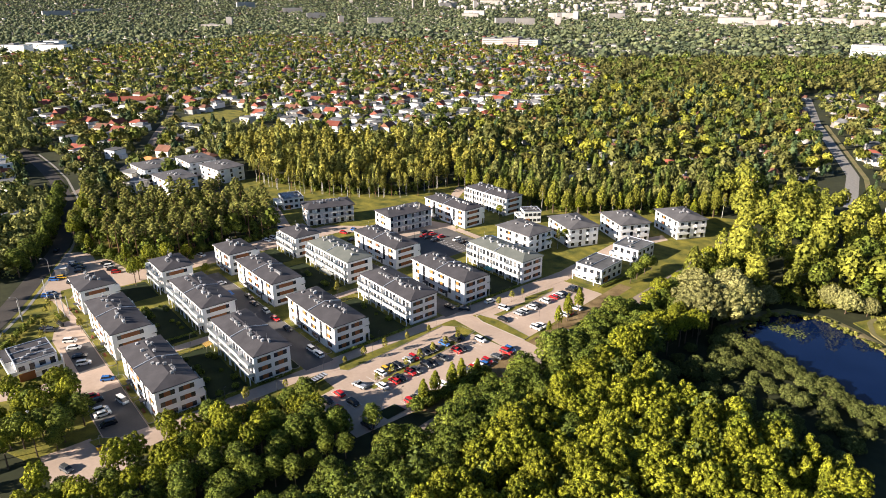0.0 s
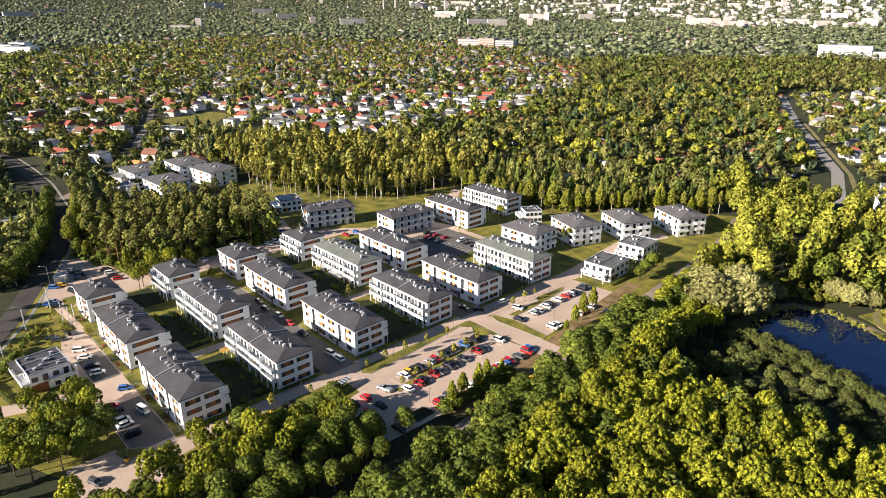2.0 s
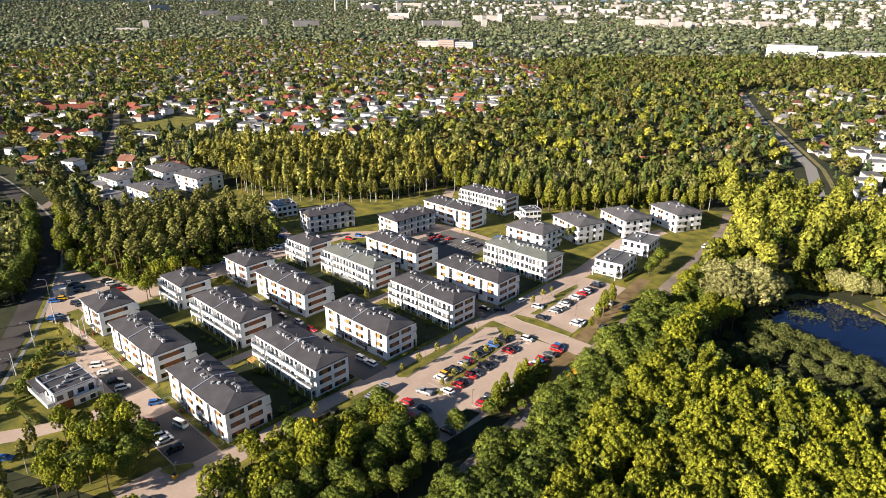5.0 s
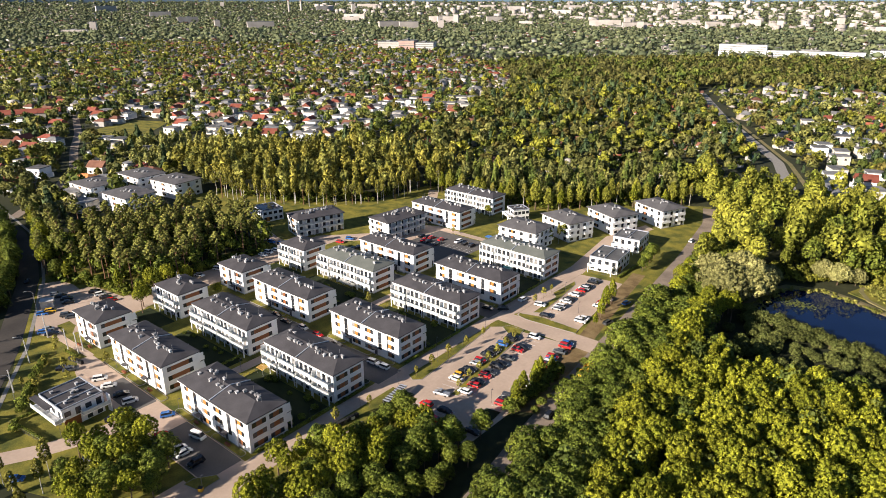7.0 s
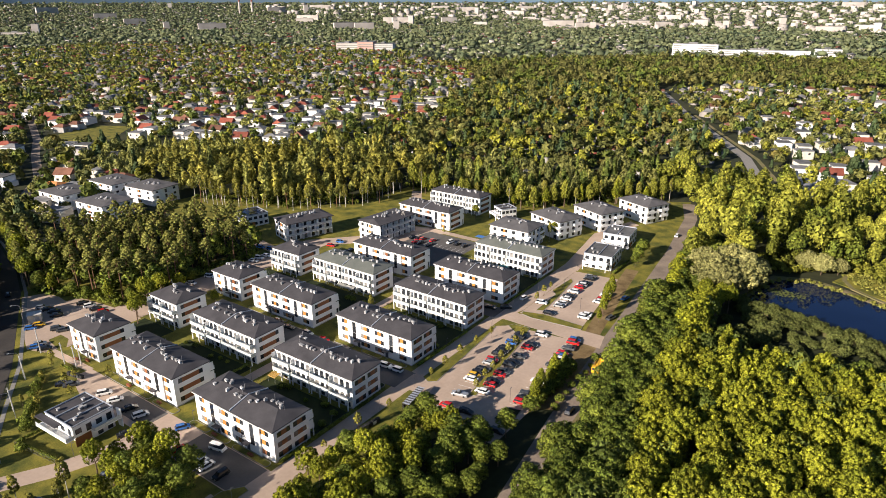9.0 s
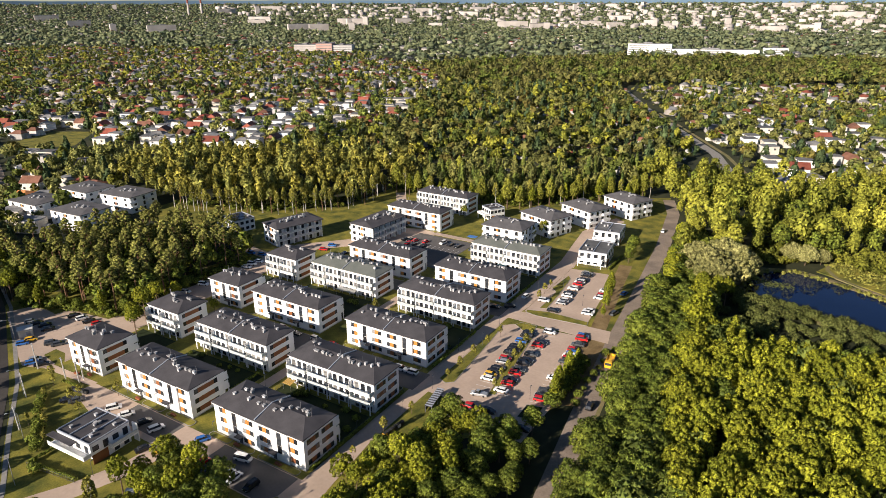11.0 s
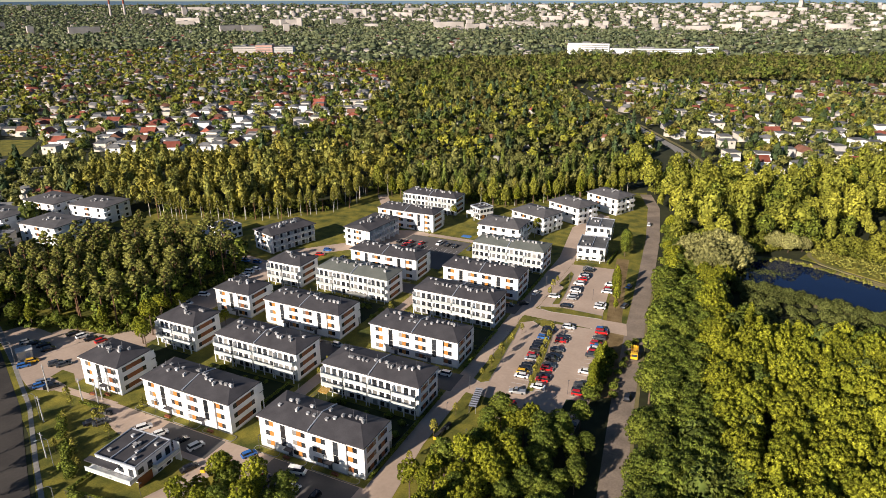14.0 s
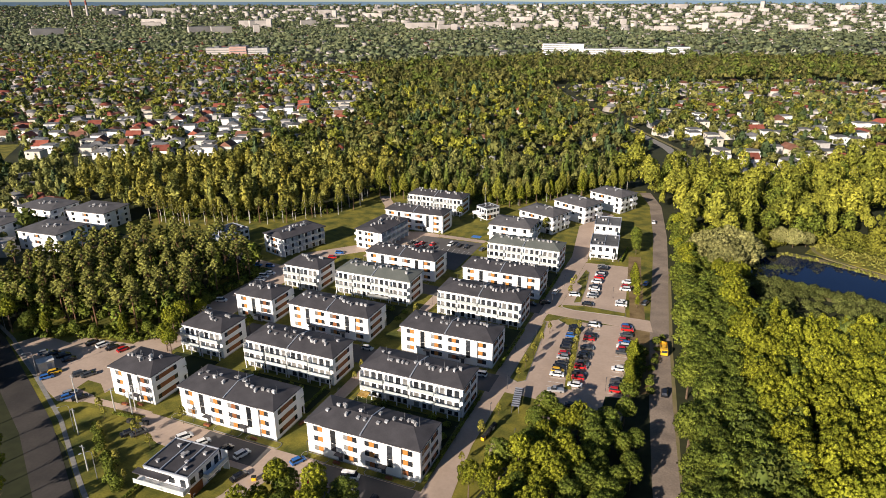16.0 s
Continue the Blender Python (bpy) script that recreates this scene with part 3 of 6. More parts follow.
def apartment_block(name, length, felt, gable_groups, seed, turned):
    """A three-storey white block: entrances on the -y face, balconies on the +y face, gables at both ends."""
    random.seed(seed)
    L, W = length, 12.0
    block = new(name)
    units = 2 if L > 25 else 1
    u = L / units
    step = 0.45
    # body; the middle bays stand a little forward
    wall = part("wall", boxes((0, 0, 0.35, L, W, EAVE), (u * 0.31, -step, 0.35, L - u * 0.31, 0.3, EAVE), bevel=0.0), PLASTER, block)
    part("plinth", boxes((-0.02, -0.02, 0, L + 0.02, W + 0.02, 0.345), (u * 0.31 - 0.02, -step - 0.02, 0, L - u * 0.31 + 0.02, -0.025, 0.345)), PLASTER_GREY, block)
    part("cornice", boxes((-0.22, -0.22 - step, EAVE - 0.02, L + 0.22, W + 0.22, EAVE + 0.16)), PLASTER, block)
    roof = part("roof", hip_roof(0, 0 - step / 2, L, W, 1.75, 0.36), felt, block, at=pose(0, 0, EAVE + 0.42))
    for y0, y1 in ((-step - 0.34, -0.1),):
        part("porch_roof", boxes((u * 0.31 - 0.3, y0, EAVE + 0.17, L - u * 0.31 + 0.3, y1 + 0.3, EAVE + 0.46)), felt, block)
    if units == 2:
        # fire wall across the roof
        bm = bmesh.new()
        prof = [(-0.6, 0.35), (-0.6, 0.72), (W / 2, 2.25), (W + 0.4, 0.72), (W + 0.4, 0.35)]
        a = [bm.verts.new((L / 2 - 0.16, y, z)) for y, z in prof]
        b = [bm.verts.new((L / 2 + 0.16, y, z)) for y, z in prof]
        bm.faces.new(a[::-1])
        bm.faces.new(b)
        for k in range(5):
            bm.faces.new((a[k], a[(k + 1) % 5], b[(k + 1) % 5], b[k]))
        bmesh.ops.recalc_face_normals(bm, faces=bm.faces[:])
        part("fire_wall", bm, COPING, block, "pale metal-capped fire wall across the roof", at=pose(0, 0, EAVE + 0.05))
    # entrance face
    for unit in range(units):
        flip = unit == 1
        def at(d):
            return L - d if flip else d
        for fl in range(3):
            z = 0.9 + fl * STOREY + 0.25
            outer, inner = at(u * 0.26 / 1.0 - 0.2), at(u * 0.81)
            window_group(wall, outer, 0, z, 3.9, ORANGE if fl or random.random() < 0.6 else BROWN_SHADED)
            window_group(wall, inner, -step, z, 3.9, ORANGE if random.random() < 0.8 else BROWN_SHADED)
        sx = at(u * 0.5)
        window(wall, "stair_tall", sx, -step, 5.0)
        window(wall, "stair_low", sx, -step, 2.6)
        dx = sx + (1.9 if not flip else -1.9)
        part("door", boxes((dx - 0.6, -step - 0.05, 0.15, dx + 0.6, -step + 0.05, 2.35)), FRAME, wall, "dark glazed entrance door")
        part("canopy", boxes((dx - 1.1, -step - 1.5, 2.6, dx + 1.1, -step, 2.78)), FELT, wall, "dark entrance canopy")
        part("downpipe", tube(bmesh.new(), [(at(u * 0.31) - 0.12, -0.12, 0.3), (at(u * 0.31) - 0.12, -0.12, EAVE)], [0.06, 0.06], 5), POLE, wall)
    # gables; their boards carry this side's shade in the brown
    for gx, turn in (((0, -90),) if turned else ((L, 90),)):
        for fl in range(3):
            z = 1.15 + fl * STOREY
            if gable_groups == 2:
                for gy in (3.3, 8.7):
                    window_group(wall, gx, gy, z, 4.3, BROWN_SHADED, turn, curtain=False)
            else:
                window_group(wall, gx, 6.4 if turned else 5.6, z, 8.2, BROWN_SHADED, turn, curtain=False)
    # balcony face
    bays = 4 if units == 2 else 2
    bw = L / bays
    for k in range(bays):
        x0 = k * bw
        deep = 1.9 if k in (0, 3) or bays == 2 else 1.6
        for fl in range(3):
            for d, kind in ((bw * 0.22, "french"), (bw * 0.5, "french"), (bw * 0.78, "french")):
                if random.random() < 0.3:
                    kind = "french_curtain"
                window(wall, kind, x0 + d, W, 0.4 + fl * STOREY, 180)
            if fl:
                z = fl * STOREY + 0.05
                rail = 0.16
                bal = part("balcony", boxes((x0 + 0.25, W - 0.02, z, x0 + bw - 0.25, W + deep, z + 0.24)), PLASTER, block, "white balcony slab")
                part("balustrade", boxes((x0 + 0.25, W + deep - 0.06, z + 0.24, x0 + bw - 0.25, W + deep, z + 1.28), (x0 + 0.25, W, z + 0.24, x0 + 0.31, W + deep - 0.06, z + 1.28), (x0 + bw - 0.31, W, z + 0.24, x0 + bw - 0.25, W + deep - 0.06, z + 1.28)), RAIL, bal)
                part("screen", boxes((x0 + bw - 0.245, W, z + 0.05, x0 + bw - 0.13, W + deep * 0.8, z + 2.75)), PLASTER, bal)
        for d in (0.5, bw / 2, bw - 0.5):
            part("post", boxes((x0 + d - 0.14, W + deep - 0.4, 0, x0 + d + 0.14, W + deep - 0.12, 3.05)), PLASTER, block)
    # roof furniture
    for k in range(8 * units):
        cx = 2.6 + (L - 5.2) * (k + 0.5) / (8 * units) + random.uniform(-0.7, 0.7)
        cy = W * (0.5 + random.choice((-0.16, -0.08, 0.05, 0.14)))
        zr = EAVE + 0.42 + 1.75 * (1 - abs(cy - W / 2 + 0.2) / (W / 2 + 0.6)) - 0.1
        kind = CHIMNEY_MESH if random.random() < 0.6 else VENT_MESH
        part("chimney" if kind is CHIMNEY_MESH else "vent", kind, None, roof, at=pose(cx, cy, zr - EAVE - 0.42 + 0.2, 0, 0, random.choice((0, 90))))
        if random.random() < 0.35:
            part("mast", MAST_MESH, None, roof, at=pose(cx + 0.8, cy + 0.3, zr - EAVE - 0.42))
    return block


LONG = "white three-storey apartment block with orange boards and dark grey roof"
SHORT = "short white three-storey apartment block with dark grey roof"
GREEN = "white three-storey apartment block with grey-green roof and balconies"
templates = {}


def put_block(kind, x, y, flip):
    """Place a block by its low-x, low-y corner; flipped blocks turn their balconies to -y."""
    if (kind, flip) not in templates:
        length, felt, groups, label = {
            "end": (32.3, FELT, 2, LONG), "mid": (32.3, FELT, 1, LONG), "green": (32.6, FELT_GREEN, 2, GREEN), "greenmid": (32.6, FELT_GREEN, 1, GREEN), "short": (16.2, FELT, 1, SHORT)}[kind]
        ob = apartment_block("apartment_block", length, felt, groups, len(templates) + 3, flip)
        tagged(ob, label, "apartment block", "apartment blocks of the estate")
        templates[kind, flip] = ob, length
        src, length = ob, length
        m = pose(x + length, y + 12.0, 0, 0, 0, 180) if flip else pose(x, y, 0)
        src.matrix_basis = m
        return src
    src, length = templates[kind, flip]
    return copy_thing(src, pose(x + length, y + 12.0, 0, 0, 0, 180) if flip else pose(x, y, 0))


for kind, x, y, flip in (
        ("end", -201.0, 37.6, False), ("mid", -243.6, 37.8, False), ("short", -270.6, 38.2, False),
        ("end", -201.2, 66.6, True), ("mid", -243.8, 67.2, True), ("short", -270.2, 67.5, True),
        ("end", -202.2, 95.2, False), ("mid", -247.2, 95.4, False), ("short", -270.6, 95.2, False),
        ("end", -202.0, 126.4, True), ("greenmid", -247.6, 128.6, True), ("short", -270.8, 126.2, True),
        ("end", -202.0, 152.0, False), ("mid", -247.2, 152.6, False),
        ("green", -202.0, 183.4, True),
        ("mid", -268.4, 211.4, False), ("mid", -270.0, 242.4, True)):
    put_block(kind, x, y, flip)


def villa_block(name, w, d, rise, seed, n=4):
    """A squarish white block with a hipped roof and balconies round its corners, front to -y."""
    random.seed(seed)
    v = new(name)
    h = 9.2
    wall = part("wall", boxes((0, 0, 0.3, w, d, h)), PLASTER, v)
    part("plinth", boxes((-0.02, -0.02, 0, w + 0.02, d + 0.02, 0.295)), PLASTER_GREY, v)
    roof = part("roof", hip_roof(0, 0, w, d, rise, 0.7, 0.3, run=min(w, d) * 0.36), FELT_PALE, v, at=pose(0, 0, h + 0.3))
    for fl in range(3):
        z = 1.0 + fl * STOREY
        for k in range(n):
            x = w * (k + 0.5) / n
            if k == 1:
                window_group(wall, x, 0, z, 3.6, BROWN_SHADED if fl == 1 else ORANGE)
            elif k != 2 or fl:
                window(wall, "french" if k == 3 else "wide", x, 0, z - (0.6 if k == 3 else 0))
            window(wall, "french" if k % 2 else "small", x, d, z - (0.6 if k % 2 else 0), 180)
            window(wall, "french" if k % 2 else "wide", w, d * (k + 0.5) / n, z - (0.6 if k % 2 else 0), 90)
        if fl:
            zf = fl * STOREY + 0.05
            for x0, y0, x1, y1 in ((w * 0.62, -1.5, w + 1.5, 0), (w + 0.004, 0.004, w + 1.5, d * 0.3), (w + 0.004, d * 0.58, w + 1.5, d * 0.92), (-1.4, d * 0.1, -0.004, d * 0.4)):
                b = part("balcony", boxes((x0, y0, zf, x1, y1, zf + 0.2)), PLASTER, v, "white balcony slab")
                part("balustrade", boxes((x0, y0, zf + 0.2, x1, y0 + 0.06, zf + 1.2), (x1 - 0.06, y0 + 0.06, zf + 0.2, x1, y1, zf + 1.2), (x0, y0 + 0.06, zf + 0.2, x0 + 0.06, y1, zf + 1.2)), PLASTER, b)
    for k in range(9):
        cx, cy = w * random.uniform(0.3, 0.72), d * random.uniform(0.34, 0.66)
        part("chimney", CHIMNEY_MESH if k % 2 else VENT_MESH, None, roof, at=pose(cx, cy, rise * 0.62 + 0.3, 0, 0, random.choice((0, 90))))
    return v


VILLA = "square white three-storey block with hipped grey roof and corner balconies"
villa = tagged(villa_block("apartment_villa", 20.5, 15.5, 1.9, 5), VILLA, "apartment block", "villa blocks")
for k, (x, y, turn) in enumerate(((-172.3, 253.8, -25), (-157.5, 279.5, -25), (-184.0, 230.5, -20), (-189.6, 208.8, 0))):
    # placed by its near corner (high x, low y)
    m = pose(x, y, 0, 0, 0, turn) @ pose(-20.5, 0, 0)
    if k == 0:
        villa.matrix_basis = m
    else:
        copy_thing(villa, m)
far_villa = tagged(villa_block("apartment_villa", 24, 18, 1.0, 6, 3), "white three-storey block with grey roof behind the pines", "apartment block", "villa blocks")
far_villa.matrix_basis = pose(-391.7, 115.8, 0, 0, 0, 4) @ pose(-24, 0, 0)
for x, y, turn in ((-429.6, 114.0, 4), (-429.6, 142.3, 2), (-399.0, 149.0, 6)):
    copy_thing(far_villa, pose(x, y, 0, 0, 0, turn) @ pose(-24, 0, 0))


def gallery_block(x, y, turn, w, d, seed):
    """A long white block whose gable faces -y: open balconies run along its +x side, a low gabled roof over all."""
    random.seed(seed)
    h, deep = 9.2, 1.8
    v = tagged(new("gallery_block"), "white three-storey block with long open balconies and low grey roof", "apartment block", "gallery blocks")
    v.matrix_basis = pose(x, y, 0, 0, 0, turn) @ pose(-w, 0, 0)
    wall = part("wall", boxes((0, 0, 0.3, w - deep, d, h)), PLASTER, v)
    part("plinth", boxes((-0.02, -0.02, 0, w - deep + 0.02, d + 0.02, 0.295)), PLASTER_GREY, v)
    bm = bmesh.new()
    e = [bm.verts.new(p) for p in ((-0.6, -0.6, 0), (w + 0.4, -0.6, 0), (w + 0.4, d + 0.6, 0), (-0.6, d + 0.6, 0))]
    r = [bm.verts.new((w / 2, 3.0, 1.15)), bm.verts.new((w / 2, d - 3.0, 1.15))]
    f = [bm.verts.new((p.co.x, p.co.y, -0.3)) for p in e]
    for face in ((e[0], e[1], r[0]), (e[1], e[2], r[1], r[0]), (e[2], e[3], r[1]), (e[3], e[0], r[0], r[1]), f[::-1]):
        bm.faces.new(face)
    for k in range(4):
        bm.faces.new((f[k], f[(k + 1) % 4], e[(k + 1) % 4], e[k]))
    bmesh.ops.recalc_face_normals(bm, faces=bm.faces[:])
    roof = part("roof", bm, FELT, v, at=pose(0, 0, h + 0.3))
    bays = 6
    for fl in range(3):
        z = 0.35 + fl * STOREY
        for k in range(bays):
            window(wall, "french" if random.random() < 0.75 else "french_curtain", w - deep, d * (k + 0.5) / bays, z, 90)
            window(wall, "wide", 0, d * (k + 0.5) / bays, z + 0.6, -90)
        for gx, kind in ((0.16, "wide"), (0.40, "small"), (0.62, "small")):
            window(wall, kind, w * gx, 0, z + 0.65)
        part("facade_board", boxes((w * 0.46, -0.06, z + 0.67, w * 0.56, 0.05, z + 2.08)), ORANGE, wall)
        if fl:
            zf = fl * STOREY + 0.05
            deck = part("balcony", boxes((w - deep + 0.004, 0.3, zf, w, d - 0.3, zf + 0.22)), PLASTER, v, "long white balcony slab")
            part("balustrade", boxes((w - 0.06, 0.3, zf + 0.22, w, d - 0.3, zf + 1.2)), RAIL, deck, "frosted glass balustrade")
            west = part("balcony", boxes((-1.5, 0.6, zf, -0.004, d * 0.42, zf + 0.22)), PLASTER, v, "white balcony slab")
            part("balustrade", boxes((-1.5, 0.6, zf + 0.22, -1.44, d * 0.42, zf + 1.2), (-1.44, 0.6, zf + 0.22, -0.01, 0.66, zf + 1.2)), RAIL, west)
        for k in range(bays + 1):
            part("pier", boxes((w - deep + 0.004, 0.3 + (d - 0.9) * k / bays, z + 0.05, w - 0.1, 0.6 + (d - 0.9) * k / bays, z + 2.6)), PLASTER, v)
    for k in range(12):
        part("chimney", CHIMNEY_MESH if k % 3 else VENT_MESH, None, roof, at=pose(w * random.uniform(0.36, 0.64), d * (0.18 + 0.64 * (k + random.random()) / 12), 1.35, 0, 0, random.choice((0, 90))))


gallery_block(-289.8, 151.6, -17, 14.5, 24.5, 61)
gallery_block(-252.4, 176.4, -5, 14.5, 25.0, 62)


def stepped_flats(x, y, turn):
    """White flats in three steps, each with its own flat roof and balconies."""
    v = tagged(new("stepped_flats"), "white stepped flats with flat roofs beside the main road", "apartment block")
    v.matrix_basis = pose(x, y, 0, 0, 0, turn)
    for k in range(3):
        x0, h = -14.0 * k, 9.0 + 0.8 * (k % 2)
        wall = part("wall", boxes((x0 - 13.8, 2.0 * k, 0, x0, 14 + 2.0 * k, h)), PLASTER, v)
        part("roof", boxes((x0 - 13.6, 2.0 * k + 0.2, h, x0 - 0.2, 13.8 + 2.0 * k, h + 0.3)), ROOF_GREY, v)
        part("parapet", boxes((x0 - 13.9, 2.0 * k - 0.1, h, x0 + 0.05, 2.0 * k + 0.15, h + 0.6), (x0 - 0.2, 2.0 * k + 0.16, h, x0 + 0.05, 14 + 2.0 * k, h + 0.6)), PLASTER, v)
        for fl in range(3):
            for q in (0.2, 0.5, 0.8):
                window(wall, "wide", x0 - 13.8 * q, 2.0 * k, 1.0 + 2.9 * fl)
                window(wall, "wide", x0, 2.0 * k + 14 * q, 1.0 + 2.9 * fl, 90)


stepped_flats(-503, 40, 8)


def flat_house(name, w, d, storeys, roof_mat, label, m, solar=False, seed=1):
    """A low modern white house with a parapet round its flat roof and a terrace."""
    random.seed(seed)
    v = tagged(new(name), label, "house")
    v.matrix_basis = m
    h = storeys * 3.0 + 0.2
    wall = part("wall", boxes((0, 0, 0, w, d, h)), PLASTER, v)
    part("parapet", boxes((-0.1, -0.1, h, w + 0.1, 0.12, h + 0.45), (-0.1, d - 0.12, h, w + 0.1, d + 0.1, h + 0.45), (-0.1, 0.12, h, 0.12, d - 0.12, h + 0.45), (w - 0.12, 0.12, h, w + 0.1, d - 0.12, h + 0.45), (w * 0.49, 0.12, h, w * 0.51, d - 0.12, h + 0.4)), COPING, v)
    part("roof", boxes((0.25, 0.25, h - 0.02, w - 0.25, d - 0.25, h + 0.12)), roof_mat, v)
    for k in range(4):
        part("vent", VENT_MESH, None, v, at=pose(random.uniform(1, w - 1), random.uniform(1, d - 1), h + 0.5))
    for fl in range(storeys):
        for k in range(4):
            window(wall, "french" if k % 2 else "wide", w * (k + 0.5) / 4, 0, 0.4 + fl * 3.0 + (0 if k % 2 else 0.5))
            window(wall, "wide", w, d * (k + 0.5) / 4, 0.9 + fl * 3.0, 90)
            window(wall, "wide", w * (k + 0.5) / 4, d, 0.9 + fl * 3.0, 180)
    part("facade_board", boxes((w, d * 0.1, 0.3, w + 0.06, d * 0.34, 2.6)), ORANGE, wall)
    terrace = part("terrace", boxes((0.3, -3.2, 2.85, w * 0.9, -0.004, 3.05)), PLASTER, v)
    part("balustrade", boxes((0.3, -3.2, 3.05, w * 0.9, -3.08, 4.0), (0.3, -3.08, 3.05, 0.42, -0.01, 4.0), (w * 0.9 - 0.12, -3.08, 3.05, w * 0.9, -0.01, 4.0)), PLASTER, terrace)
    for x in (0.5, w * 0.85):
        part("post", boxes((x, -3.1, 0, x + 0.3, -2.8, 2.85)), PLASTER, v)
    if solar:
        for i in range(4):
            for j in range(3):
                part("solar_panel", boxes((0.9 + i * (w - 2) / 4, 0.9 + j * (d - 2) / 3, h + 0.3, 0.7 + (i + 1) * (w - 2) / 4, 0.75 + (j + 1) * (d - 2) / 3, h + 0.38)), SOLAR, v)
    return v


def pavilion(m):
    """A two-storey white house: the upper floor juts out over a recessed ground floor, with balconies on two sides."""
    w, d, h = 13.0, 11.4, 6.3
    v = tagged(new("pavilion"), "low white pavilion with dark flat roof and wrapping balcony", "house")
    v.matrix_basis = m
    low = part("wall", boxes((0.6, 1.6, 0, w - 0.3, d, 3.0)), PLASTER, v)
    up = part("wall", boxes((0, 0, 3.0, w, d, h)), PLASTER, v)
    part("roof", boxes((0.12, 0.12, h - 0.02, w - 0.12, d - 0.12, h + 0.1)), FELT, v)
    rim = part("parapet", boxes((-0.1, -0.1, h, w + 0.1, 0.12, h + 0.42), (-0.1, d - 0.12, h, w + 0.1, d + 0.1, h + 0.42), (-0.1, 0.12, h, 0.12, d - 0.12, h + 0.42), (w - 0.12, 0.12, h, w + 0.1, d - 0.12, h + 0.42)), COPING, v)
    for x in (w * 0.36, w * 0.7):
        part("roof_seam", boxes((x, 0.12, h + 0.08, x + 0.3, d - 0.12, h + 0.4)), COPING, rim)
    part("canopy", boxes((-1.7, -2.0, h - 0.75, w * 0.62, -0.1, h - 0.5)), FELT, v)
    for x0, y0, x1, y1 in ((-1.8, -2.1, w, -0.004), (w + 0.004, 4.8, w + 1.6, d + 1.2), (-1.8, 0.0, -0.004, 5.0)):
        deck = part("balcony", boxes((x0, y0, 2.7, x1, y1, 3.0)), PLASTER, v)
        if y0 < -1:
            part("balustrade", boxes((x0, y0, 3.0, x1, y0 + 0.12, 4.0), (x1 - 0.12, y0 + 0.12, 3.0, x1, -0.01, 4.0)), RAIL, deck)
        elif x0 > w:
            part("balustrade", boxes((x1 - 0.12, y0, 3.0, x1, y1, 4.0), (x0, y0, 3.0, x1 - 0.12, y0 + 0.12, 4.0)), RAIL, deck)
        else:
            part("balustrade", boxes((x0, y0, 3.0, x0 + 0.12, y1, 4.0)), RAIL, deck)
    part("facade_board", boxes((w - 0.3, 0.3, 0, w - 0.2, 4.7, 2.7)), BROWN_SHADED, low)
    part("fin_wall", boxes((w - 0.3, d + 0.9, 0, w + 1.6, d + 1.2, 5.6)), PLASTER, v)
    for k in range(4):
        window(up, "french" if k % 2 else "wide", w * (k + 0.5) / 4, 0, 3.3 + (0 if k % 2 else 0.5))
        window(low, "french", 1.4 + (w - 2) * (k + 0.5) / 4, 1.6, 0.3)
        window(up, "french" if k % 2 else "wide", w, d * (k + 0.5) / 4, 3.3 + (0 if k % 2 else 0.5), 90)
    for k in (2, 3):
        window(low, "french", w - 0.3, d * (k + 0.5) / 4, 0.3, 90)
    for x, y in ((2.2, 2.5), (3.1, 9.0), (6.3, 6.6), (7.0, 7.2), (6.8, 6.0), (10.4, 2.4), (11.2, 8.6), (9.2, 4.4)):
        part("vent", VENT_MESH, None, v, at=pose(x, y, h + 0.4))


pavilion(pose(-229.4, 10.6, 0, 0, 0, 3))
flat_house("terrace_house", 12.5, 14.5, 2, ROOF_GREY, "white cubic house with pale flat roof", pose(-164.0, 236.8, 0, 0, 0, 6), seed=3)
flat_house("terrace_house", 12.5, 16, 2, ROOF_GREY, "white cubic house with grey terraces behind a fence", pose(-160.4, 206.5, 0, 0, 0, 6), seed=4)
flat_house("solar_house", 12.5, 11.5, 2, FELT, "white cubic house with solar panels on its roof", pose(-336.4, 158.4, 0, 0, 0, -14), solar=True, seed=5)
flat_house("service_house", 8.5, 9, 2, FELT, "small white service house with a flat roof", pose(-229.8, 245.0, 0, 0, 0, -31), seed=6)


# ---- trees ----
def unit_ball(divisions):
    """Corners and triangles of an icosphere."""
    bm = bmesh.new()
    bmesh.ops.create_icosphere(bm, subdivisions=divisions, radius=1.0)
    v = np.array([p.co for p in bm.verts])
    f = np.array([[p.index for p in q.verts] for q in bm.faces])
    bm.free()
    return v, f


BALL = {1: unit_ball(1), 2: unit_ball(2)}
# from, to (parts of the height), spread, lobes, size of a lobe, its height, inner mass
CROWN = {"broad": (0.38, 1.0, 0.96, 70, 0.145, 1.2, 0.5), "feather": (0.16, 1.0, 0.88, 62, 0.20, 0.65, 0.6), "cone": (0.06, 1.0, 0.72, 70, 0.18, 1.2, 0.5), "pine": (0.50, 1.0, 0.76, 24, 0.22, 0.55, 0.0), "birch": (0.28, 1.0, 0.72, 40, 0.19, 1.3, 0.0),
         "poplar": (0.08, 1.0, 0.80, 80, 0.17, 1.6, 0.5), "willow": (0.06, 0.96, 0.88, 120, 0.12, 1.0, 0.66), "bush": (0.05, 0.95, 0.76, 26, 0.22, 0.9, 0.56)}


TAPER = {"cone": 0.72, "broad": 0.15, "feather": 0.15, "poplar": 0.5}


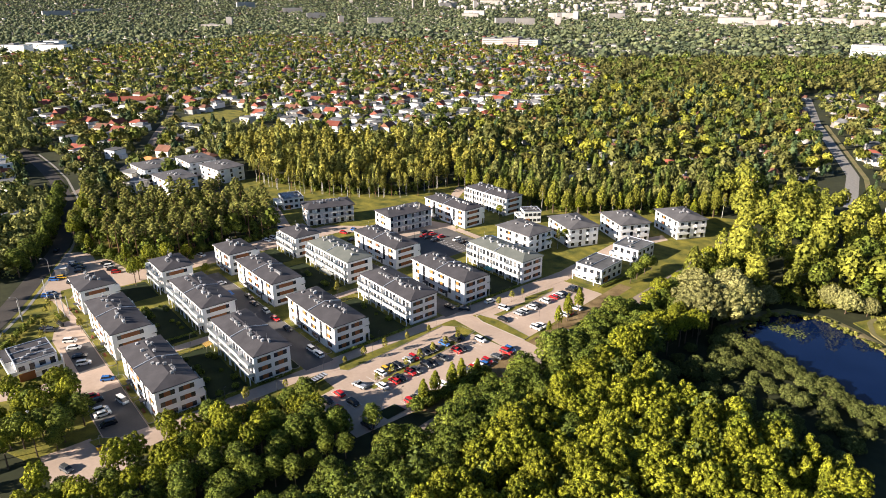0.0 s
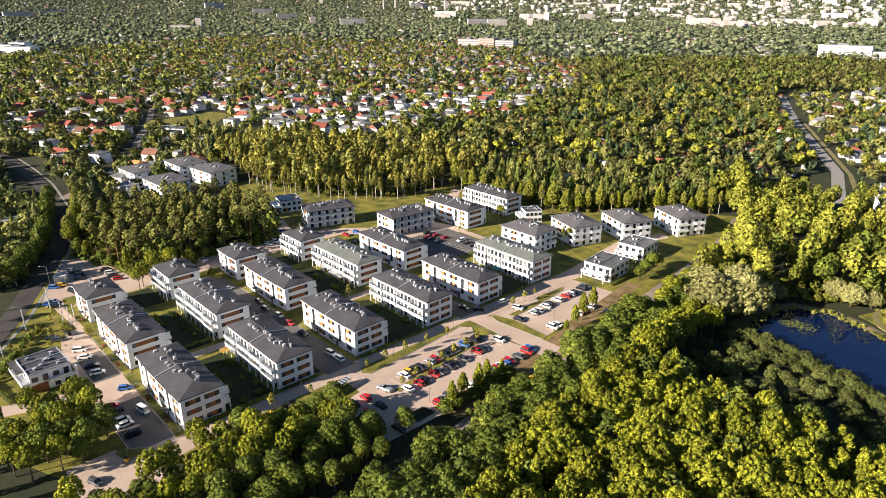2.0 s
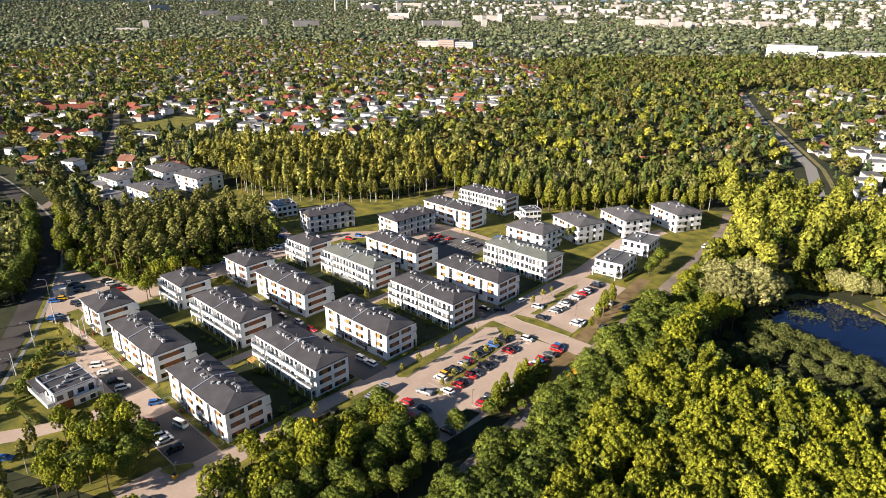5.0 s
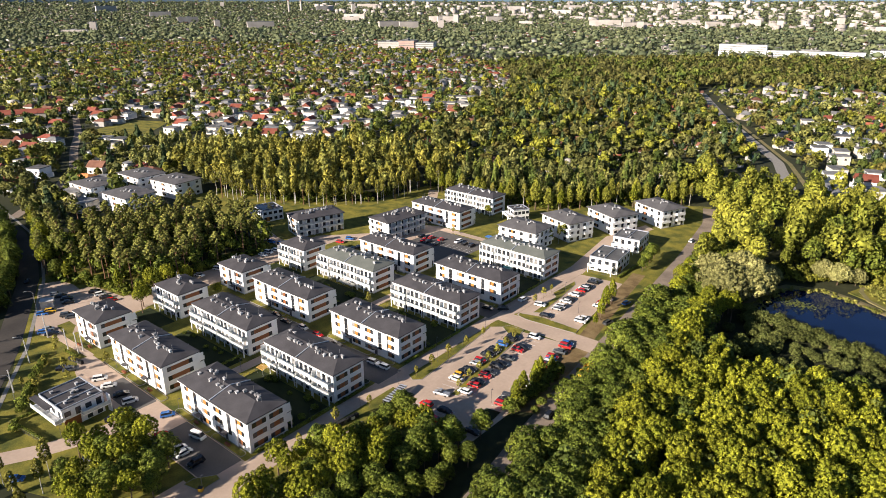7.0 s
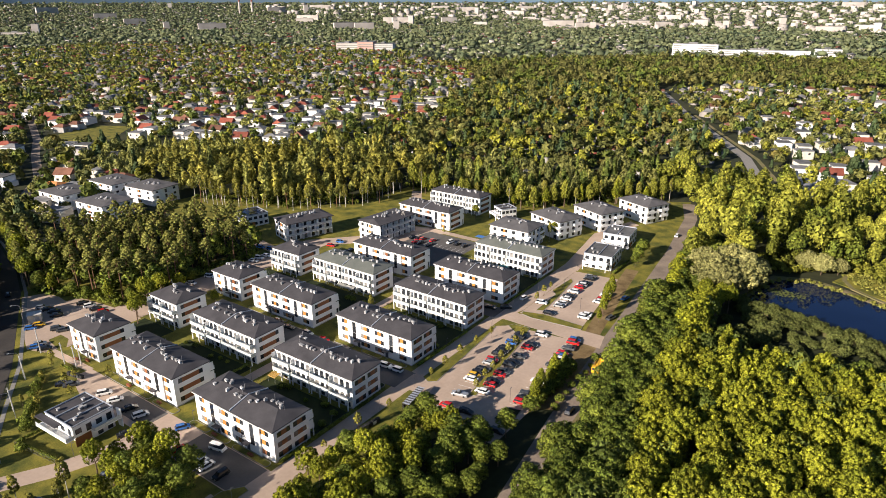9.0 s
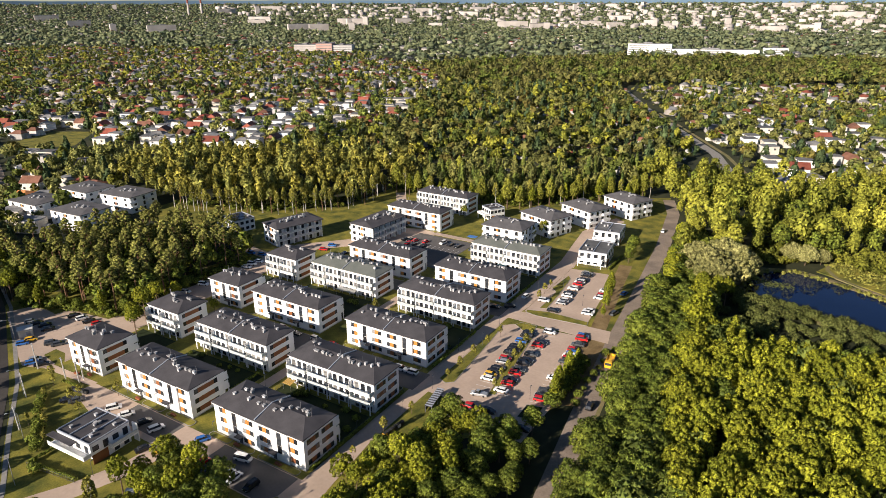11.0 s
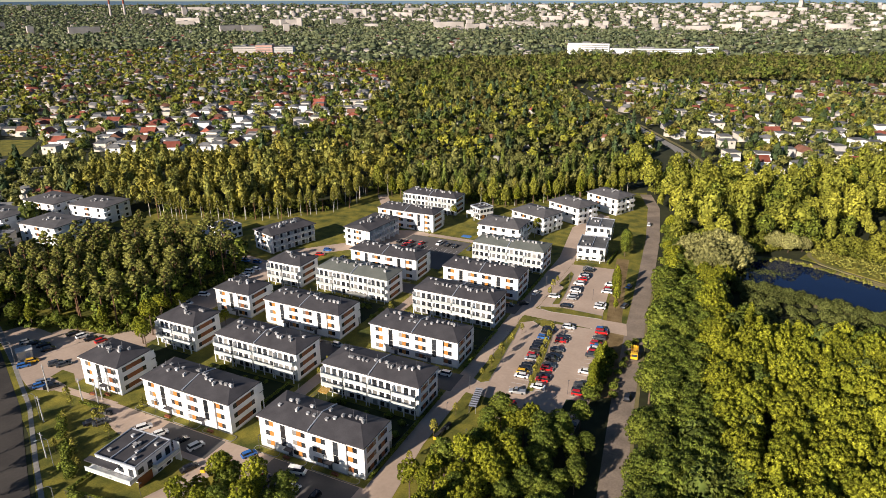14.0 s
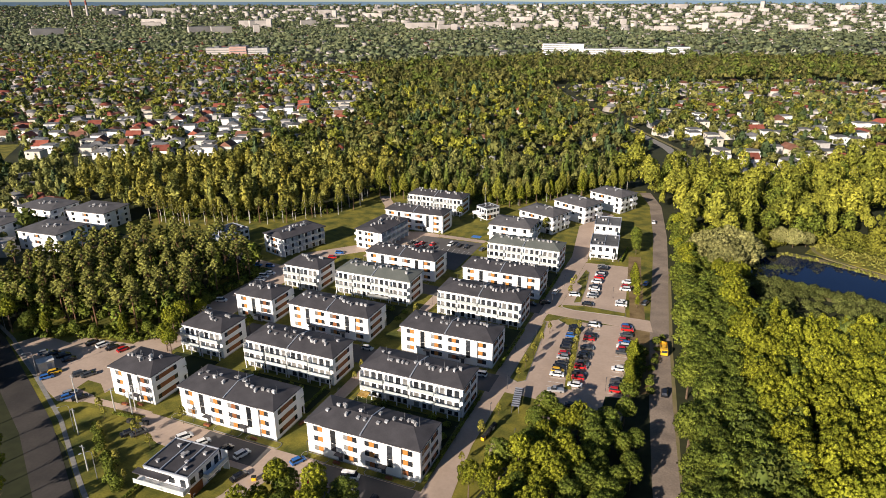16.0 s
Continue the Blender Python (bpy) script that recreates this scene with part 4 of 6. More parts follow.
def crown_points(rng, kind, h, r, n, whole=0.25):
    """Places and outward directions of n leaf clumps of a crown; whole: how far they follow the crown's own roundness."""
    if kind == "conifer":
        t = rng.random(n) ** 0.7
        a = rng.random(n) * 6.2832
        rad = r * (1 - t) * (0.75 + 0.35 * rng.random(n)) + 0.15
        p = np.stack([rad * np.cos(a), rad * np.sin(a), h * (0.08 + 0.92 * t)], 1)
        d = np.stack([np.cos(a), np.sin(a), 0.5 + 0 * a], 1)
        return p, d / np.linalg.norm(d, axis=1, keepdims=True)
    lo, hi, fill, count, size, tall, _ = CROWN[kind]
    turn, z = 2.39996 * np.arange(count) + 6.28 * rng.random(), 1 - 1.6 * (np.arange(count) + rng.random()) / count
    c = np.stack([np.sqrt(1 - z * z) * np.cos(turn), np.sqrt(1 - z * z) * np.sin(turn), z], 1) + 0.35 / math.sqrt(count) * rng.normal(size=(count, 3))
    c /= np.linalg.norm(c, axis=1, keepdims=True)
    out = c.copy()
    c *= (0.74 + 0.26 * rng.random((count, 1)))
    mid, half = h * (lo + hi) / 2, h * (hi - lo) / 2
    taper = 1 - TAPER.get(kind, 0.35) * np.clip(c[:, 2], 0, 1) - 0.15 * np.clip(-c[:, 2], 0, 1)
    c = np.stack([c[:, 0] * r * fill * taper, c[:, 1] * r * fill * taper, mid + c[:, 2] * half * 0.82], 1)
    rad = r * size * (0.7 + 0.6 * rng.random(count))
    k = rng.choice(count, n, p=rad ** 2 / (rad ** 2).sum())
    d = rng.normal(size=(n, 3))
    d /= np.linalg.norm(d, axis=1, keepdims=True)
    inward = (d * (out[k] + np.array([0, 0, 0.5]))).sum(1) < -0.25
    d[inward] *= -1
    p = c[k] + d * (rad[k] * (0.70 + 0.5 * rng.random(n)))[:, None] * np.array([1, 1, tall])
    d = d * np.array([1, 1, 1 / tall]) + whole * out[k]
    p[:, 2] = np.maximum(p[:, 2], 0.3)
    return p, d / np.linalg.norm(d, axis=1, keepdims=True)


def inner_mass(rng, kind, h, r, divisions):
    """The dense inside of a crown: an uneven solid that the leaf clumps cover."""
    v, f = BALL[divisions]
    if kind == "conifer":
        t = (v[:, 2:] + 1) / 2
        w = r * 0.72 * (1 - t) * (1 + 0.25 * rng.normal(size=t.shape).clip(-1, 1))
        return np.concatenate([v[:, :2] / np.maximum(np.hypot(v[:, :1], v[:, 1:2]), 0.3) * w, h * (0.08 + 0.9 * t)], 1), f
    lo, hi, fill, _, _, _, mass = CROWN[kind]
    taper = 1 - TAPER.get(kind, 0.35) * np.clip(v[:, 2:], 0, 1)
    v = v * mass * (1 + 0.16 * rng.normal(size=(len(v), 1)).clip(-1.3, 1.3))
    return np.concatenate([v[:, :2] * r * fill * taper, h * (lo + hi) / 2 + v[:, 2:] * h * (hi - lo) / 2 * 0.9], 1), f


def cards(rng, p, d, size, wild=0.34):
    """Small bent leaf clumps at p that face roughly d."""
    n = len(p)
    d = d + wild * rng.normal(size=(n, 3))
    d /= np.linalg.norm(d, axis=1, keepdims=True)
    t = np.cross(d, rng.normal(size=(n, 3)))
    t /= np.linalg.norm(t, axis=1, keepdims=True)
    b = np.cross(d, t)
    s = (size * (0.65 + 0.7 * rng.random(n)))[:, None]
    w = 0.62 + 0.3 * rng.random((n, 1))
    sink = -0.35 * s * d
    return np.stack([p - t * s * 0.8 - b * s * w, p + t * s * (1.0 + 0.5 * rng.random((n, 1))) + sink, p - t * s * 0.6 + b * s * w], 1)


def crown_shape(rng, kind, h, r, n, size, whole, wild, divisions):
    """Corners, soft normals and triangles of one crown: leaf clumps over an inner mass."""
    p, d = crown_points(rng, kind, h, r, n, whole)
    v = cards(rng, p, d, np.full(n, size), wild).reshape(-1, 3)
    soft = d + 0.26 * rng.normal(size=d.shape)
    soft = np.repeat(soft / np.linalg.norm(soft, axis=1, keepdims=True), 3, 0)
    f = np.arange(3 * n).reshape(n, 3)
    if kind == "conifer" or CROWN[kind][6]:
        cv, cf = inner_mass(rng, kind, h, r, divisions)
        v, f, soft = np.concatenate([v, cv]), np.concatenate([f, cf + 3 * n]), np.concatenate([soft, BALL[divisions][0]])
    return v, soft, f


def crown_mesh(name, seed, kind, h, r, n, size, mat):
    v, soft, f = crown_shape(np.random.default_rng(seed), kind, h, r, n, size, 0.12, 0.34, 2)
    return from_arrays(name, v, f, mat, soft)


def trunk_mesh(seed, kind, h, r, mat):
    rng = random.Random(seed)
    bm = bmesh.new()
    top = {"pine": 0.93, "birch": 0.9, "poplar": 0.8, "conifer": 0.9}.get(kind, 0.72)
    base = {"pine": 0.24, "birch": 0.16, "young": 0.05}.get(kind, 0.3) * h / 18
    lean = [(rng.uniform(-0.02, 0.02) * h * f, rng.uniform(-0.02, 0.02) * h * f, h * top * f) for f in (0.0, 0.3, 0.6, 1.0)]
    tube(bm, lean, [base * 1.25, base, base * 0.7, base * 0.25], 6)
    for k in range(5 if kind != "conifer" else 0):
        f = rng.uniform(0.42, 0.8) if kind != "pine" else rng.uniform(0.58, 0.88)
        a = rng.uniform(0, 6.28)
        z = h * top * f
        tube(bm, [(0, 0, z), (r * 0.35 * math.cos(a), r * 0.35 * math.sin(a), z + h * 0.05), (r * 0.66 * math.cos(a), r * 0.66 * math.sin(a), z + h * 0.12)], [base * 0.45, base * 0.3, base * 0.1], 4)
    return ready("trunk", bm, mat)


SPECIES = {}


def species(key, kind, h, r, n, size, leaf, bark, variants):
    SPECIES[key] = [(trunk_mesh(17 * k + len(SPECIES), kind, h, r, bark), crown_mesh("crown", 31 * k + 7 * len(SPECIES), kind, h, r, n, size, leaf)) for k in range(variants)]


species("broad", "broad", 17, 4.1, 2900, 0.24, LEAF_BROAD, BARK, 6)
species("dark", "feather", 15, 4.6, 2900, 0.24, LEAF_DARK, BARK, 4)
species("cone", "cone", 16, 3.3, 2300, 0.24, LEAF_BROAD, BARK, 4)
species("pine", "pine", 19, 3.0, 1250, 0.34, LEAF_PINE, PINE_BARK, 5)
species("birch", "birch", 20, 2.8, 1100, 0.38, LEAF_BIRCH, BIRCH_BARK, 4)
species("willow", "willow", 17, 9.0, 6500, 0.36, LEAF_WILLOW, BARK, 3)
species("poplar", "poplar", 22, 4.6, 1800, 0.45, LEAF_POPLAR, BARK, 4)
species("young", "birch", 5, 1.1, 220, 0.2, LEAF_BIRCH, BARK, 3)
species("bush", "bush", 2.6, 1.9, 420, 0.19, LEAF_DARK, BARK, 3)
species("sallow", "bush", 4.6, 3.8, 1500, 0.2, LEAF_SALLOW, BARK, 4)
species("spruce", "conifer", 13, 2.6, 800, 0.38, LEAF_DARK, BARK, 2)
TREE_LABEL = {
    "broad": ("broadleaf_tree", "tall broadleaf tree with a clumpy yellow-green crown", "woodland trees"),
    "dark": ("locust_tree", "dark green feathery locust tree with a dense crown", "locust trees"),
    "cone": ("lime_tree", "slim pointed tree with a light yellow-green crown", "woodland trees"),
    "pine": ("pine_tree", "tall pine with a bare reddish trunk", "pine grove"),
    "birch": ("birch_tree", "slender birch with a white trunk", "birch wood"),
    "willow": ("willow_tree", "broad silvery willow by the pond", "willows"),
    "poplar": ("poplar_tree", "tall sunlit yellow-green poplar", "poplars"),
    "young": ("young_tree", "newly planted thin young tree", "young street trees"),
    "bush": ("bush", "rounded dark green garden bush", "bushes"),
    "sallow": ("sallow_bush", "round grey-green willow bush near the pond", "pond bushes"),
    "spruce": ("spruce_tree", "dark pointed spruce beside the main road", "spruces"),
}
tree_rng = random.Random(11)


def tree(key, x, y, scale, label=""):
    name, text, group = TREE_LABEL[key]
    trunk, crown = SPECIES[key][tree_rng.randrange(len(SPECIES[key]))]
    low = key in ("bush", "sallow")
    t = tagged(new(name, crown if low else None), label or text, "bush" if low else "tree", group)
    t.matrix_basis = pose(x, y, -0.05, 0, 0, tree_rng.uniform(0, 360)) @ Matrix.Diagonal((scale * tree_rng.uniform(0.9, 1.1), scale * tree_rng.uniform(0.9, 1.1), scale * tree_rng.uniform(0.9, 1.12), 1))
    if not low:
        part("trunk", trunk, None, t)
        part("crown", crown, None, t)
    return t


def scatter(poly, gap, seed, avoid=()):
    """Places in the polygon about gap apart, jittered."""
    rng = np.random.default_rng(seed)
    xs, ys = [p[0] for p in poly], [p[1] for p in poly]
    gx, gy = np.meshgrid(np.arange(min(xs), max(xs), gap), np.arange(min(ys), max(ys), gap))
    x = (gx + rng.uniform(-0.42, 0.42, gx.shape) * gap).ravel()
    y = (gy + rng.uniform(-0.42, 0.42, gy.shape) * gap).ravel()
    ok = inside(poly, x, y)
    for other in avoid:
        ok &= ~inside(other, x, y)
    return np.stack([x[ok], y[ok]], 1)


def wood(name, pts, kind, mat, h, r, n, size, label, seed, variants=6, spread=0.25, whole=0.5, wild=0.3):
    """Many trees as one mesh: low-count crowns laid out by numpy."""
    rng = np.random.default_rng(seed)
    kinds = [kind] if isinstance(kind, str) else list(kind)
    sets = [crown_shape(rng, kinds[k % len(kinds)], h, r, n, size, whole, wild, 1) for k in range(max(variants, 2 * len(kinds)))]
    pick = rng.integers(0, len(sets), len(pts))
    turn = rng.random(len(pts)) * 6.2832
    wide = 1 + spread * rng.normal(size=len(pts)).clip(-1.8, 1.8)
    tall = wide * (1 + 0.12 * rng.normal(size=len(pts)).clip(-1.5, 1.5))
    ground = far_height(np.hypot(pts[:, 0] + 60, pts[:, 1] + 40))
    verts, faces, soft, base = [], [], [], 0
    for k, (sv, sn, sf) in enumerate(sets):
        own = pick == k
        m = int(own.sum())
        if not m:
            continue
        ca, sa, w = np.cos(turn[own])[:, None], np.sin(turn[own])[:, None], wide[own][:, None]
        x, y = (sv[None, :, 0] * ca - sv[None, :, 1] * sa) * w, (sv[None, :, 0] * sa + sv[None, :, 1] * ca) * w
        z = sv[None, :, 2] * tall[own][:, None] + ground[own][:, None]
        verts.append(np.stack([x + pts[own, :1], y + pts[own, 1:], z], 2).reshape(-1, 3))
        soft.append(np.stack([sn[None, :, 0] * ca - sn[None, :, 1] * sa, sn[None, :, 0] * sa + sn[None, :, 1] * ca, sn[None, :, 2] + 0 * ca], 2).reshape(-1, 3))
        faces.append((sf[None] + base + len(sv) * np.arange(m)[:, None, None]).reshape(-1, 3))
        base += m * len(sv)
    me = from_arrays(name, np.concatenate(verts), np.concatenate(faces), mat, np.concatenate(soft))
    return tagged(new(name, me), label, "woodland", kind="stuff")


# the wood in front, between the road and the pond
FRONT_WOOD = [(-107, 40), (-109, 70), (-112.5, 105), (-116, 138), (-121, 185), (-112, 212), (-96, 212), (-92, 204), (-75, 201), (-60, 197), (-40, 192), (-32, 150), (-24, 112), (-50, 85), (-75, 50)]


def stand(x, y):
    """How tall the trees grow: the tall wood ends in low round bushes towards the pond."""
    if x < -96:
        return 1.0 if y < 178 else 0.7
    edge = 150 + 0.5 * max(0.0, -82 - x)
    return 1.0 if y < edge else 0.3


spots = scatter(FRONT_WOOD, 5.4, 21)
for x, y in spots:
    h = stand(x, y)
    if h > 0.55:
        locust = x < -99 + 0.34 * max(0, 104 - y) - 0.12 * max(0, y - 130) or tree_rng.random() < 0.05
        slim = tree_rng.random() < (0.7 if y > 128 and x > -88 else 0.05)
        tree("dark" if locust else "cone" if slim else "broad", x, y, tree_rng.uniform(0.93, 1.05) * h)
fill = scatter(FRONT_WOOD, 4.6, 22)
wood("wood_undergrowth", fill[[stand(x, y) > 0.75 and x > -100 for x, y in fill]], "broad", LEAF_GREEN, 10.5, 2.8, 200, 0.34, "young trees filling the gaps of the wood", 25)
low_rest = spots[[stand(x, y) <= 0.55 for x, y in spots]]
for x, y in low_rest:
    tree("sallow", x, y, tree_rng.uniform(0.6, 1.0))
for k in range(30):
    f = k / 29
    tree("sallow", -93 + 58 * f + tree_rng.uniform(-1, 1), 206 - 9 * f - 6 * f * f + tree_rng.uniform(-3.5, 0.5), tree_rng.uniform(0.6, 0.9))
# trees at the street corner below the blocks
CORNER = [(-152, 8), (-146, 18), (-150, 28), (-156, 34), (-157, 44), (-150, 50), (-149, 73), (-128, 75), (-125, 92), (-124, 92), (-119.5, 60), (-115, 15), (-122, -18), (-145, -14)]
# towards the road, the darker leaf colour stands in for shade on the trees
for x, y in scatter(CORNER, 4.9, 23):
    tree("dark" if x > -134 or tree_rng.random() < 0.4 else "broad", x, y, tree_rng.uniform(0.5, 0.7) if x > -130 else tree_rng.uniform(0.6, 0.85))
CORNER_WEST = [(-203, 13), (-202, 21), (-194, 24), (-178, 22), (-171, 12), (-169, 0), (-190, -2), (-200, 5)]
for x, y in scatter(CORNER_WEST, 4.8, 24):
    tree("dark" if tree_rng.random() < 0.5 else "broad", x, y, tree_rng.uniform(0.55, 0.8))
for x, y in scatter([(-206, -4), (-198, 1), (-190, -6), (-166, -6), (-166, -16), (-185, -24), (-208, -18)], 7.5, 26):
    tree("birch", x, y, tree_rng.uniform(0.42, 0.6), "slim light green tree on the grass")
# trees along the car park
for x, y, s in ((-127.6, 99, 0.62), (-128.4, 104, 0.7), (-127.8, 110, 0.72), (-129.2, 115, 0.66), (-128.6, 121, 0.5), (-134, 165, 0.62), (-135.6, 172, 0.78), (-137, 180, 0.7), (-133, 159, 0.42), (-142, 224, 0.6), (-143, 231, 0.66), (-143.5, 237, 0.56), (-141, 218, 0.5)):
    tree("dark" if y > 200 else "cone", x, y, s * 0.95)
for k in range(22):
    tree("bush", -126.8 - 0.06 * k + tree_rng.uniform(-1.6, 1.2), 96 + 1.35 * k, tree_rng.uniform(1.0, 1.7), "tall dark bush beside the car park")
for k in range(9):
    tree("bush", -121.5 - 0.1 * k + tree_rng.uniform(-1, 1), 100 + 4.6 * k, tree_rng.uniform(0.6, 1.1), "scrubby bush on the dry verge")
tree("broad", -190, 222, 0.5)
tree("birch", -187, 226, 0.5)
tree("broad", -187, 231, 0.5)
bare = tagged(new("bare_tree"), "leafless pale birch beside a block", "tree")
bare.matrix_basis = pose(-253, 194.6, 0)
bare_bm = bmesh.new()
tube(bare_bm, [(0, 0, 0), (0.2, 0, 5), (0.1, 0.2, 12)], [0.22, 0.15, 0.04], 6)
for k in range(26):
    z, a, r = 3.5 + k * 0.3, k * 2.4, 2.6 - 0.05 * k
    tube(bare_bm, [(0.1, 0.05, z), (r * 0.5 * math.cos(a), r * 0.5 * math.sin(a), z + 1.6), (r * 0.7 * math.cos(a), r * 0.7 * math.sin(a), z + 3.0)], [0.07, 0.045, 0.015], 4)
part("trunk", bare_bm, BIRCH_BARK, bare)
tree("broad", -236, 236, 0.5)
for x, y, s in ((-258, 86, 0.4), (-277, 70, 0.8), (-270, 61, 0.72), (-281, 78, 0.75), (-275, 64, 0.7), (-280, 86, 0.6)):
    tree("broad", x, y, s)
for y in (93, 100, 108, 117, 126):
    tree("young", -160.5 + 0.05 * (y - 93), y, tree_rng.uniform(0.8, 1.1))
for k in range(7):
    tree("young", -145.2 - 0.115 * k * 6, 95 + k * 6, tree_rng.uniform(0.8, 1.2))
for x, y in ((-207, 72), (-208, 78), (-206, 112), (-208, 119), (-250, 170), (-235, 205), (-225, 168), (-200, 205), (-250, 28), (-262, 27), (-258, 22), (-248, 12), (-240, 34), (-161, 60), (-160, 72), (-162, 48), (-159, 160), (-160, 168), (-160, 174)):
    tree("young", x, y, tree_rng.uniform(0.8, 1.3))
for x0, x1, ys in ((-201, -170, (52, 56, 62, 110, 115, 122, 168)), (-245, -212, (52, 56, 62, 110, 114, 121))):
    for y in ys:
        for k in range(5):
            tree("bush", tree_rng.uniform(x0, x1), y + tree_rng.uniform(-1, 1), tree_rng.uniform(0.45, 0.9))
for k in range(16):
    f = k / 15
    tree("bush", -227 - 36 * f + tree_rng.uniform(-1, 1), 2.0 + 22 * f + tree_rng.uniform(-0.8, 0.8), tree_rng.uniform(0.45, 1.25), "dark bush on the verge of the main road")
for x, y, s in ((-236, 10, 0.9), (-243, 14, 1.1), (-247, 24, 1.2), (-240, 22, 1.0), (-266, 29, 1.1), (-233, 22, 0.9)):
    tree("young", x, y, s)
# pines west of the estate
PINES = [(-335, 57), (-311, 64), (-291, 68), (-284, 86), (-291, 92), (-289, 104), (-289, 136), (-305, 138), (-345, 144), (-366, 118), (-376, 90), (-374, 70), (-345, 60)]
for x, y in scatter(PINES, 6.5, 31):
    tree("pine", x, y, tree_rng.uniform(0.75, 1.05))
wood("grove_undergrowth", scatter(PINES, 5.2, 33), ("bush", "birch", "broad"), LEAF_DARK, 9, 2.8, 200, 0.55, "dark bushes and young trees under the pines", 34, spread=0.35)
# the leafy edge between the eastern road and the willows
for k in range(26):
    y = 186 + 3.0 * k
    tree("dark" if k % 3 else "broad", -118.5 - 0.13 * (y - 186) + tree_rng.uniform(0, 5), y, tree_rng.uniform(0.5, 0.85))
wood("roadside_bushes", scatter([(-121, 186), (-126.5, 232), (-133, 285), (-120, 285), (-112, 235), (-108, 186)], 2.8, 28), "bush", LEAF_DARK, 3.0, 1.8, 90, 0.36, "dense bushes along the eastern road", 29, spread=0.35)
# silver willows by the pond, and a pale pair across it
for x, y, s in ((-104, 207, 1.25), (-97, 217, 1.15), (-111, 216, 1.1), (-103, 224, 1.0), (-95, 238, 0.65)):
    tree("willow", x, y, s)
for x, y, s in ((-79, 257, 0.58), (-73, 256, 0.62), (-67, 260, 0.5)):
    tree("willow", x, y, s, "pale silver-leaved tree on the far bank")
# front row of the birch wood, then broadleaf trees behind the northern blocks
def along(line, count, keys, low, high, spread):
    legs = [math.hypot(b[0] - a[0], b[1] - a[1]) for a, b in zip(line, line[1:])]
    for k in range(count):
        d = sum(legs) * (k + 0.5) / count
        i = 0
        while d > legs[i]:
            d -= legs[i]
            i += 1
        (ax, ay), (bx, by) = line[i], line[i + 1]
        g = d / legs[i]
        tree(keys[k % len(keys)], ax + (bx - ax) * g + tree_rng.uniform(-spread, spread), ay + (by - ay) * g + tree_rng.uniform(-spread, spread), tree_rng.uniform(low, high))


along(((-392, 170), (-358, 175), (-333, 188), (-310, 208), (-301, 232), (-307, 262)), 44, ("birch", "birch", "pine", "birch"), 0.62, 0.88, 3.0)
along(((-300, 262), (-250, 265), (-222, 267), (-200, 291), (-160, 330)), 34, ("poplar", "birch", "cone", "poplar"), 0.6, 0.88, 2.5)
# dark edge of the pine grove by the car park
along(((-333, 53), (-311, 61), (-291, 66), (-283, 84), (-288, 98)), 9, ("dark", "cone", "dark"), 0.45, 0.7, 2.0)
wood("grove_edge_bushes", scatter([(-333, 50), (-311, 58), (-290, 64), (-281, 70), (-282, 90), (-290, 92), (-286, 136), (-292, 136), (-294, 100), (-290, 72), (-330, 60)], 2.4, 35), "bush", LEAF_DARK, 2.4, 1.6, 90, 0.34, "dark bushes at the edge of the pine grove", 36, spread=0.3)
wood("birch_undergrowth", scatter([(-394, 172), (-335, 190), (-305, 222), (-310, 264), (-250, 267), (-222, 268), (-163, 330), (-172, 345), (-300, 285), (-320, 230), (-390, 186)], 3.6, 37), "bush", LEAF_DARK, 3.0, 1.8, 70, 0.42, "low bushes under the birch wood", 38, spread=0.4)
# reeds and bushes round the pond
shore = []
for k in range(len(POND)):
    (ax, ay), (bx, by) = POND[k], POND[(k + 1) % len(POND)]
    n = int(math.hypot(bx - ax, by - ay) / 0.8)
    shore += [(ax + (bx - ax) * i / n + tree_rng.gauss(0, 1.1), ay + (by - ay) * i / n + tree_rng.gauss(0, 1.1)) for i in range(n)]
shore = np.array([p for p in shore if p[1] > 206])
wood("pond_reeds", shore, "bush", REED, 1.1, 0.8, 26, 0.3, "yellow-green reeds and grass on the pond bank", 39, spread=0.3)
BACK_BANK = [(-98, 214), (-96, 236), (-88, 246), (-80, 250), (-62, 264), (-45, 256), (-25, 250), (5, 245), (20, 255), (20, 300), (-90, 275), (-112, 240), (-112, 222)]
wood("meadow_grass", scatter([(-66, 258), (-56, 247), (-38, 236), (-8, 221), (6, 262), (-30, 275), (-62, 268)], 1.7, 48), "bush", REED, 0.9, 0.9, 16, 0.3, "tall yellow meadow grass", 49, spread=0.4)
wood("pond_bushes", scatter(BACK_BANK, 3.4, 45), ("bush", "bush", "birch"), LEAF_POPLAR, 4.2, 2.2, 130, 0.4, "sunlit bushes behind the pond", 46, spread=0.4)


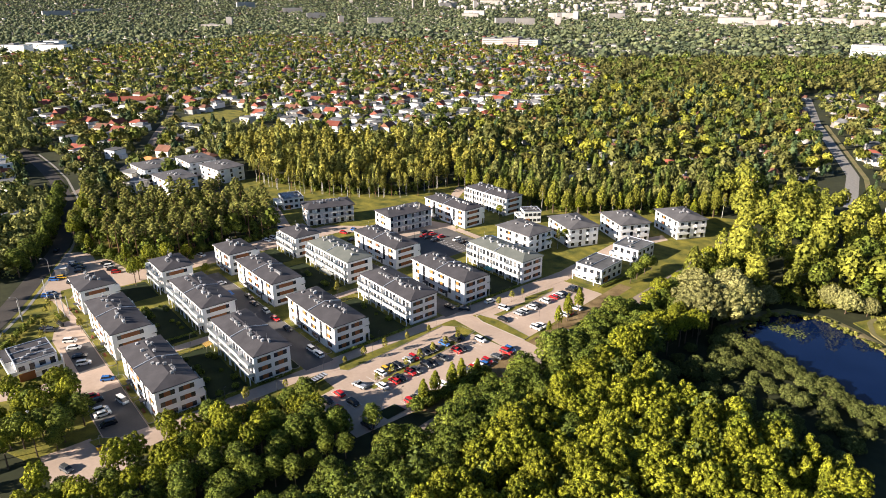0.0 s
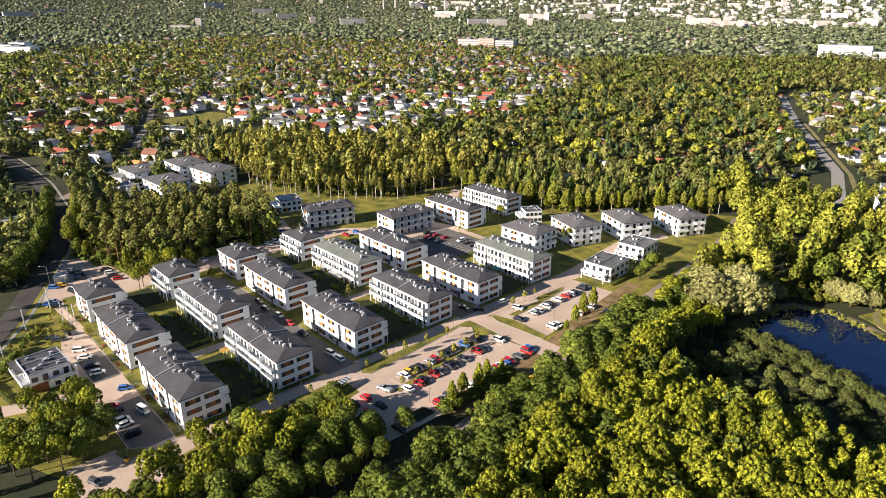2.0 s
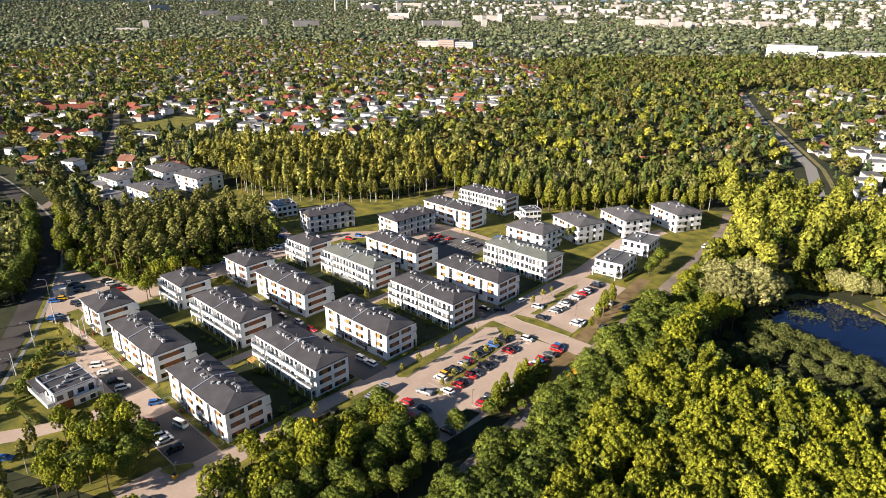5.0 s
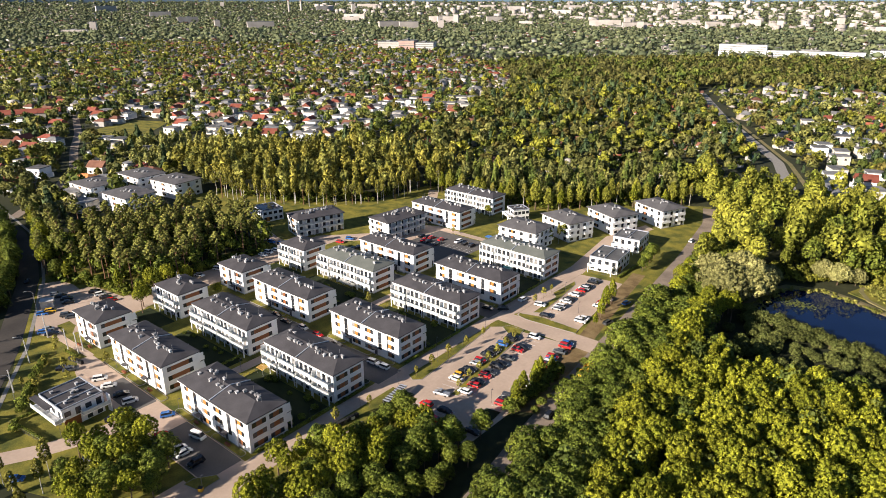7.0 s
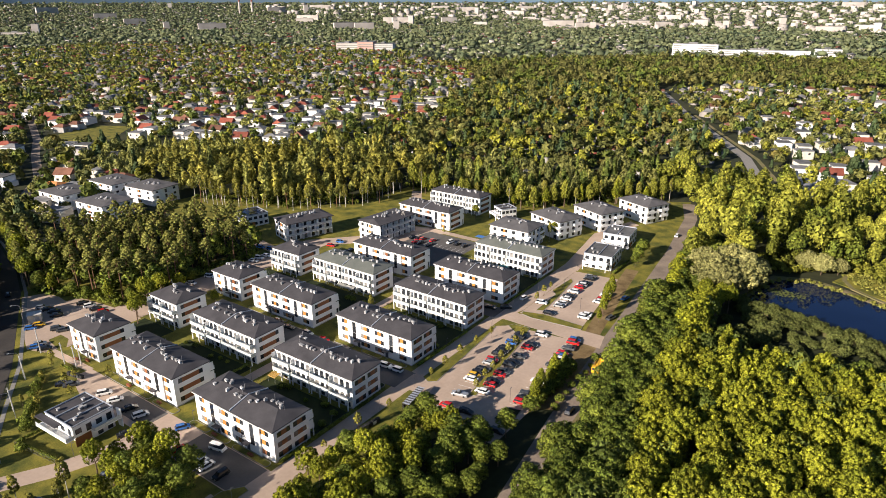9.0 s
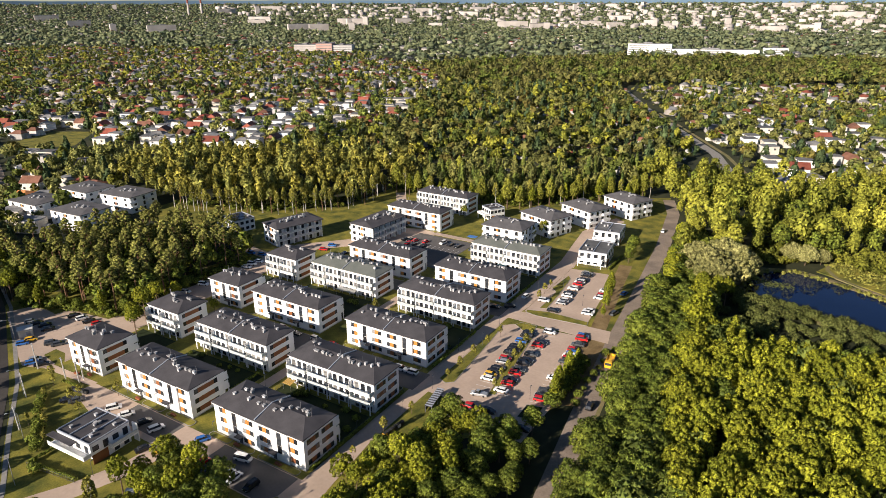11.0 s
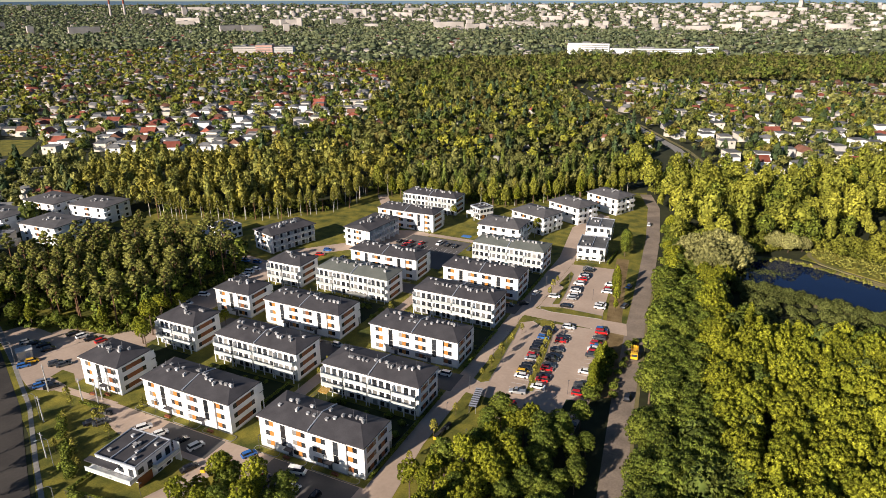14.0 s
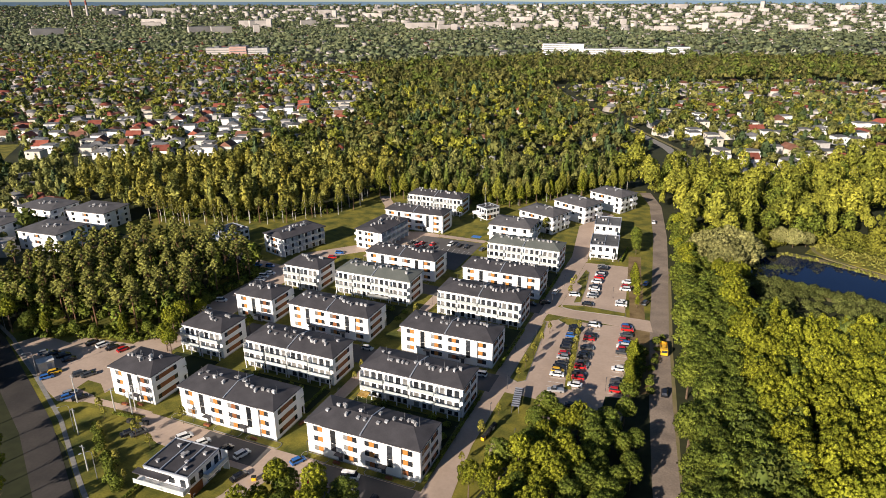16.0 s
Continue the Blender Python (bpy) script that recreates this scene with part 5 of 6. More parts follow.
# ---- vehicles ----
def car_meshes(colour, kind):
    """Body, glazing and wheels of a car that points along +x, its middle at the origin."""
    L, W, belt, top = {"hatch": (4.1, 1.76, 0.92, 1.48), "saloon": (4.6, 1.8, 0.92, 1.44), "suv": (4.5, 1.84, 1.02, 1.66), "van": (4.9, 1.9, 1.05, 1.9), "pickup": (5.2, 1.85, 1.0, 1.75)}[kind]
    h = L / 2
    nose, tail = {"hatch": (0.22, -0.47), "saloon": (0.24, -0.36), "suv": (0.24, -0.48), "van": (0.34, -0.49), "pickup": (0.22, -0.08)}[kind]
    prof = [(-h, 0.35), (-h + 0.05, belt - 0.12), (-h + 0.18, belt), (nose * L + 0.25, belt), (h - 0.2, belt - 0.22), (h, 0.55), (h, 0.3), (h - 0.15, 0.22), (-h + 0.15, 0.22)]
    bm = bmesh.new()
    rows = []
    for y, shrink in ((-W / 2, 0.97), (-W / 2 + 0.12, 1.0), (W / 2 - 0.12, 1.0), (W / 2, 0.97)):
        rows.append([bm.verts.new((x * shrink, y, 0.22 + (z - 0.22) * (0.94 if shrink < 1 else 1.0))) for x, z in prof])
    n = len(prof)
    for a, b in zip(rows, rows[1:]):
        for k in range(n):
            bm.faces.new((a[k], a[(k + 1) % n], b[(k + 1) % n], b[k]))
    bm.faces.new(rows[0])
    bm.faces.new(rows[-1][::-1])
    bmesh.ops.recalc_face_normals(bm, faces=bm.faces[:])
    bmesh.ops.bevel(bm, geom=[e for e in bm.edges if abs(e.verts[0].co.y) > W / 2 - 0.14 and abs(e.verts[0].co.y - e.verts[1].co.y) < 0.01] + [e for e in bm.edges if abs(e.verts[0].co.y - e.verts[1].co.y) > W * 0.7], offset=0.06, segments=1, affect="EDGES")
    x0, x1 = tail * L + 0.08, nose * L
    cab = bmesh.new()
    base = [(x0 - 0.02, -W / 2 + 0.1), (x1 + 0.3, -W / 2 + 0.1), (x1 + 0.3, W / 2 - 0.1), (x0 - 0.02, W / 2 - 0.1)]
    head = [(x0 + 0.3, -W / 2 + 0.3), (x1 - 0.4, -W / 2 + 0.3), (x1 - 0.4, W / 2 - 0.3), (x0 + 0.3, W / 2 - 0.3)]
    lo = [cab.verts.new((*p, belt - 0.04)) for p in base]
    hi = [cab.verts.new((*p, top - 0.07)) for p in head]
    cab.faces.new(hi)
    for k in range(4):
        cab.faces.new((lo[k], lo[(k + 1) % 4], hi[(k + 1) % 4], hi[k]))
    bmesh.ops.recalc_face_normals(cab, faces=cab.faces[:])
    roof = boxes((x0 + 0.22, -W / 2 + 0.26, top - 0.075, x1 - 0.34, W / 2 - 0.26, top), bevel=0.03)
    wheel = bmesh.new()
    bmesh.ops.create_cone(wheel, cap_ends=True, segments=10, radius1=0.32, radius2=0.32, depth=0.2, matrix=pose(0, 0, 0, 90))
    paint = PAINT[colour]
    lamps = boxes((h - 0.1, -W / 2 + 0.16, 0.58, h + 0.012, -W / 2 + 0.5, 0.7), (h - 0.1, W / 2 - 0.5, 0.58, h + 0.012, W / 2 - 0.16, 0.7))
    return ready("body", bm, paint), ready("glazing", cab, GLASS), ready("roof_panel", roof, paint), ready("wheel", wheel, TYRE), ready("headlights", lamps, RAIL), L, W


CARS = {}
CAR_KEY = {"w": ("white", "suv"), "W": ("white", "saloon"), "k": ("black", "saloon"), "K": ("black", "suv"), "s": ("silver", "hatch"), "g": ("grey", "saloon"), "G": ("grey", "suv"), "r": ("red", "hatch"), "R": ("red", "suv"), "b": ("blue", "hatch"), "y": ("yellow", "hatch"), "p": ("silver", "pickup"), "v": ("white", "van"), "d": ("grey", "hatch")}
CAR_WORD = {"hatch": "hatchback", "saloon": "saloon car", "suv": "sport utility car", "van": "van", "pickup": "pickup truck"}


def car(key, x, y, turn, place="parked on the paving"):
    colour, kind = CAR_KEY[key]
    m = pose(x, y, 0.085, 0, 0, turn)
    if key in CARS:
        return tagged(copy_thing(CARS[key], m), "%s %s %s" % (colour, CAR_WORD[kind], place))
    body, cab, roof, wheel, lamps, L, W = car_meshes(colour, kind)
    ob = tagged(new("car"), "%s %s %s" % (colour, CAR_WORD[kind], place), "car", "parked cars")
    b = part("body", body, None, ob)
    part("headlights", lamps, None, b)
    part("glazing", cab, None, ob, "dark car windows")
    part("roof_panel", roof, None, ob)
    for sx in (-0.29, 0.31):
        for sy in (-1, 1):
            part("wheel", wheel, None, ob, at=pose(sx * L, sy * (W / 2 - 0.08), 0.32))
    ob.matrix_basis = m
    CARS[key] = ob
    return ob


car_rng = random.Random(9)


def car_row(x, y, dx, dy, keys, turn, place="parked in a row of bays"):
    for k, key in enumerate(keys):
        if key != ".":
            car(key, x + k * dx + car_rng.uniform(-0.25, 0.25), y + k * dy, turn + car_rng.choice((0, 180)) + car_rng.uniform(-2, 2), place)


# the main car park: both sides of its grass strip, and the edge under the trees
car_row(-149.7, 99.3, -0.115, 2.27, "Wykk.sr.kkk.b.Kk", 8)
car_row(-142.9, 95.4, -0.13, 2.23, "W.rk.rg.Kk.g..rk...w", 8)
car_row(-131.2, 96.9, -0.135, 2.2, "rkG...W....grwbr.g.Rb", 8)
car_row(-148.0, 90.2, 0, 1, "p", 12)
car_row(-147.4, 78.6, -0.3, 4.6, "kr", 6)
car_row(-141.1, 79.0, -0.3, 4.9, "rk", 6)
car("k", -129.7, 81.1, 6)
# the upper car park
car_row(-150.7, 154.6, -0.1, 2.6, "k..sw.Wk.w.rwk.Kg", 8)
car_row(-139.0, 158.9, -0.1, 2.6, "wW....wr.w", 8)
car("w", -157.5, 161.3, 12)
car("W", -165.2, 161.3, 84, "standing in the side street")
# courts between the blocks
car_row(-176.5, 90.0, 4.4, 0.1, "ww", 4)
for key, x, y, t in (("k", -221.8, 90.3, 5), ("s", -213.1, 91.2, 0), ("r", -205.0, 90.9, 6), ("k", -194.9, 90.6, 0), ("k", -229.2, 91.6, 3), ("k", -171.4, 146.2, 8), ("K", -166.6, 149.5, 40), ("W", -248.5, 88.2, 90), ("g", -238, 145, 4), ("s", -226, 145.4, 2)):
    car(key, x, y, t, "standing in the shaded court")
# the front street
for key, x, y, t in (("w", -235.1, 29.2, 60), ("W", -229.0, 29.1, 62), ("k", -221.4, 29.2, 70), ("w", -215.9, 29.2, 72), ("k", -211.0, 21.9, 70), ("b", -201.0, 32.6, 62), ("v", -185.6, 32.6, 12), ("s", -198.5, 10.0, 30), ("b", -204.6, -5.1, 50), ("k", -250.4, 24.7, 62), ("g", -247.9, 25.8, 62), ("d", -162.9, 13.2, 20), ("K", -152.8, 58.6, 66)):
    car(key, x, y, t, "parked by the front street")
car_row(-193.4, 26.4, 2.9, 0, "rk.wW.K", 88)
# the western car park
for key, x, y, t in (("s", -312.2, 46.9, 60), ("k", -308.6, 47.4, 60), ("k", -304.6, 48.0, 60), ("k", -300.6, 46.9, 62), ("k", -303.0, 58.0, 70), ("w", -298.2, 58.2, 72), ("k", -293.8, 58.2, 72), ("r", -289.4, 58.6, 72), ("y", -297.8, 39.4, 60), ("b", -297.4, 36.3, 58), ("G", -289.3, 41.6, 62), ("g", -286.4, 42.4, 62), ("s", -282.6, 32.6, 62), ("b", -281.4, 30.8, 62), ("k", -277.8, 32.0, 62)):
    car(key, x, y, t, "parked by the main road")
for key, x, y, t in (("W", -285.4, 94.1, 20), ("w", -285.2, 103.0, 20), ("W", -284.3, 125.8, 12), ("w", -285.0, 129.6, 12), ("W", -284.6, 133.4, 12), ("b", -295.6, 139.2, 12), ("b", -289.8, 140.4, 12), ("r", -269.7, 160.2, 20), ("b", -269.8, 166.6, 20), ("k", -258.1, 157.6, 90), ("k", -257.6, 161.0, 90)):
    car(key, x, y, t, "parked on the lane by the pines")
# the inner car park
car_row(-244.4, 192.0, 2.7, 0.5, "kkr.r", 84)
car_row(-240.0, 187.6, 2.8, 0.2, "rk.k", 84)
car_row(-225.7, 197.0, 4.2, -0.2, "wkk.g", 84)
car("d", -256.7, 210.0, 0)
# on and beside the eastern road
car("G", -130.4, 164.0, 78, "parked on the earth verge")
car("b", -132.4, 183.7, 80, "parked on the earth verge")
car("K", -117.4, 101, 95, "driving on the eastern road")
car("W", -138.5, 270, 95, "driving on the eastern road")
car("k", -335, 44.6, 154, "driving on the main road")


def truck(x, y, turn):
    """A yellow flatbed lorry with a low open load bed and cab."""
    t = tagged(new("truck"), "yellow flatbed lorry on the eastern road", "truck")
    t.matrix_basis = pose(x, y, 0.07, 0, 0, turn)
    paint = PAINT["yellow"]
    part("cab", boxes((2.2, -1.15, 0.55, 4.0, 1.15, 2.7), bevel=0.15), paint, t)
    part("load_bed", boxes((-4.0, -1.2, 1.0, 2.0, 1.2, 1.2), (-4.0, -1.2, 1.2, 2.0, -1.08, 1.8), (-4.0, 1.08, 1.2, 2.0, 1.2, 1.8), (-4.0, -1.08, 1.2, -3.88, 1.08, 1.8), (1.88, -1.08, 1.2, 2.0, 1.08, 2.2)), paint, t)
    part("crane", boxes((0.9, -0.3, 1.2, 1.5, 0.3, 2.6), (-2.4, -0.2, 2.3, 1.5, 0.2, 2.6)), paint, t)
    part("windscreen", boxes((3.98, -0.95, 1.6, 4.03, 0.95, 2.45)), GLASS, t)
    part("chassis", boxes((-3.9, -0.5, 0.5, 3.9, 0.5, 0.98)), TYRE, t)
    w = bmesh.new()
    bmesh.ops.create_cone(w, cap_ends=True, segments=12, radius1=0.48, radius2=0.48, depth=0.3, matrix=pose(0, 0, 0, 90))
    me = ready("wheel", w, TYRE)
    for wx in (-2.8, -1.6, 3.0):
        for wy in (-1, 1):
            part("wheel", me, None, t, at=pose(wx, wy, 0.48))


truck(-120.2, 128, -82)


# ---- street furniture ----
def lamp_post(x, y, h, turn, arm, group="lamp posts"):
    """A steel lamp post with a curved arm and a flat lantern."""
    p = tagged(new("street_lamp"), "grey steel street lamp on a tall pole" if h > 6 else "slim dark garden lamp post", "street lamp", group)
    p.matrix_basis = pose(x, y, 0, 0, 0, turn)
    part("pole", tube(bmesh.new(), [(0, 0, 0), (0, 0, h * 0.9), (arm * 0.25, 0, h * 0.98), (arm, 0, h)], [0.1, 0.075, 0.06, 0.05] if h > 6 else [0.06, 0.05, 0.045, 0.04], 6), POLE if h > 6 else FRAME, p)
    part("lantern", boxes((arm - 0.1, -0.14, h - 0.06, arm + 0.55, 0.14, h + 0.08), bevel=0.03), RAIL if h > 6 else FRAME, p, "flat lantern head")
    return p


tall = lamp_post(-265.2, 19.7, 9, -115, 2.2)
for x, y in ((-301.2, 35.9), (-243, 8), (-340, 53), (-226, -3)):
    copy_thing(tall, pose(x, y, 0, 0, 0, -115))
short = lamp_post(-161.8, 70, 4.5, 90, 0.2)
for x, y in ((-161.8, 86), (-161, 104), (-161.6, 118), (-162.2, 132), (-167, 56), (-166.5, 110), (-163.8, 150), (-163.6, 170), (-147, 100), (-148.6, 112), (-150, 124), (-134, 96), (-140, 76), (-200, 35.6), (-225, 36.0), (-238, 35.8), (-180, 36.2), (-206, 45), (-205.6, 60), (-206, 84), (-180, 83), (-195, 83), (-205.6, 118), (-207, 132), (-250, 140), (-226, 139.6), (-262, 34.6), (-213, 9), (-166, 22), (-152, 61), (-240, 182), (-226, 184), (-214, 190), (-156, 178), (-143, 165)):
    copy_thing(short, pose(x, y, 0, 0, 0, 90))


def power_pole(x, y, h):
    p = tagged(new("power_pole"), "leaning grey concrete power pole with a crossarm", "pole", "power poles")
    p.matrix_basis = pose(x, y, 0, 1.5, 1.0, 0)
    part("shaft", tube(bmesh.new(), [(0, 0, -0.2), (0, 0, h)], [0.2, 0.13], 7), CONCRETE, p)
    part("crossarm", boxes((-0.9, -0.06, h - 0.7, 0.9, 0.06, h - 0.55)), POLE, p)


for x, y, h in ((-276.7, 30.2, 9.5), (-263.3, 19.4, 8.5), (-262.8, 31.2, 8), (-257.2, 32.2, 8), (-257.8, 34.0, 8), (-248, 9.5, 8)):
    power_pole(x, y, h)


def bike_shelter(x, y, turn):
    """A long shelter with a ribbed glass roof on steel posts."""
    s = tagged(new("bike_shelter"), "long bike shelter with a ribbed roof", "shelter")
    s.matrix_basis = pose(x, y, 0.07, 0, 0, turn)
    part("roof", boxes((-1.1, -5, 2.3, 1.1, 5, 2.4)), FRAME, s)
    for k in range(9):
        part("rib", boxes((-1.12, -4.8 + k * 1.15, 2.405, 1.12, -4.3 + k * 1.15, 2.46)), COPING, s)
    for y0 in (-4.8, 0, 4.6):
        for x0 in (-1.0, 0.9):
            part("post", boxes((x0, y0, 0, x0 + 0.1, y0 + 0.1, 2.3)), POLE, s)
    part("back_wall", boxes((-1.06, -4.95, 0.2, -1.01, 4.95, 2.1)), GLASS, s)


bike_shelter(-156.8, 79.4, 10)


def bin_row(x, y, n, turn, mats):
    for k in range(n):
        a = radians(turn)
        b = tagged(new("waste_bin"), "wheeled plastic waste bin with a sloped lid", "bin", "waste bins")
        b.matrix_basis = pose(x + k * 1.35 * math.cos(a), y + k * 1.35 * math.sin(a), 0.07, 0, 0, turn)
        part("bin_body", boxes((-0.55, -0.5, 0.12, 0.55, 0.5, 1.15), bevel=0.06), mats[k % len(mats)], b)
        part("lid", boxes((-0.6, -0.55, 1.15, 0.6, 0.55, 1.28), bevel=0.05), TYRE, b)


bin_row(-160.2, 59.4, 6, 82, (PAINT["yellow"], TYRE, PAINT["grey"], TYRE, PAINT["white"], TYRE))
bin_row(-166.2, 21.6, 1, 30, (PAINT["yellow"],))
bin_row(-207.0, 22.6, 1, 30, (PAINT["yellow"],))
bin_row(-254.5, 28.6, 5, 12, (TYRE, PAINT["grey"]))


def hut(x, y, turn):
    """A small pale transformer hut with a shallow roof and a steel door."""
    s = tagged(new("transformer_hut"), "small pale transformer hut with a flat roof", "hut")
    s.matrix_basis = pose(x, y, 0, 0, 0, turn)
    w = part("wall", boxes((-2.2, -1.7, 0, 2.2, 1.7, 3.0)), WALL_CREAM, s)
    part("roof", boxes((-2.45, -1.95, 3.0, 2.45, 1.95, 3.2), bevel=0.05), CONCRETE, s)
    part("door", boxes((0.2, -1.75, 0.1, 1.5, -1.7, 2.2)), PLASTER_GREY, w)


hut(-303.0, 40.5, 62)


def fence(points, h, group):
    """Posts with thin bars between them, along a line."""
    f = tagged(new("fence"), "dark steel garden fence on slim posts", "fence", group)
    for (ax, ay), (bx, by) in zip(points, points[1:]):
        n = max(1, round(math.hypot(bx - ax, by - ay) / 2.5))
        turn = math.degrees(math.atan2(by - ay, bx - ax))
        length = math.hypot(bx - ax, by - ay)
        part("panel", boxes((0, -0.015, h - 0.08, length, 0.015, h), (0, -0.015, 0.15, length, 0.015, 0.22), *[(length * k / (n * 6), -0.01, 0.22, length * k / (n * 6) + 0.03, 0.01, h - 0.08) for k in range(n * 6)]), FRAME, f, at=pose(ax, ay, 0.05, 0, 0, turn))
        for k in range(n + 1):
            part("post", POST_MESH, None, f, at=pose(ax + (bx - ax) * k / n, ay + (by - ay) * k / n, 0))
    return f


POST_MESH = ready("post", boxes((-0.04, -0.04, 0, 0.04, 0.04, 1.35)), FRAME)
fence([(-202, 65.2), (-202, 51.2), (-168.2, 51.2), (-168.2, 64.6)], 1.2, "garden fences")
fence([(-202.5, 124.6), (-202.5, 109), (-168.2, 109), (-168.2, 124)], 1.2, "garden fences")
fence([(-162, 204), (-147, 205), (-146.4, 222)], 1.3, "garden fences")
fence([(-231, 2.5), (-214.5, 5)], 1.2, "garden fences")


AWNING = {
    "yellow": material("yellow_awning_cloth", (0.55, 0.36, 0.10), (0.62, 0.42, 0.14), 0.9, 1.5, fine=0.1),
    "teal": material("teal_awning_cloth", (0.10, 0.30, 0.32), (0.13, 0.35, 0.37), 0.9, 1.5, fine=0.1),
    "pale": material("pale_awning_cloth", (0.50, 0.50, 0.47), (0.58, 0.58, 0.55), 0.9, 1.5, fine=0.1),
}


def awning(x, y, width, out, z, colour):
    """A sloping cloth awning over a ground-floor terrace, on two slim posts, open towards -y."""
    a = tagged(new("awning"), "%s cloth awning over a garden terrace" % colour, "awning", "awnings")
    a.matrix_basis = pose(x, y, 0)
    bm = bmesh.new()
    n = 8
    for k in range(n):
        x0, x1 = width * k / n, width * (k + 1) / n
        top, low = [bm.verts.new((q, 0, z)) for q in (x0, x1)], [bm.verts.new((q, -out, z - 0.35 - 0.05 * (k % 2))) for q in (x0, x1)]
        hem = [bm.verts.new((q, -out - 0.02, z - 0.62)) for q in (x0, x1)]
        bm.faces.new((low[0], low[1], top[1], top[0]))
        bm.faces.new((hem[0], hem[1], low[1], low[0]))
    bmesh.ops.solidify(bm, geom=bm.faces[:], thickness=0.03)
    part("cloth", bm, AWNING[colour], a)
    for q in (0.08, width - 0.08):
        part("post", tube(bmesh.new(), [(q, -out + 0.05, 0.05), (q, -out + 0.05, z - 0.36)], [0.03, 0.03], 5), POLE, a)


awning(-200.6, 64.6, 3.2, 2.2, 2.75, "yellow")
awning(-188.0, 181.4, 4.0, 2.2, 2.75, "teal")
awning(-232.0, 126.6, 9.0, 2.0, 2.75, "pale")


def planter(x, y, turn):
    """A low wooden flower box with red blossom."""
    p = tagged(new("planter"), "low brown wooden flower box with red blossom", "planter", "planters")
    p.matrix_basis = pose(x, y, 0.1, 0, 0, turn)
    part("box", boxes((-1.0, -0.35, 0, 1.0, 0.35, 0.5), bevel=0.03), BROWN_SHADED, p)
    rng = np.random.default_rng(int(abs(x) * 7))
    q = np.stack([rng.uniform(-0.9, 0.9, 60), rng.uniform(-0.28, 0.28, 60), 0.5 + 0.25 * rng.random(60)], 1)
    d = np.tile([0.0, -0.3, 1.0], (60, 1))
    part("blossom", from_arrays("blossom", cards(rng, q, d, np.full(60, 0.12)).reshape(-1, 3), np.arange(180).reshape(60, 3), TILE_RED), None, p, "red and green blossom")


for x, y, turn in ((-233.4, 35.9, 0), (-217.4, 35.9, 0), (-258.6, 36.4, 0), (-262.8, 34.8, 10), (-209.6, 47.0, 80), (-191.5, 35.8, 0), (-176.5, 35.8, 0), (-252.4, 46.5, 85)):
    planter(x, y, turn)


def hedge(x0, y0, x1, y1, seed):
    """A clipped hedge of leaf clumps."""
    rng = np.random.default_rng(seed)
    length = math.hypot(x1 - x0, y1 - y0)
    n = int(length * 40)
    t, d = rng.random(n), rng.normal(size=(n, 3))
    d[:, 2] = np.abs(d[:, 2])
    d /= np.linalg.norm(d, axis=1, keepdims=True)
    p = np.stack([x0 + (x1 - x0) * t, y0 + (y1 - y0) * t, 0.65 + 0 * t], 1) + d * np.array([0.5, 0.5, 0.6])
    me = from_arrays("hedge", cards(rng, p, d, np.full(n, 0.24)).reshape(-1, 3), np.arange(3 * n).reshape(n, 3), LEAF_DARK)
    tagged(new("hedge", me), "dark green clipped hedge along a garden", "hedge", "hedges")


for k, line in enumerate(((-167.8, 38, -167.8, 64), (-167.8, 66, -167.8, 79), (-167.8, 96, -167.8, 124), (-168, 152, -168, 180), (-201, 52, -170, 52), (-243, 52, -212, 52), (-201, 110, -170, 110), (-213, 52, -213, 65), (-231, 3.2, -214.6, 5.6), (-231, 3.2, -232, 20), (-262, 29.8, -254, 30.4), (-146, 205, -145.5, 224))):
    hedge(*line, 300 + k)


# ---- woods and suburbs beyond ----
BIRCH_WOOD = [(-394, 176), (-358, 182), (-335, 196), (-314, 213), (-306, 234), (-312, 267), (-250, 270), (-222, 271), (-202, 296), (-166, 334), (-172, 350), (-235, 323), (-285, 298), (-335, 318), (-400, 290), (-445, 266), (-486, 240), (-486, 207), (-452, 176)]
spots = scatter(BIRCH_WOOD, 5.9, 41)
kind = np.random.default_rng(40).random(len(spots))
east = spots[:, 0] > -296
wood("mixed_wood", spots[east & (kind < 0.5)], ("poplar", "cone", "broad"), LEAF_MIX, 15, 2.7, 210, 0.5, "tall green trees behind the northern blocks", 50, spread=0.3)
wood("mixed_wood", spots[east & (kind >= 0.5)], ("poplar", "conifer"), LEAF_GREEN, 15, 2.6, 200, 0.5, "dark green trees behind the northern blocks", 53, spread=0.3)
spots, kind = spots[~east], kind[~east]
wood("birch_wood", spots[kind < 0.55], ("birch", "birch", "poplar"), LEAF_BIRCH, 15.5, 2.6, 210, 0.56, "dense birch wood with yellowish crowns", 42, spread=0.32)
wood("birch_wood", spots[kind >= 0.55], ("pine", "broad", "conifer"), LEAF_PINE, 14.5, 2.8, 170, 0.62, "dark pines standing among the birches", 48, spread=0.32)
EAST_WOOD = [(-126, 258), (-133, 296), (-150, 312), (-168, 336), (-172, 356), (-161, 372), (-121, 378), (-85, 380), (-45, 410), (0, 450), (40, 420), (20, 262), (0, 266), (-30, 278), (-62, 270), (-92, 248), (-108, 222), (-117, 212), (-123, 236)]
NORTH_LINE = ((-118, 400), (-124, 415), (-150, 476), (-184, 540), (-247, 658), (-324, 822))


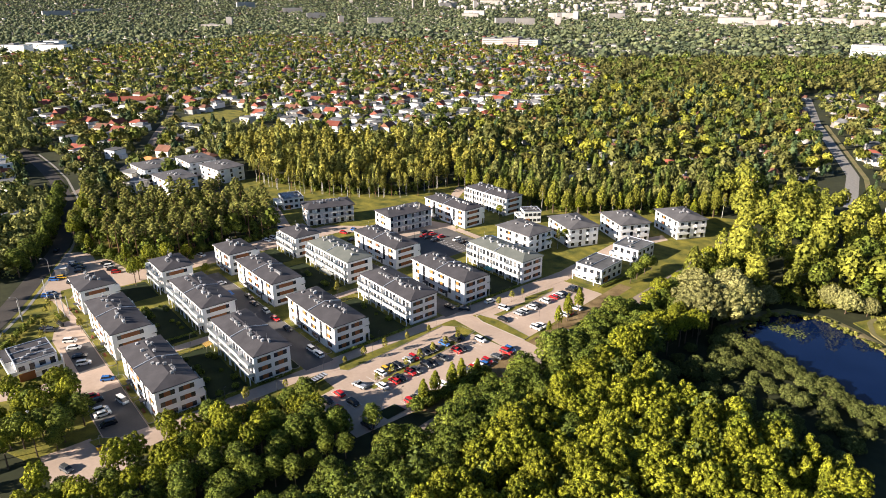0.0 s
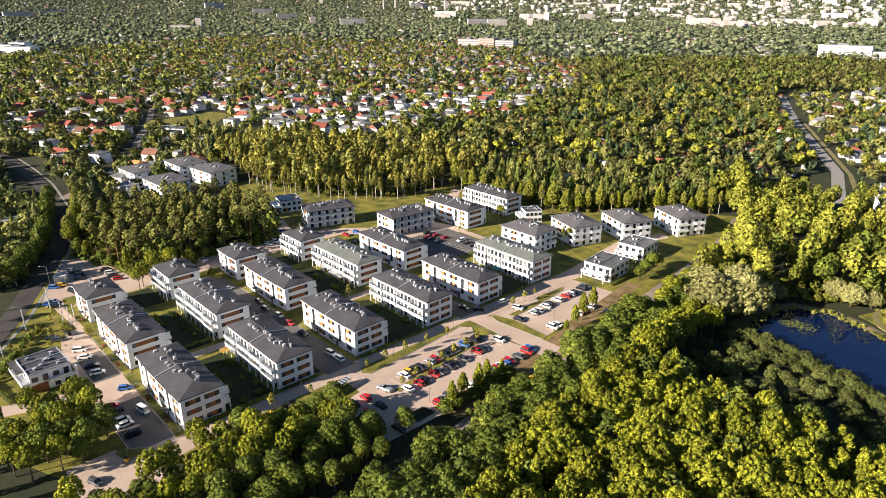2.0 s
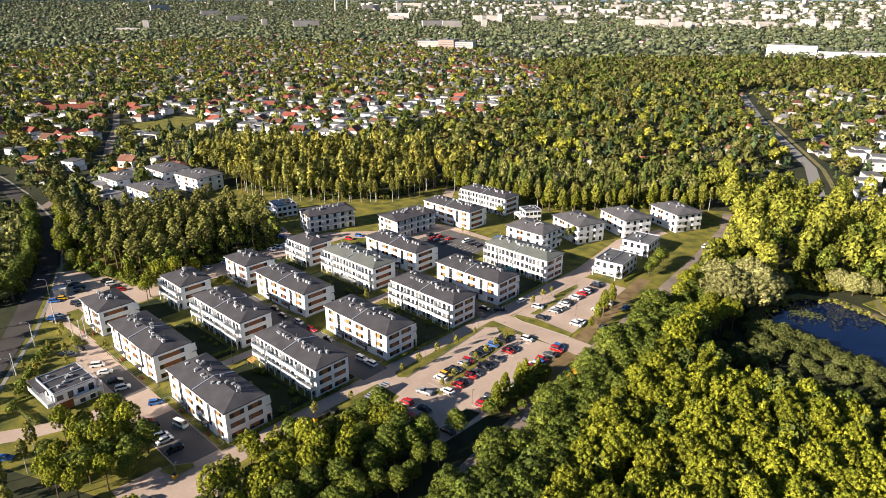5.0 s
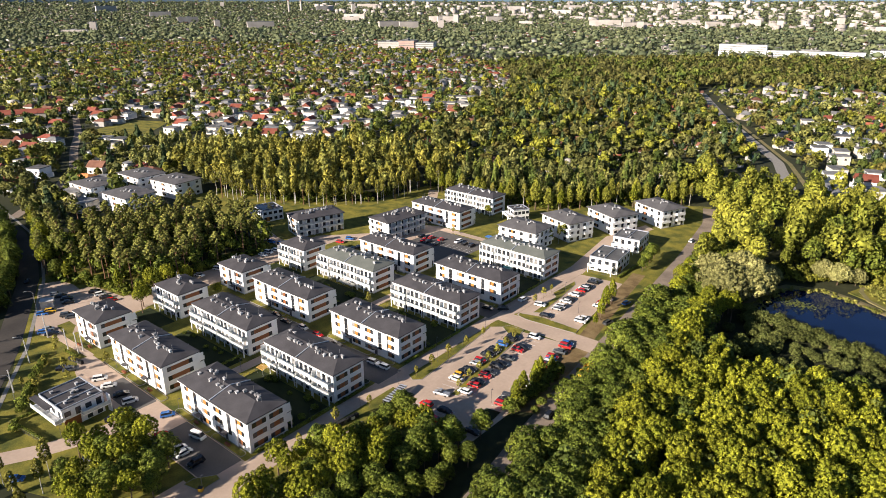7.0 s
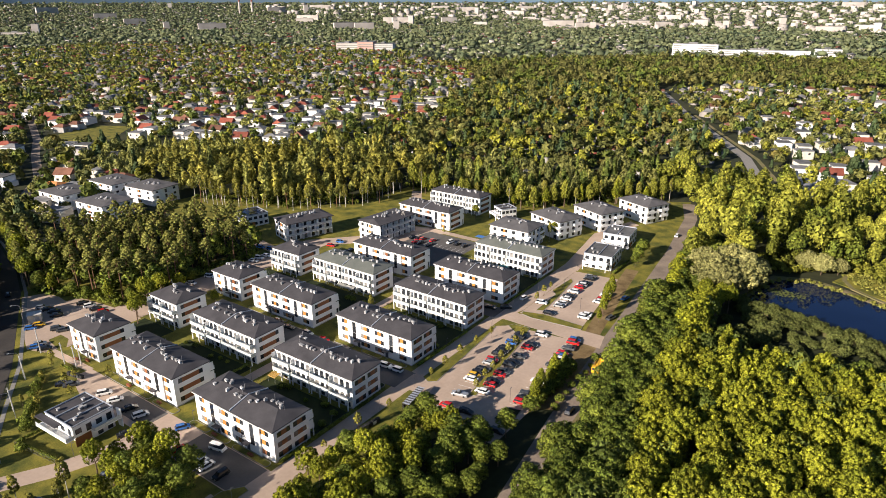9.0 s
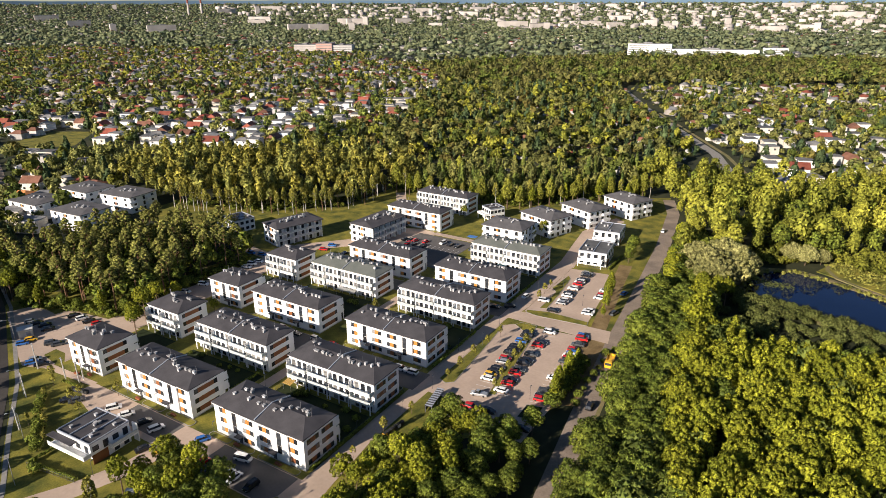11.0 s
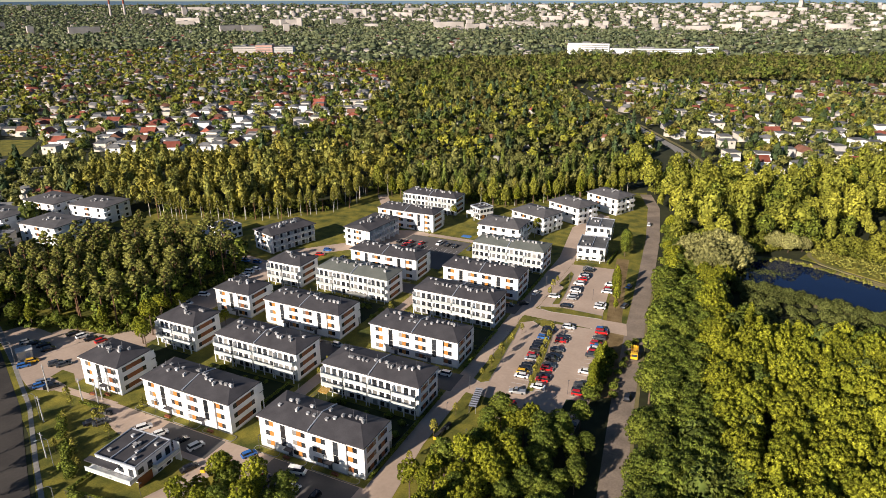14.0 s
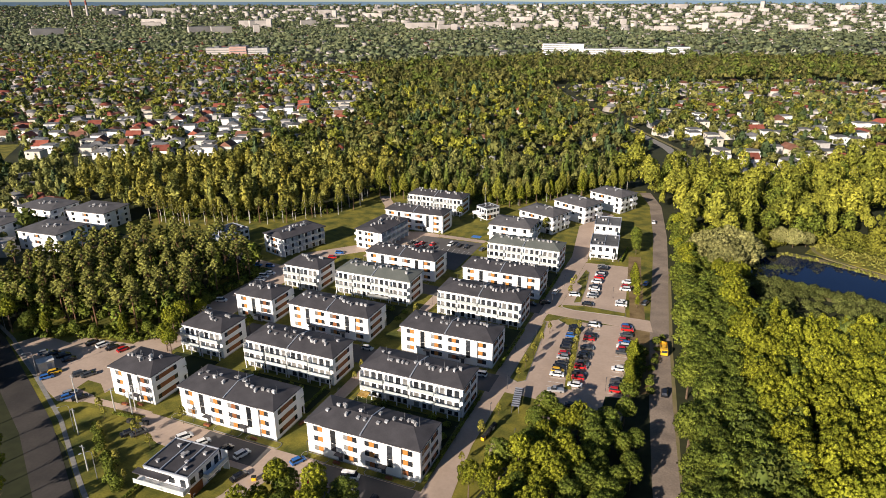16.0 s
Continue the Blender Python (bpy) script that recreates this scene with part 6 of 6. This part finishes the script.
def open_road(pts, line, width=6.5, toward=(0.25, -1.0), lift=9.0):
    """Drop the trees on a road and on the strip in front of it that would hide it."""
    keep = np.ones(len(pts), bool)
    for (ax, ay), (bx, by) in zip(line, line[1:]):
        for f in (0.0, 0.5, 1.0):
            ox, oy = toward[0] * lift * f, toward[1] * lift * f
            dx, dy = bx - ax, by - ay
            t = np.clip(((pts[:, 0] - ax - ox) * dx + (pts[:, 1] - ay - oy) * dy) / (dx * dx + dy * dy), 0, 1)
            keep &= np.hypot(pts[:, 0] - ax - ox - t * dx, pts[:, 1] - ay - oy - t * dy) > width
    return pts[keep]


spots = open_road(scatter(EAST_WOOD, 7.8, 43), NORTH_LINE, 8.0)
shade = np.random.default_rng(41).random(len(spots)) < 0.32
wood("poplar_wood", spots[(spots[:, 1] < 400) & shade], ("broad", "poplar"), LEAF_DARK, 14, 4.0, 400, 0.5, "darker trees among the poplars", 40, spread=0.3)
wood("poplar_wood", spots[(spots[:, 1] < 400) & ~shade], ("poplar", "broad", "poplar", "birch", "broad"), LEAF_POPLAR, 17.5, 3.7, 460, 0.48, "tall sunlit yellow-green poplars and willows", 44, spread=0.34)
wood("poplar_wood", spots[spots[:, 1] >= 400], ("poplar", "broad", "poplar", "birch", "broad"), LEAF_POPLAR, 17, 4.3, 180, 0.85, "far rows of sunlit yellow-green trees", 47, spread=0.28)
ALLOT = [(-335, 322), (-400, 296), (-445, 300), (-456, 375), (-458, 495), (-520, 640), (-552, 735), (-446, 790), (-357, 860), (-324, 821), (-230, 612), (-160, 467), (-171, 356), (-236, 330), (-285, 304)]
HOUSES_W = [(-657, 231), (-1000, 300), (-1877, 917), (-1107, 1200), (-735, 955), (-552, 735), (-520, 640), (-456, 500), (-454, 375), (-462, 300), (-530, 272)]
HOUSES_WW = [(-395, 74), (-540, 84), (-800, 110), (-1609, 197), (-1877, 917), (-1000, 420), (-657, 231), (-530, 215), (-440, 178), (-425, 120)]
HOUSES_SW = [(-340, 32), (-395, 52), (-540, 62), (-640, 62), (-1300, 130), (-1300, 60), (-900, -50), (-400, -60), (-310, 0)]
HOUSES_E = [(-324, 821), (-256, 928), (14, 1029), (120, 950), (20, 560), (0, 456), (-45, 416), (-85, 386), (-121, 384), (-158, 470), (-244, 646)]
FOREST_N = [(-730, 955), (-655, 1055), (-515, 1235), (-250, 1360), (60, 1440), (250, 1500), (160, 1000), (17, 1068), (-256, 928), (-357, 860), (-446, 790), (-552, 738)]
BEYOND = [(-1609, 120), (-1877, 917), (-1107, 1200), (-735, 965), (-660, 1070), (-520, 1250), (-250, 1375), (60, 1455), (320, 1560)] + [(-60 + 4830 * math.cos(radians(a)), -40 + 4830 * math.sin(radians(a))) for a in range(74, 180, 4)]
FIELD = [(-622, 190), (-588, 234), (-650, 292), (-692, 270), (-668, 212)]
house_rng = random.Random(77)


def gable_roof(w, d, rise, over):
    bm = bmesh.new()
    x0, y0, x1, y1 = -w / 2 - over, -d / 2 - over, w / 2 + over, d / 2 + over
    e = [bm.verts.new(p) for p in ((x0, y0, -0.1), (x1, y0, -0.1), (x1, y1, -0.1), (x0, y1, -0.1))]
    r0, r1 = bm.verts.new((x0, 0, rise)), bm.verts.new((x1, 0, rise))
    bm.faces.new((e[0], e[1], r1, r0))
    bm.faces.new((e[2], e[3], r0, r1))
    bm.faces.new((e[1], e[2], r1))
    bm.faces.new((e[3], e[0], r0))
    bm.faces.new(e[::-1])
    bmesh.ops.recalc_face_normals(bm, faces=bm.faces[:])
    return bm


def house_template(w, d, h, roof_kind, roof_mat, wall_mat):
    roof = gable_roof(w, d, min(w, d) * 0.38, 0.5) if roof_kind == "gable" else (hip_roof(-w / 2, -d / 2, w / 2, d / 2, 2.2, 0.5) if roof_kind == "hip" else boxes((-w / 2 - 0.15, -d / 2 - 0.15, 0, w / 2 + 0.15, d / 2 + 0.15, 0.45)))
    return ready("wall", boxes((-w / 2, -d / 2, -0.2, w / 2, d / 2, h), (w / 2 - 0.1, -d * 0.1, -0.2, w / 2 + 2.2, d * 0.4, 2.9)), wall_mat), ready("roof", roof, roof_mat), h, w, d


HOUSES = [(house_template(w, d, h, rk, rm, wm), lb) for w, d, h, rk, rm, wm, lb in (
    (12, 10, 5.0, "gable", TILE_RED, PLASTER, "white family house with a red tiled gable roof"),
    (10.5, 10, 6.6, "flat", ROOF_GREY, PLASTER, "white cubic family house with a flat roof"),
    (12, 9.5, 6.2, "flat", ROOF_GREY, WALL_CREAM, "cream family house with a flat grey roof"),
    (11.5, 9.5, 5.2, "gable", TILE_BROWN, WALL_CREAM, "cream family house with a brown gable roof"),
    (11, 9.5, 5.0, "hip", TILE_BROWN, WALL_GREY, "grey family house with a brown hipped roof"),
    (12, 10, 5.6, "hip", TILE_RED, WALL_CREAM, "cream family house with a red hipped roof"),
    (10, 9, 6.4, "flat", ROOF_GREY, WALL_GREY, "grey cubic family house with a flat roof"),
    (11.5, 10, 5.6, "hip", ROOF_GREY, PLASTER, "white family house with a grey hipped roof"))]


def house(x, y, turn, k):
    (wall, roof, h, w, d), label = HOUSES[k]
    ob = tagged(new("family_house"), label, "house", "houses of the suburb")
    ob.matrix_basis = pose(x, y, 0, 0, 0, turn)
    wl = part("wall", wall, None, ob)
    part("roof", roof, None, ob, at=pose(0, 0, h))
    if math.hypot(x + 60, y) < 620:
        for fx in (-0.28, 0.22):
            part("window", WIN["far"], None, wl, at=pose(fx * w, -d / 2 - 0.03, 3.6 if h > 5.5 else 1.2))
    return ob


house_spots = []
MAIN_LINE = ((-304, 30), (-335, 45), (-360, 54), (-404, 65), (-477, 72), (-525, 73), (-620, 70))
WEST_LINE = ((-436, 74), (-479, 113), (-522, 142), (-595, 173), (-660, 204), (-745, 238))


def houses_in(poly, gap, seed, weights, limit):
    spots = open_road(open_road(open_road(scatter(poly, gap, seed), NORTH_LINE, 17.0, lift=0.0), MAIN_LINE, 15.0, lift=0.0), WEST_LINE, 11.0, lift=0.0)
    spots = spots[~inside(FIELD, spots[:, 0], spots[:, 1])]
    order = np.argsort(np.hypot(spots[:, 0] + 60, spots[:, 1]))
    for i in order[:limit]:
        x, y = spots[i]
        house_spots.append((x, y))
        house(x, y, house_rng.choice((0, 90, 180, 270)) + 25 + house_rng.uniform(-8, 8), house_rng.choices(range(8), weights)[0])
    return spots[order[limit:]]


ORANGE_HOUSE = house_template(13, 11, 4.6, "hip", TILE_ORANGE, WALL_CREAM)
HOUSES.append((ORANGE_HOUSE, "cream house with a bright orange hipped roof"))
for x, y, k, turn in ((-478, 132, 8, 20), (-462, 168, 4, 10), (-500, 150, 3, 30), (-520, 120, 1, 25), (-556, 128, 5, 15), (-604, 146, 0, 30), (-634, 170, 5, 30), (-446, 118, 1, 20), (-590, 196, 1, 25), (-468, 46, 2, 15), (-500, 98, 0, 15), (-525, 100, 1, 15)):
    house_spots.append((x, y))
    house(x, y, turn, k)
left = [houses_in(HOUSES_W, 21, 51, (3, 8, 6, 3, 2, 2, 3, 3), 150), houses_in(HOUSES_WW, 30, 52, (3, 4, 4, 2, 1, 2, 2, 2), 60), houses_in(HOUSES_E, 27, 53, (2, 7, 5, 1, 1, 1, 3, 2), 60), houses_in(HOUSES_SW, 36, 54, (3, 3, 2, 2, 1, 2, 1, 1), 20)]


def house_crowd(name, pts, seed, mats, w, h, label, red=0.3):
    """Far houses as one mesh: walls and low roofs."""
    rng = np.random.default_rng(seed)
    m = len(pts)
    z0 = far_height(np.hypot(pts[:, 0] + 60, pts[:, 1] + 40))
    a = rng.random(m) * 6.2832
    hw, hd, hh = w * (0.7 + 0.6 * rng.random(m)) / 2, w * (0.6 + 0.5 * rng.random(m)) / 2, h * (0.7 + 0.7 * rng.random(m))
    kind = rng.random(m)
    for mat, lo, hi, base, top in mats:
        ok = (kind >= lo) & (kind < hi)
        c = np.array([(-1, -1), (1, -1), (1, 1), (-1, 1)])
        x = c[None, :, 0] * hw[ok, None] * (1.06 if top else 1)
        y = c[None, :, 1] * hd[ok, None] * (1.06 if top else 1)
        ca, sa = np.cos(a[ok])[:, None], np.sin(a[ok])[:, None]
        px, py = pts[ok, :1] + x * ca - y * sa, pts[ok, 1:] + x * sa + y * ca
        n = int(ok.sum())
        zb = (z0[ok] + base * hh[ok])[:, None] + 0 * px
        rx, ry = (x * np.array([0.9, 0.9, 0.9, 0.9])), y * (0.06 if top else 1)
        tx, ty = pts[ok, :1] + rx * ca - ry * sa, pts[ok, 1:] + rx * sa + ry * ca
        zt = (z0[ok] + (hh[ok] + (2.6 if top else 0)))[:, None] + 0 * px
        v = np.concatenate([np.stack([px, py, zb], 2), np.stack([tx, ty, zt], 2)], 1).reshape(-1, 3)
        f = np.array([(0, 1, 5, 4), (1, 2, 6, 5), (2, 3, 7, 6), (3, 0, 4, 7), (4, 5, 6, 7)])
        faces = (f[None] + 8 * np.arange(n)[:, None, None]).reshape(-1, 4)
        tagged(new(name, from_arrays(name, v, faces, mat)), label, "houses", kind="stuff")


far_pts = np.concatenate([p for p in left if len(p)])
house_crowd("far_houses", far_pts, 61, ((WALL_FAR, 0, 1, -0.05, False), (TILE_RED, 0.0, 0.13, 1.0, True), (TILE_BROWN, 0.13, 0.3, 1.0, True), (ROOF_GREY, 0.3, 0.62, 0.96, True)), 11, 5.5, "distant suburb houses with red and brown roofs")
sheds = scatter(ALLOT, 24, 62)
house_crowd("garden_sheds", sheds, 63, ((WALL_GREY, 0, 1, -0.05, False), (TILE_BROWN, 0.0, 0.5, 1.0, True), (TILE_RED, 0.5, 0.58, 1.0, True)), 6.5, 3.4, "small sheds among the allotment gardens")
beyond = scatter(BEYOND, 86, 64)
house_crowd("distant_houses", beyond, 65, ((WALL_FAR, 0, 1, -0.05, False), (TILE_RED, 0.0, 0.25, 1.0, True), (ROOF_GREY, 0.25, 0.6, 1.0, True)), 15, 7, "scattered distant houses among the trees")

belt = scatter([(-345, 38), (-400, 57), (-425, 58), (-440, 28), (-420, 10), (-330, -20), (-306, 23)], 5.4, 91)
wood("roadside_trees", belt, ("broad", "poplar", "broad", "conifer"), LEAF_MIX, 10, 3.4, 240, 0.5, "dense trees along the main road", 92, spread=0.3)
road_line = ((-308, 25.5), (-335, 39), (-360, 48), (-395, 58.5), (-425, 64))
along(road_line, 24, ("dark", "spruce", "dark"), 0.7, 1.0, 1.2)
for strip, seed in (([(-575, 60), (-700, 66), (-900, 92), (-1300, 130), (-1300, 175), (-900, 128), (-700, 94), (-575, 86)], 97),):
    wood("roadside_trees", scatter(strip, 7.5, seed), ("broad", "feather", "conifer"), LEAF_MIX, 9.5, 3.6, 90, 0.8, "trees closing the view along the main road", seed + 3, spread=0.3)
along(((-336, 52.5), (-360, 61), (-395, 72), (-425, 79)), 18, ("broad", "dark", "pine"), 0.65, 0.9, 1.4)
for x, y in ((-213, -34), (-218, -31), (-224, -29), (-232, -22), (-241, -17), (-248, -14), (-256, -8), (-263, -3), (-271, 2), (-280, 6), (-289, 11)):
    tree("broad", x, y, 0.62)
belt = scatter([(-395, 76), (-470, 82), (-540, 84), (-540, 104), (-470, 108), (-440, 104), (-400, 96)], 8.0, 93)
wood("roadside_trees", belt, ("broad", "pine", "broad"), LEAF_MIX, 10, 3.2, 220, 0.55, "trees round the blocks behind the pines", 94, spread=0.3)
belt = scatter([(-452, 172), (-490, 205), (-490, 243), (-440, 272), (-440, 292), (-505, 258), (-548, 226), (-540, 190), (-480, 160)], 7.0, 95)
wood("edge_trees", belt, ("broad", "birch", "conifer"), LEAF_MIX, 10, 3.0, 190, 0.55, "mixed trees at the edge of the birch wood", 96, spread=0.3)
taken = np.array(house_spots)


def clear(pts, gap):
    """Drop the places that stand on a house."""
    d = np.min(np.hypot(pts[:, None, 0] - taken[None, :, 0], pts[:, None, 1] - taken[None, :, 1]), 1)
    yard = taken + np.array([5.0, -8.0])
    e = np.min(np.hypot(pts[:, None, 0] - yard[None, :, 0], pts[:, None, 1] - yard[None, :, 1]), 1)
    return pts[(d > gap) & (e > 6.5)]


def mixed(name, pts, h, r, n, size, label, seed, spread=0.4):
    """A wood of three sorts of trees, each its own mesh: bright broadleaf, mixed and dark conifers."""
    share = np.random.default_rng(seed).random(len(pts))
    for k, (lo, hi, kinds, mat) in enumerate(((0, 0.42, ("broad", "feather", "bush"), LEAF_MIX), (0.42, 0.56, ("broad", "cone"), LEAF_POPLAR), (0.56, 0.72, ("conifer", "cone"), LEAF_BLUE), (0.72, 0.90, ("feather", "broad"), LEAF_GREEN), (0.90, 1.0, ("broad", "bush"), LEAF_OLIVE))):
        some = pts[(share >= lo) & (share < hi)]
        if len(some):
            wood(name, some, kinds, mat, h * (1.15 if k == 2 else 1.0), r * (0.85 if k == 2 else 1.0), n, size, label, seed + k, spread=spread)


mixed("allotment_trees", open_road(scatter(ALLOT, 7.6, 71), NORTH_LINE, 8.0), 8.5, 2.9, 80, 0.85, "dense mixed trees of the allotment gardens", 72, spread=0.46)
for k, (poly, gap) in enumerate(((HOUSES_W, 8.2), (HOUSES_WW, 7.6), (HOUSES_E, 8.4), (HOUSES_SW, 8.4))):
    spots = open_road(clear(scatter(poly, gap, 73 + k), 8.5), NORTH_LINE, 8.5, (0.25, -1.0), 14.0)
    spots = open_road(spots, WEST_LINE, 5.0, (0.8, -0.6), 7.0)
    spots = open_road(spots, MAIN_LINE, 6.5, (0.9, -0.2), 8.0)
    spots = spots[~inside(FIELD, spots[:, 0], spots[:, 1])]
    away = np.hypot(spots[:, 0] + 60, spots[:, 1] + 40)
    for lo, hi, keep, n, size in ((0, 800, 1.0, 75, 0.85), (800, 2200, 0.6, 14, 1.5)):
        some = spots[(away >= lo) & (away < hi) & (np.random.default_rng(k).random(len(spots)) < keep)]
        if len(some):
            mixed("garden_trees", some, 7.8, 3.3 if lo == 0 else 4.0, n, size, "garden trees between the suburb houses", 100 + 10 * k)
far_spots = scatter(FOREST_N, 9.4, 85)
shade = np.random.default_rng(83).random(len(far_spots))
wood("north_forest", far_spots[shade < 0.7], "feather", LEAF_FAR, 14, 5.2, 30, 1.5, "unbroken dark forest", 86, spread=0.3)
wood("north_forest", far_spots[shade >= 0.7], ("feather", "broad"), LEAF_GREEN, 14.5, 5.2, 30, 1.5, "darker trees in the unbroken forest", 84, spread=0.3)
wood("distant_trees", scatter(BEYOND, 27, 87), "feather", LEAF_HAZED, 13, 11.5, 7, 2.8, "distant woods towards the horizon, leaf colour tinted for haze", 88, spread=0.35)


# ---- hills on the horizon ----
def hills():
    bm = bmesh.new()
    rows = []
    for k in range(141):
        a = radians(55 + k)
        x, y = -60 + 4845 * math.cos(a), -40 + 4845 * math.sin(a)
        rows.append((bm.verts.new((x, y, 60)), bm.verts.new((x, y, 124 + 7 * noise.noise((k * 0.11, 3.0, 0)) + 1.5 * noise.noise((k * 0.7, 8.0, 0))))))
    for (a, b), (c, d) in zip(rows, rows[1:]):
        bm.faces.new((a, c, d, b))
    tagged(part("backdrop", bm, HILLS), "wooded hills along the horizon, coloured blue for haze", "hills", kind="structure")


hills()


# ---- the far town ----
def tower(x, y, w, d, h, turn, mat, label, name="apartment_tower"):
    z = float(far_height(np.hypot(x + 60, y + 40)))
    t = tagged(new(name), label, "building", "far town blocks")
    t.matrix_basis = pose(x, y, z, 0, 0, turn)
    part("wall", boxes((-w / 2, -d / 2, -4, w / 2, d / 2, h)), mat, t)
    part("roof", boxes((-w / 2 - 0.3, -d / 2 - 0.3, h, w / 2 + 0.3, d / 2 + 0.3, h + 0.8), (-w * 0.15, -d * 0.3, h + 0.8, w * 0.05, d * 0.3, h + 3.5)), ROOF_GREY, t)
    return t


town_rng = random.Random(5)
for k in range(95):
    a = radians(town_rng.uniform(78, 172))
    r = town_rng.uniform(2700, 4550)
    if a > radians(140) and town_rng.random() < 0.55:
        continue
    slabby = town_rng.random() < 0.6
    tower(-60 + r * math.cos(a), -40 + r * math.sin(a), town_rng.uniform(55, 130) if slabby else 22, 13 if slabby else 20, town_rng.uniform(14, 34) if slabby else town_rng.uniform(30, 48), math.degrees(a) + 90 + town_rng.uniform(-25, 25), WALL_FAR, "pale distant apartment slab above the trees" if slabby else "pale distant tower block above the trees")
house_crowd("town_blocks", scatter([(-60 + r * math.cos(radians(a)), -40 + r * math.sin(radians(a))) for r, a in ((2900, 72), (2700, 95), (2950, 112), (3500, 120), (4000, 138), (4600, 140), (4700, 130), (4750, 110), (4750, 90), (4750, 72))], 105, 66), 67, ((WALL_FAR, 0, 1, -0.3, False),), 26, 17, "pale blocks of the far town")


def stack(x, y, h):
    """A tall power-station chimney banded red and white."""
    z = float(far_height(np.hypot(x + 60, y + 40)))
    t = tagged(new("power_station_chimney"), "tall banded red and white power-station chimney", "chimney", "power station chimneys")
    t.matrix_basis = pose(x, y, z)
    for k in range(6):
        part("band", tube(bmesh.new(), [(0, 0, h * k / 6 - (5 if k == 0 else 0)), (0, 0, h * (k + 1) / 6)], [6.5 - 0.5 * k, 6.0 - 0.5 * k], 12), TILE_RED if k in (5, 3) else WALL_FAR, t)


stack(-3280, 2505, 128)
stack(-3236, 2558, 128)
for x, y, w in ((-1690, 235, 60), (-1745, 290, 50), (-1640, 300, 60), (-1800, 330, 40)):
    tower(x, y, w, 26, 17, 40, PLASTER, "white stepped clinic building among trees", "clinic")


def row_house(x, y, turn):
    t = tagged(new("row_house"), "long cream row house with three red roofs", "house")
    t.matrix_basis = pose(x, y, 0, 0, 0, turn)
    for k in (-1, 0, 1):
        part("wall", boxes((k * 20 - 9.9, -5.5, 0, k * 20 + 9.9, 5.5, 6.5)), WALL_CREAM, t)
        part("roof", gable_roof(19.4, 11, 4.0, 0.4), TILE_RED, t, at=pose(k * 20, 0, 6.6))


row_house(-772, 204, 62)
def banded(ob, w, d, h, rows):
    """Ribbon windows, one a storey, on the front and back of a long building."""
    wall = [c for c in ob.children if c.name.startswith("wall")][0]
    for k in range(rows):
        z = 2.2 + k * (h - 2.5) / rows
        part("window_band", boxes((-w * 0.48, -d / 2 - 0.15, z, w * 0.48, -d / 2 + 0.1, z + (h - 2.5) / rows * 0.34)), CURTAIN, wall)
        part("window_band", boxes((-w / 2 - 0.15, -d * 0.45, z, -w / 2 + 0.1, d * 0.45, z + (h - 2.5) / rows * 0.34)), CURTAIN, wall)


banded(tower(-1148, 1115, 50, 40, 21, 30, WALL_FAR, "pale end hall of a factory building", "factory"), 50, 40, 21, 4)
banded(tower(-1111, 1136, 36, 44, 24, 30, WALL_PINK, "long pinkish factory building with flat roof", "factory"), 36, 44, 24, 4)
banded(tower(-1076, 1156, 44, 38, 20, 30, WALL_GREY, "grey wing of a factory building", "factory"), 44, 38, 20, 4)
banded(tower(-465, 1462, 92, 16, 24, 8, PLASTER, "tall white building with ribbon windows behind the forest", "long_building"), 92, 16, 24, 5)
banded(tower(-335, 1493, 174, 14, 14, 15, PLASTER, "long low white building with ribbon windows behind the forest", "long_building"), 174, 14, 14, 3)
banded(tower(-220, 1522, 45, 18, 19, 25, PLASTER, "white apartment block behind the forest", "long_building"), 45, 18, 19, 4)
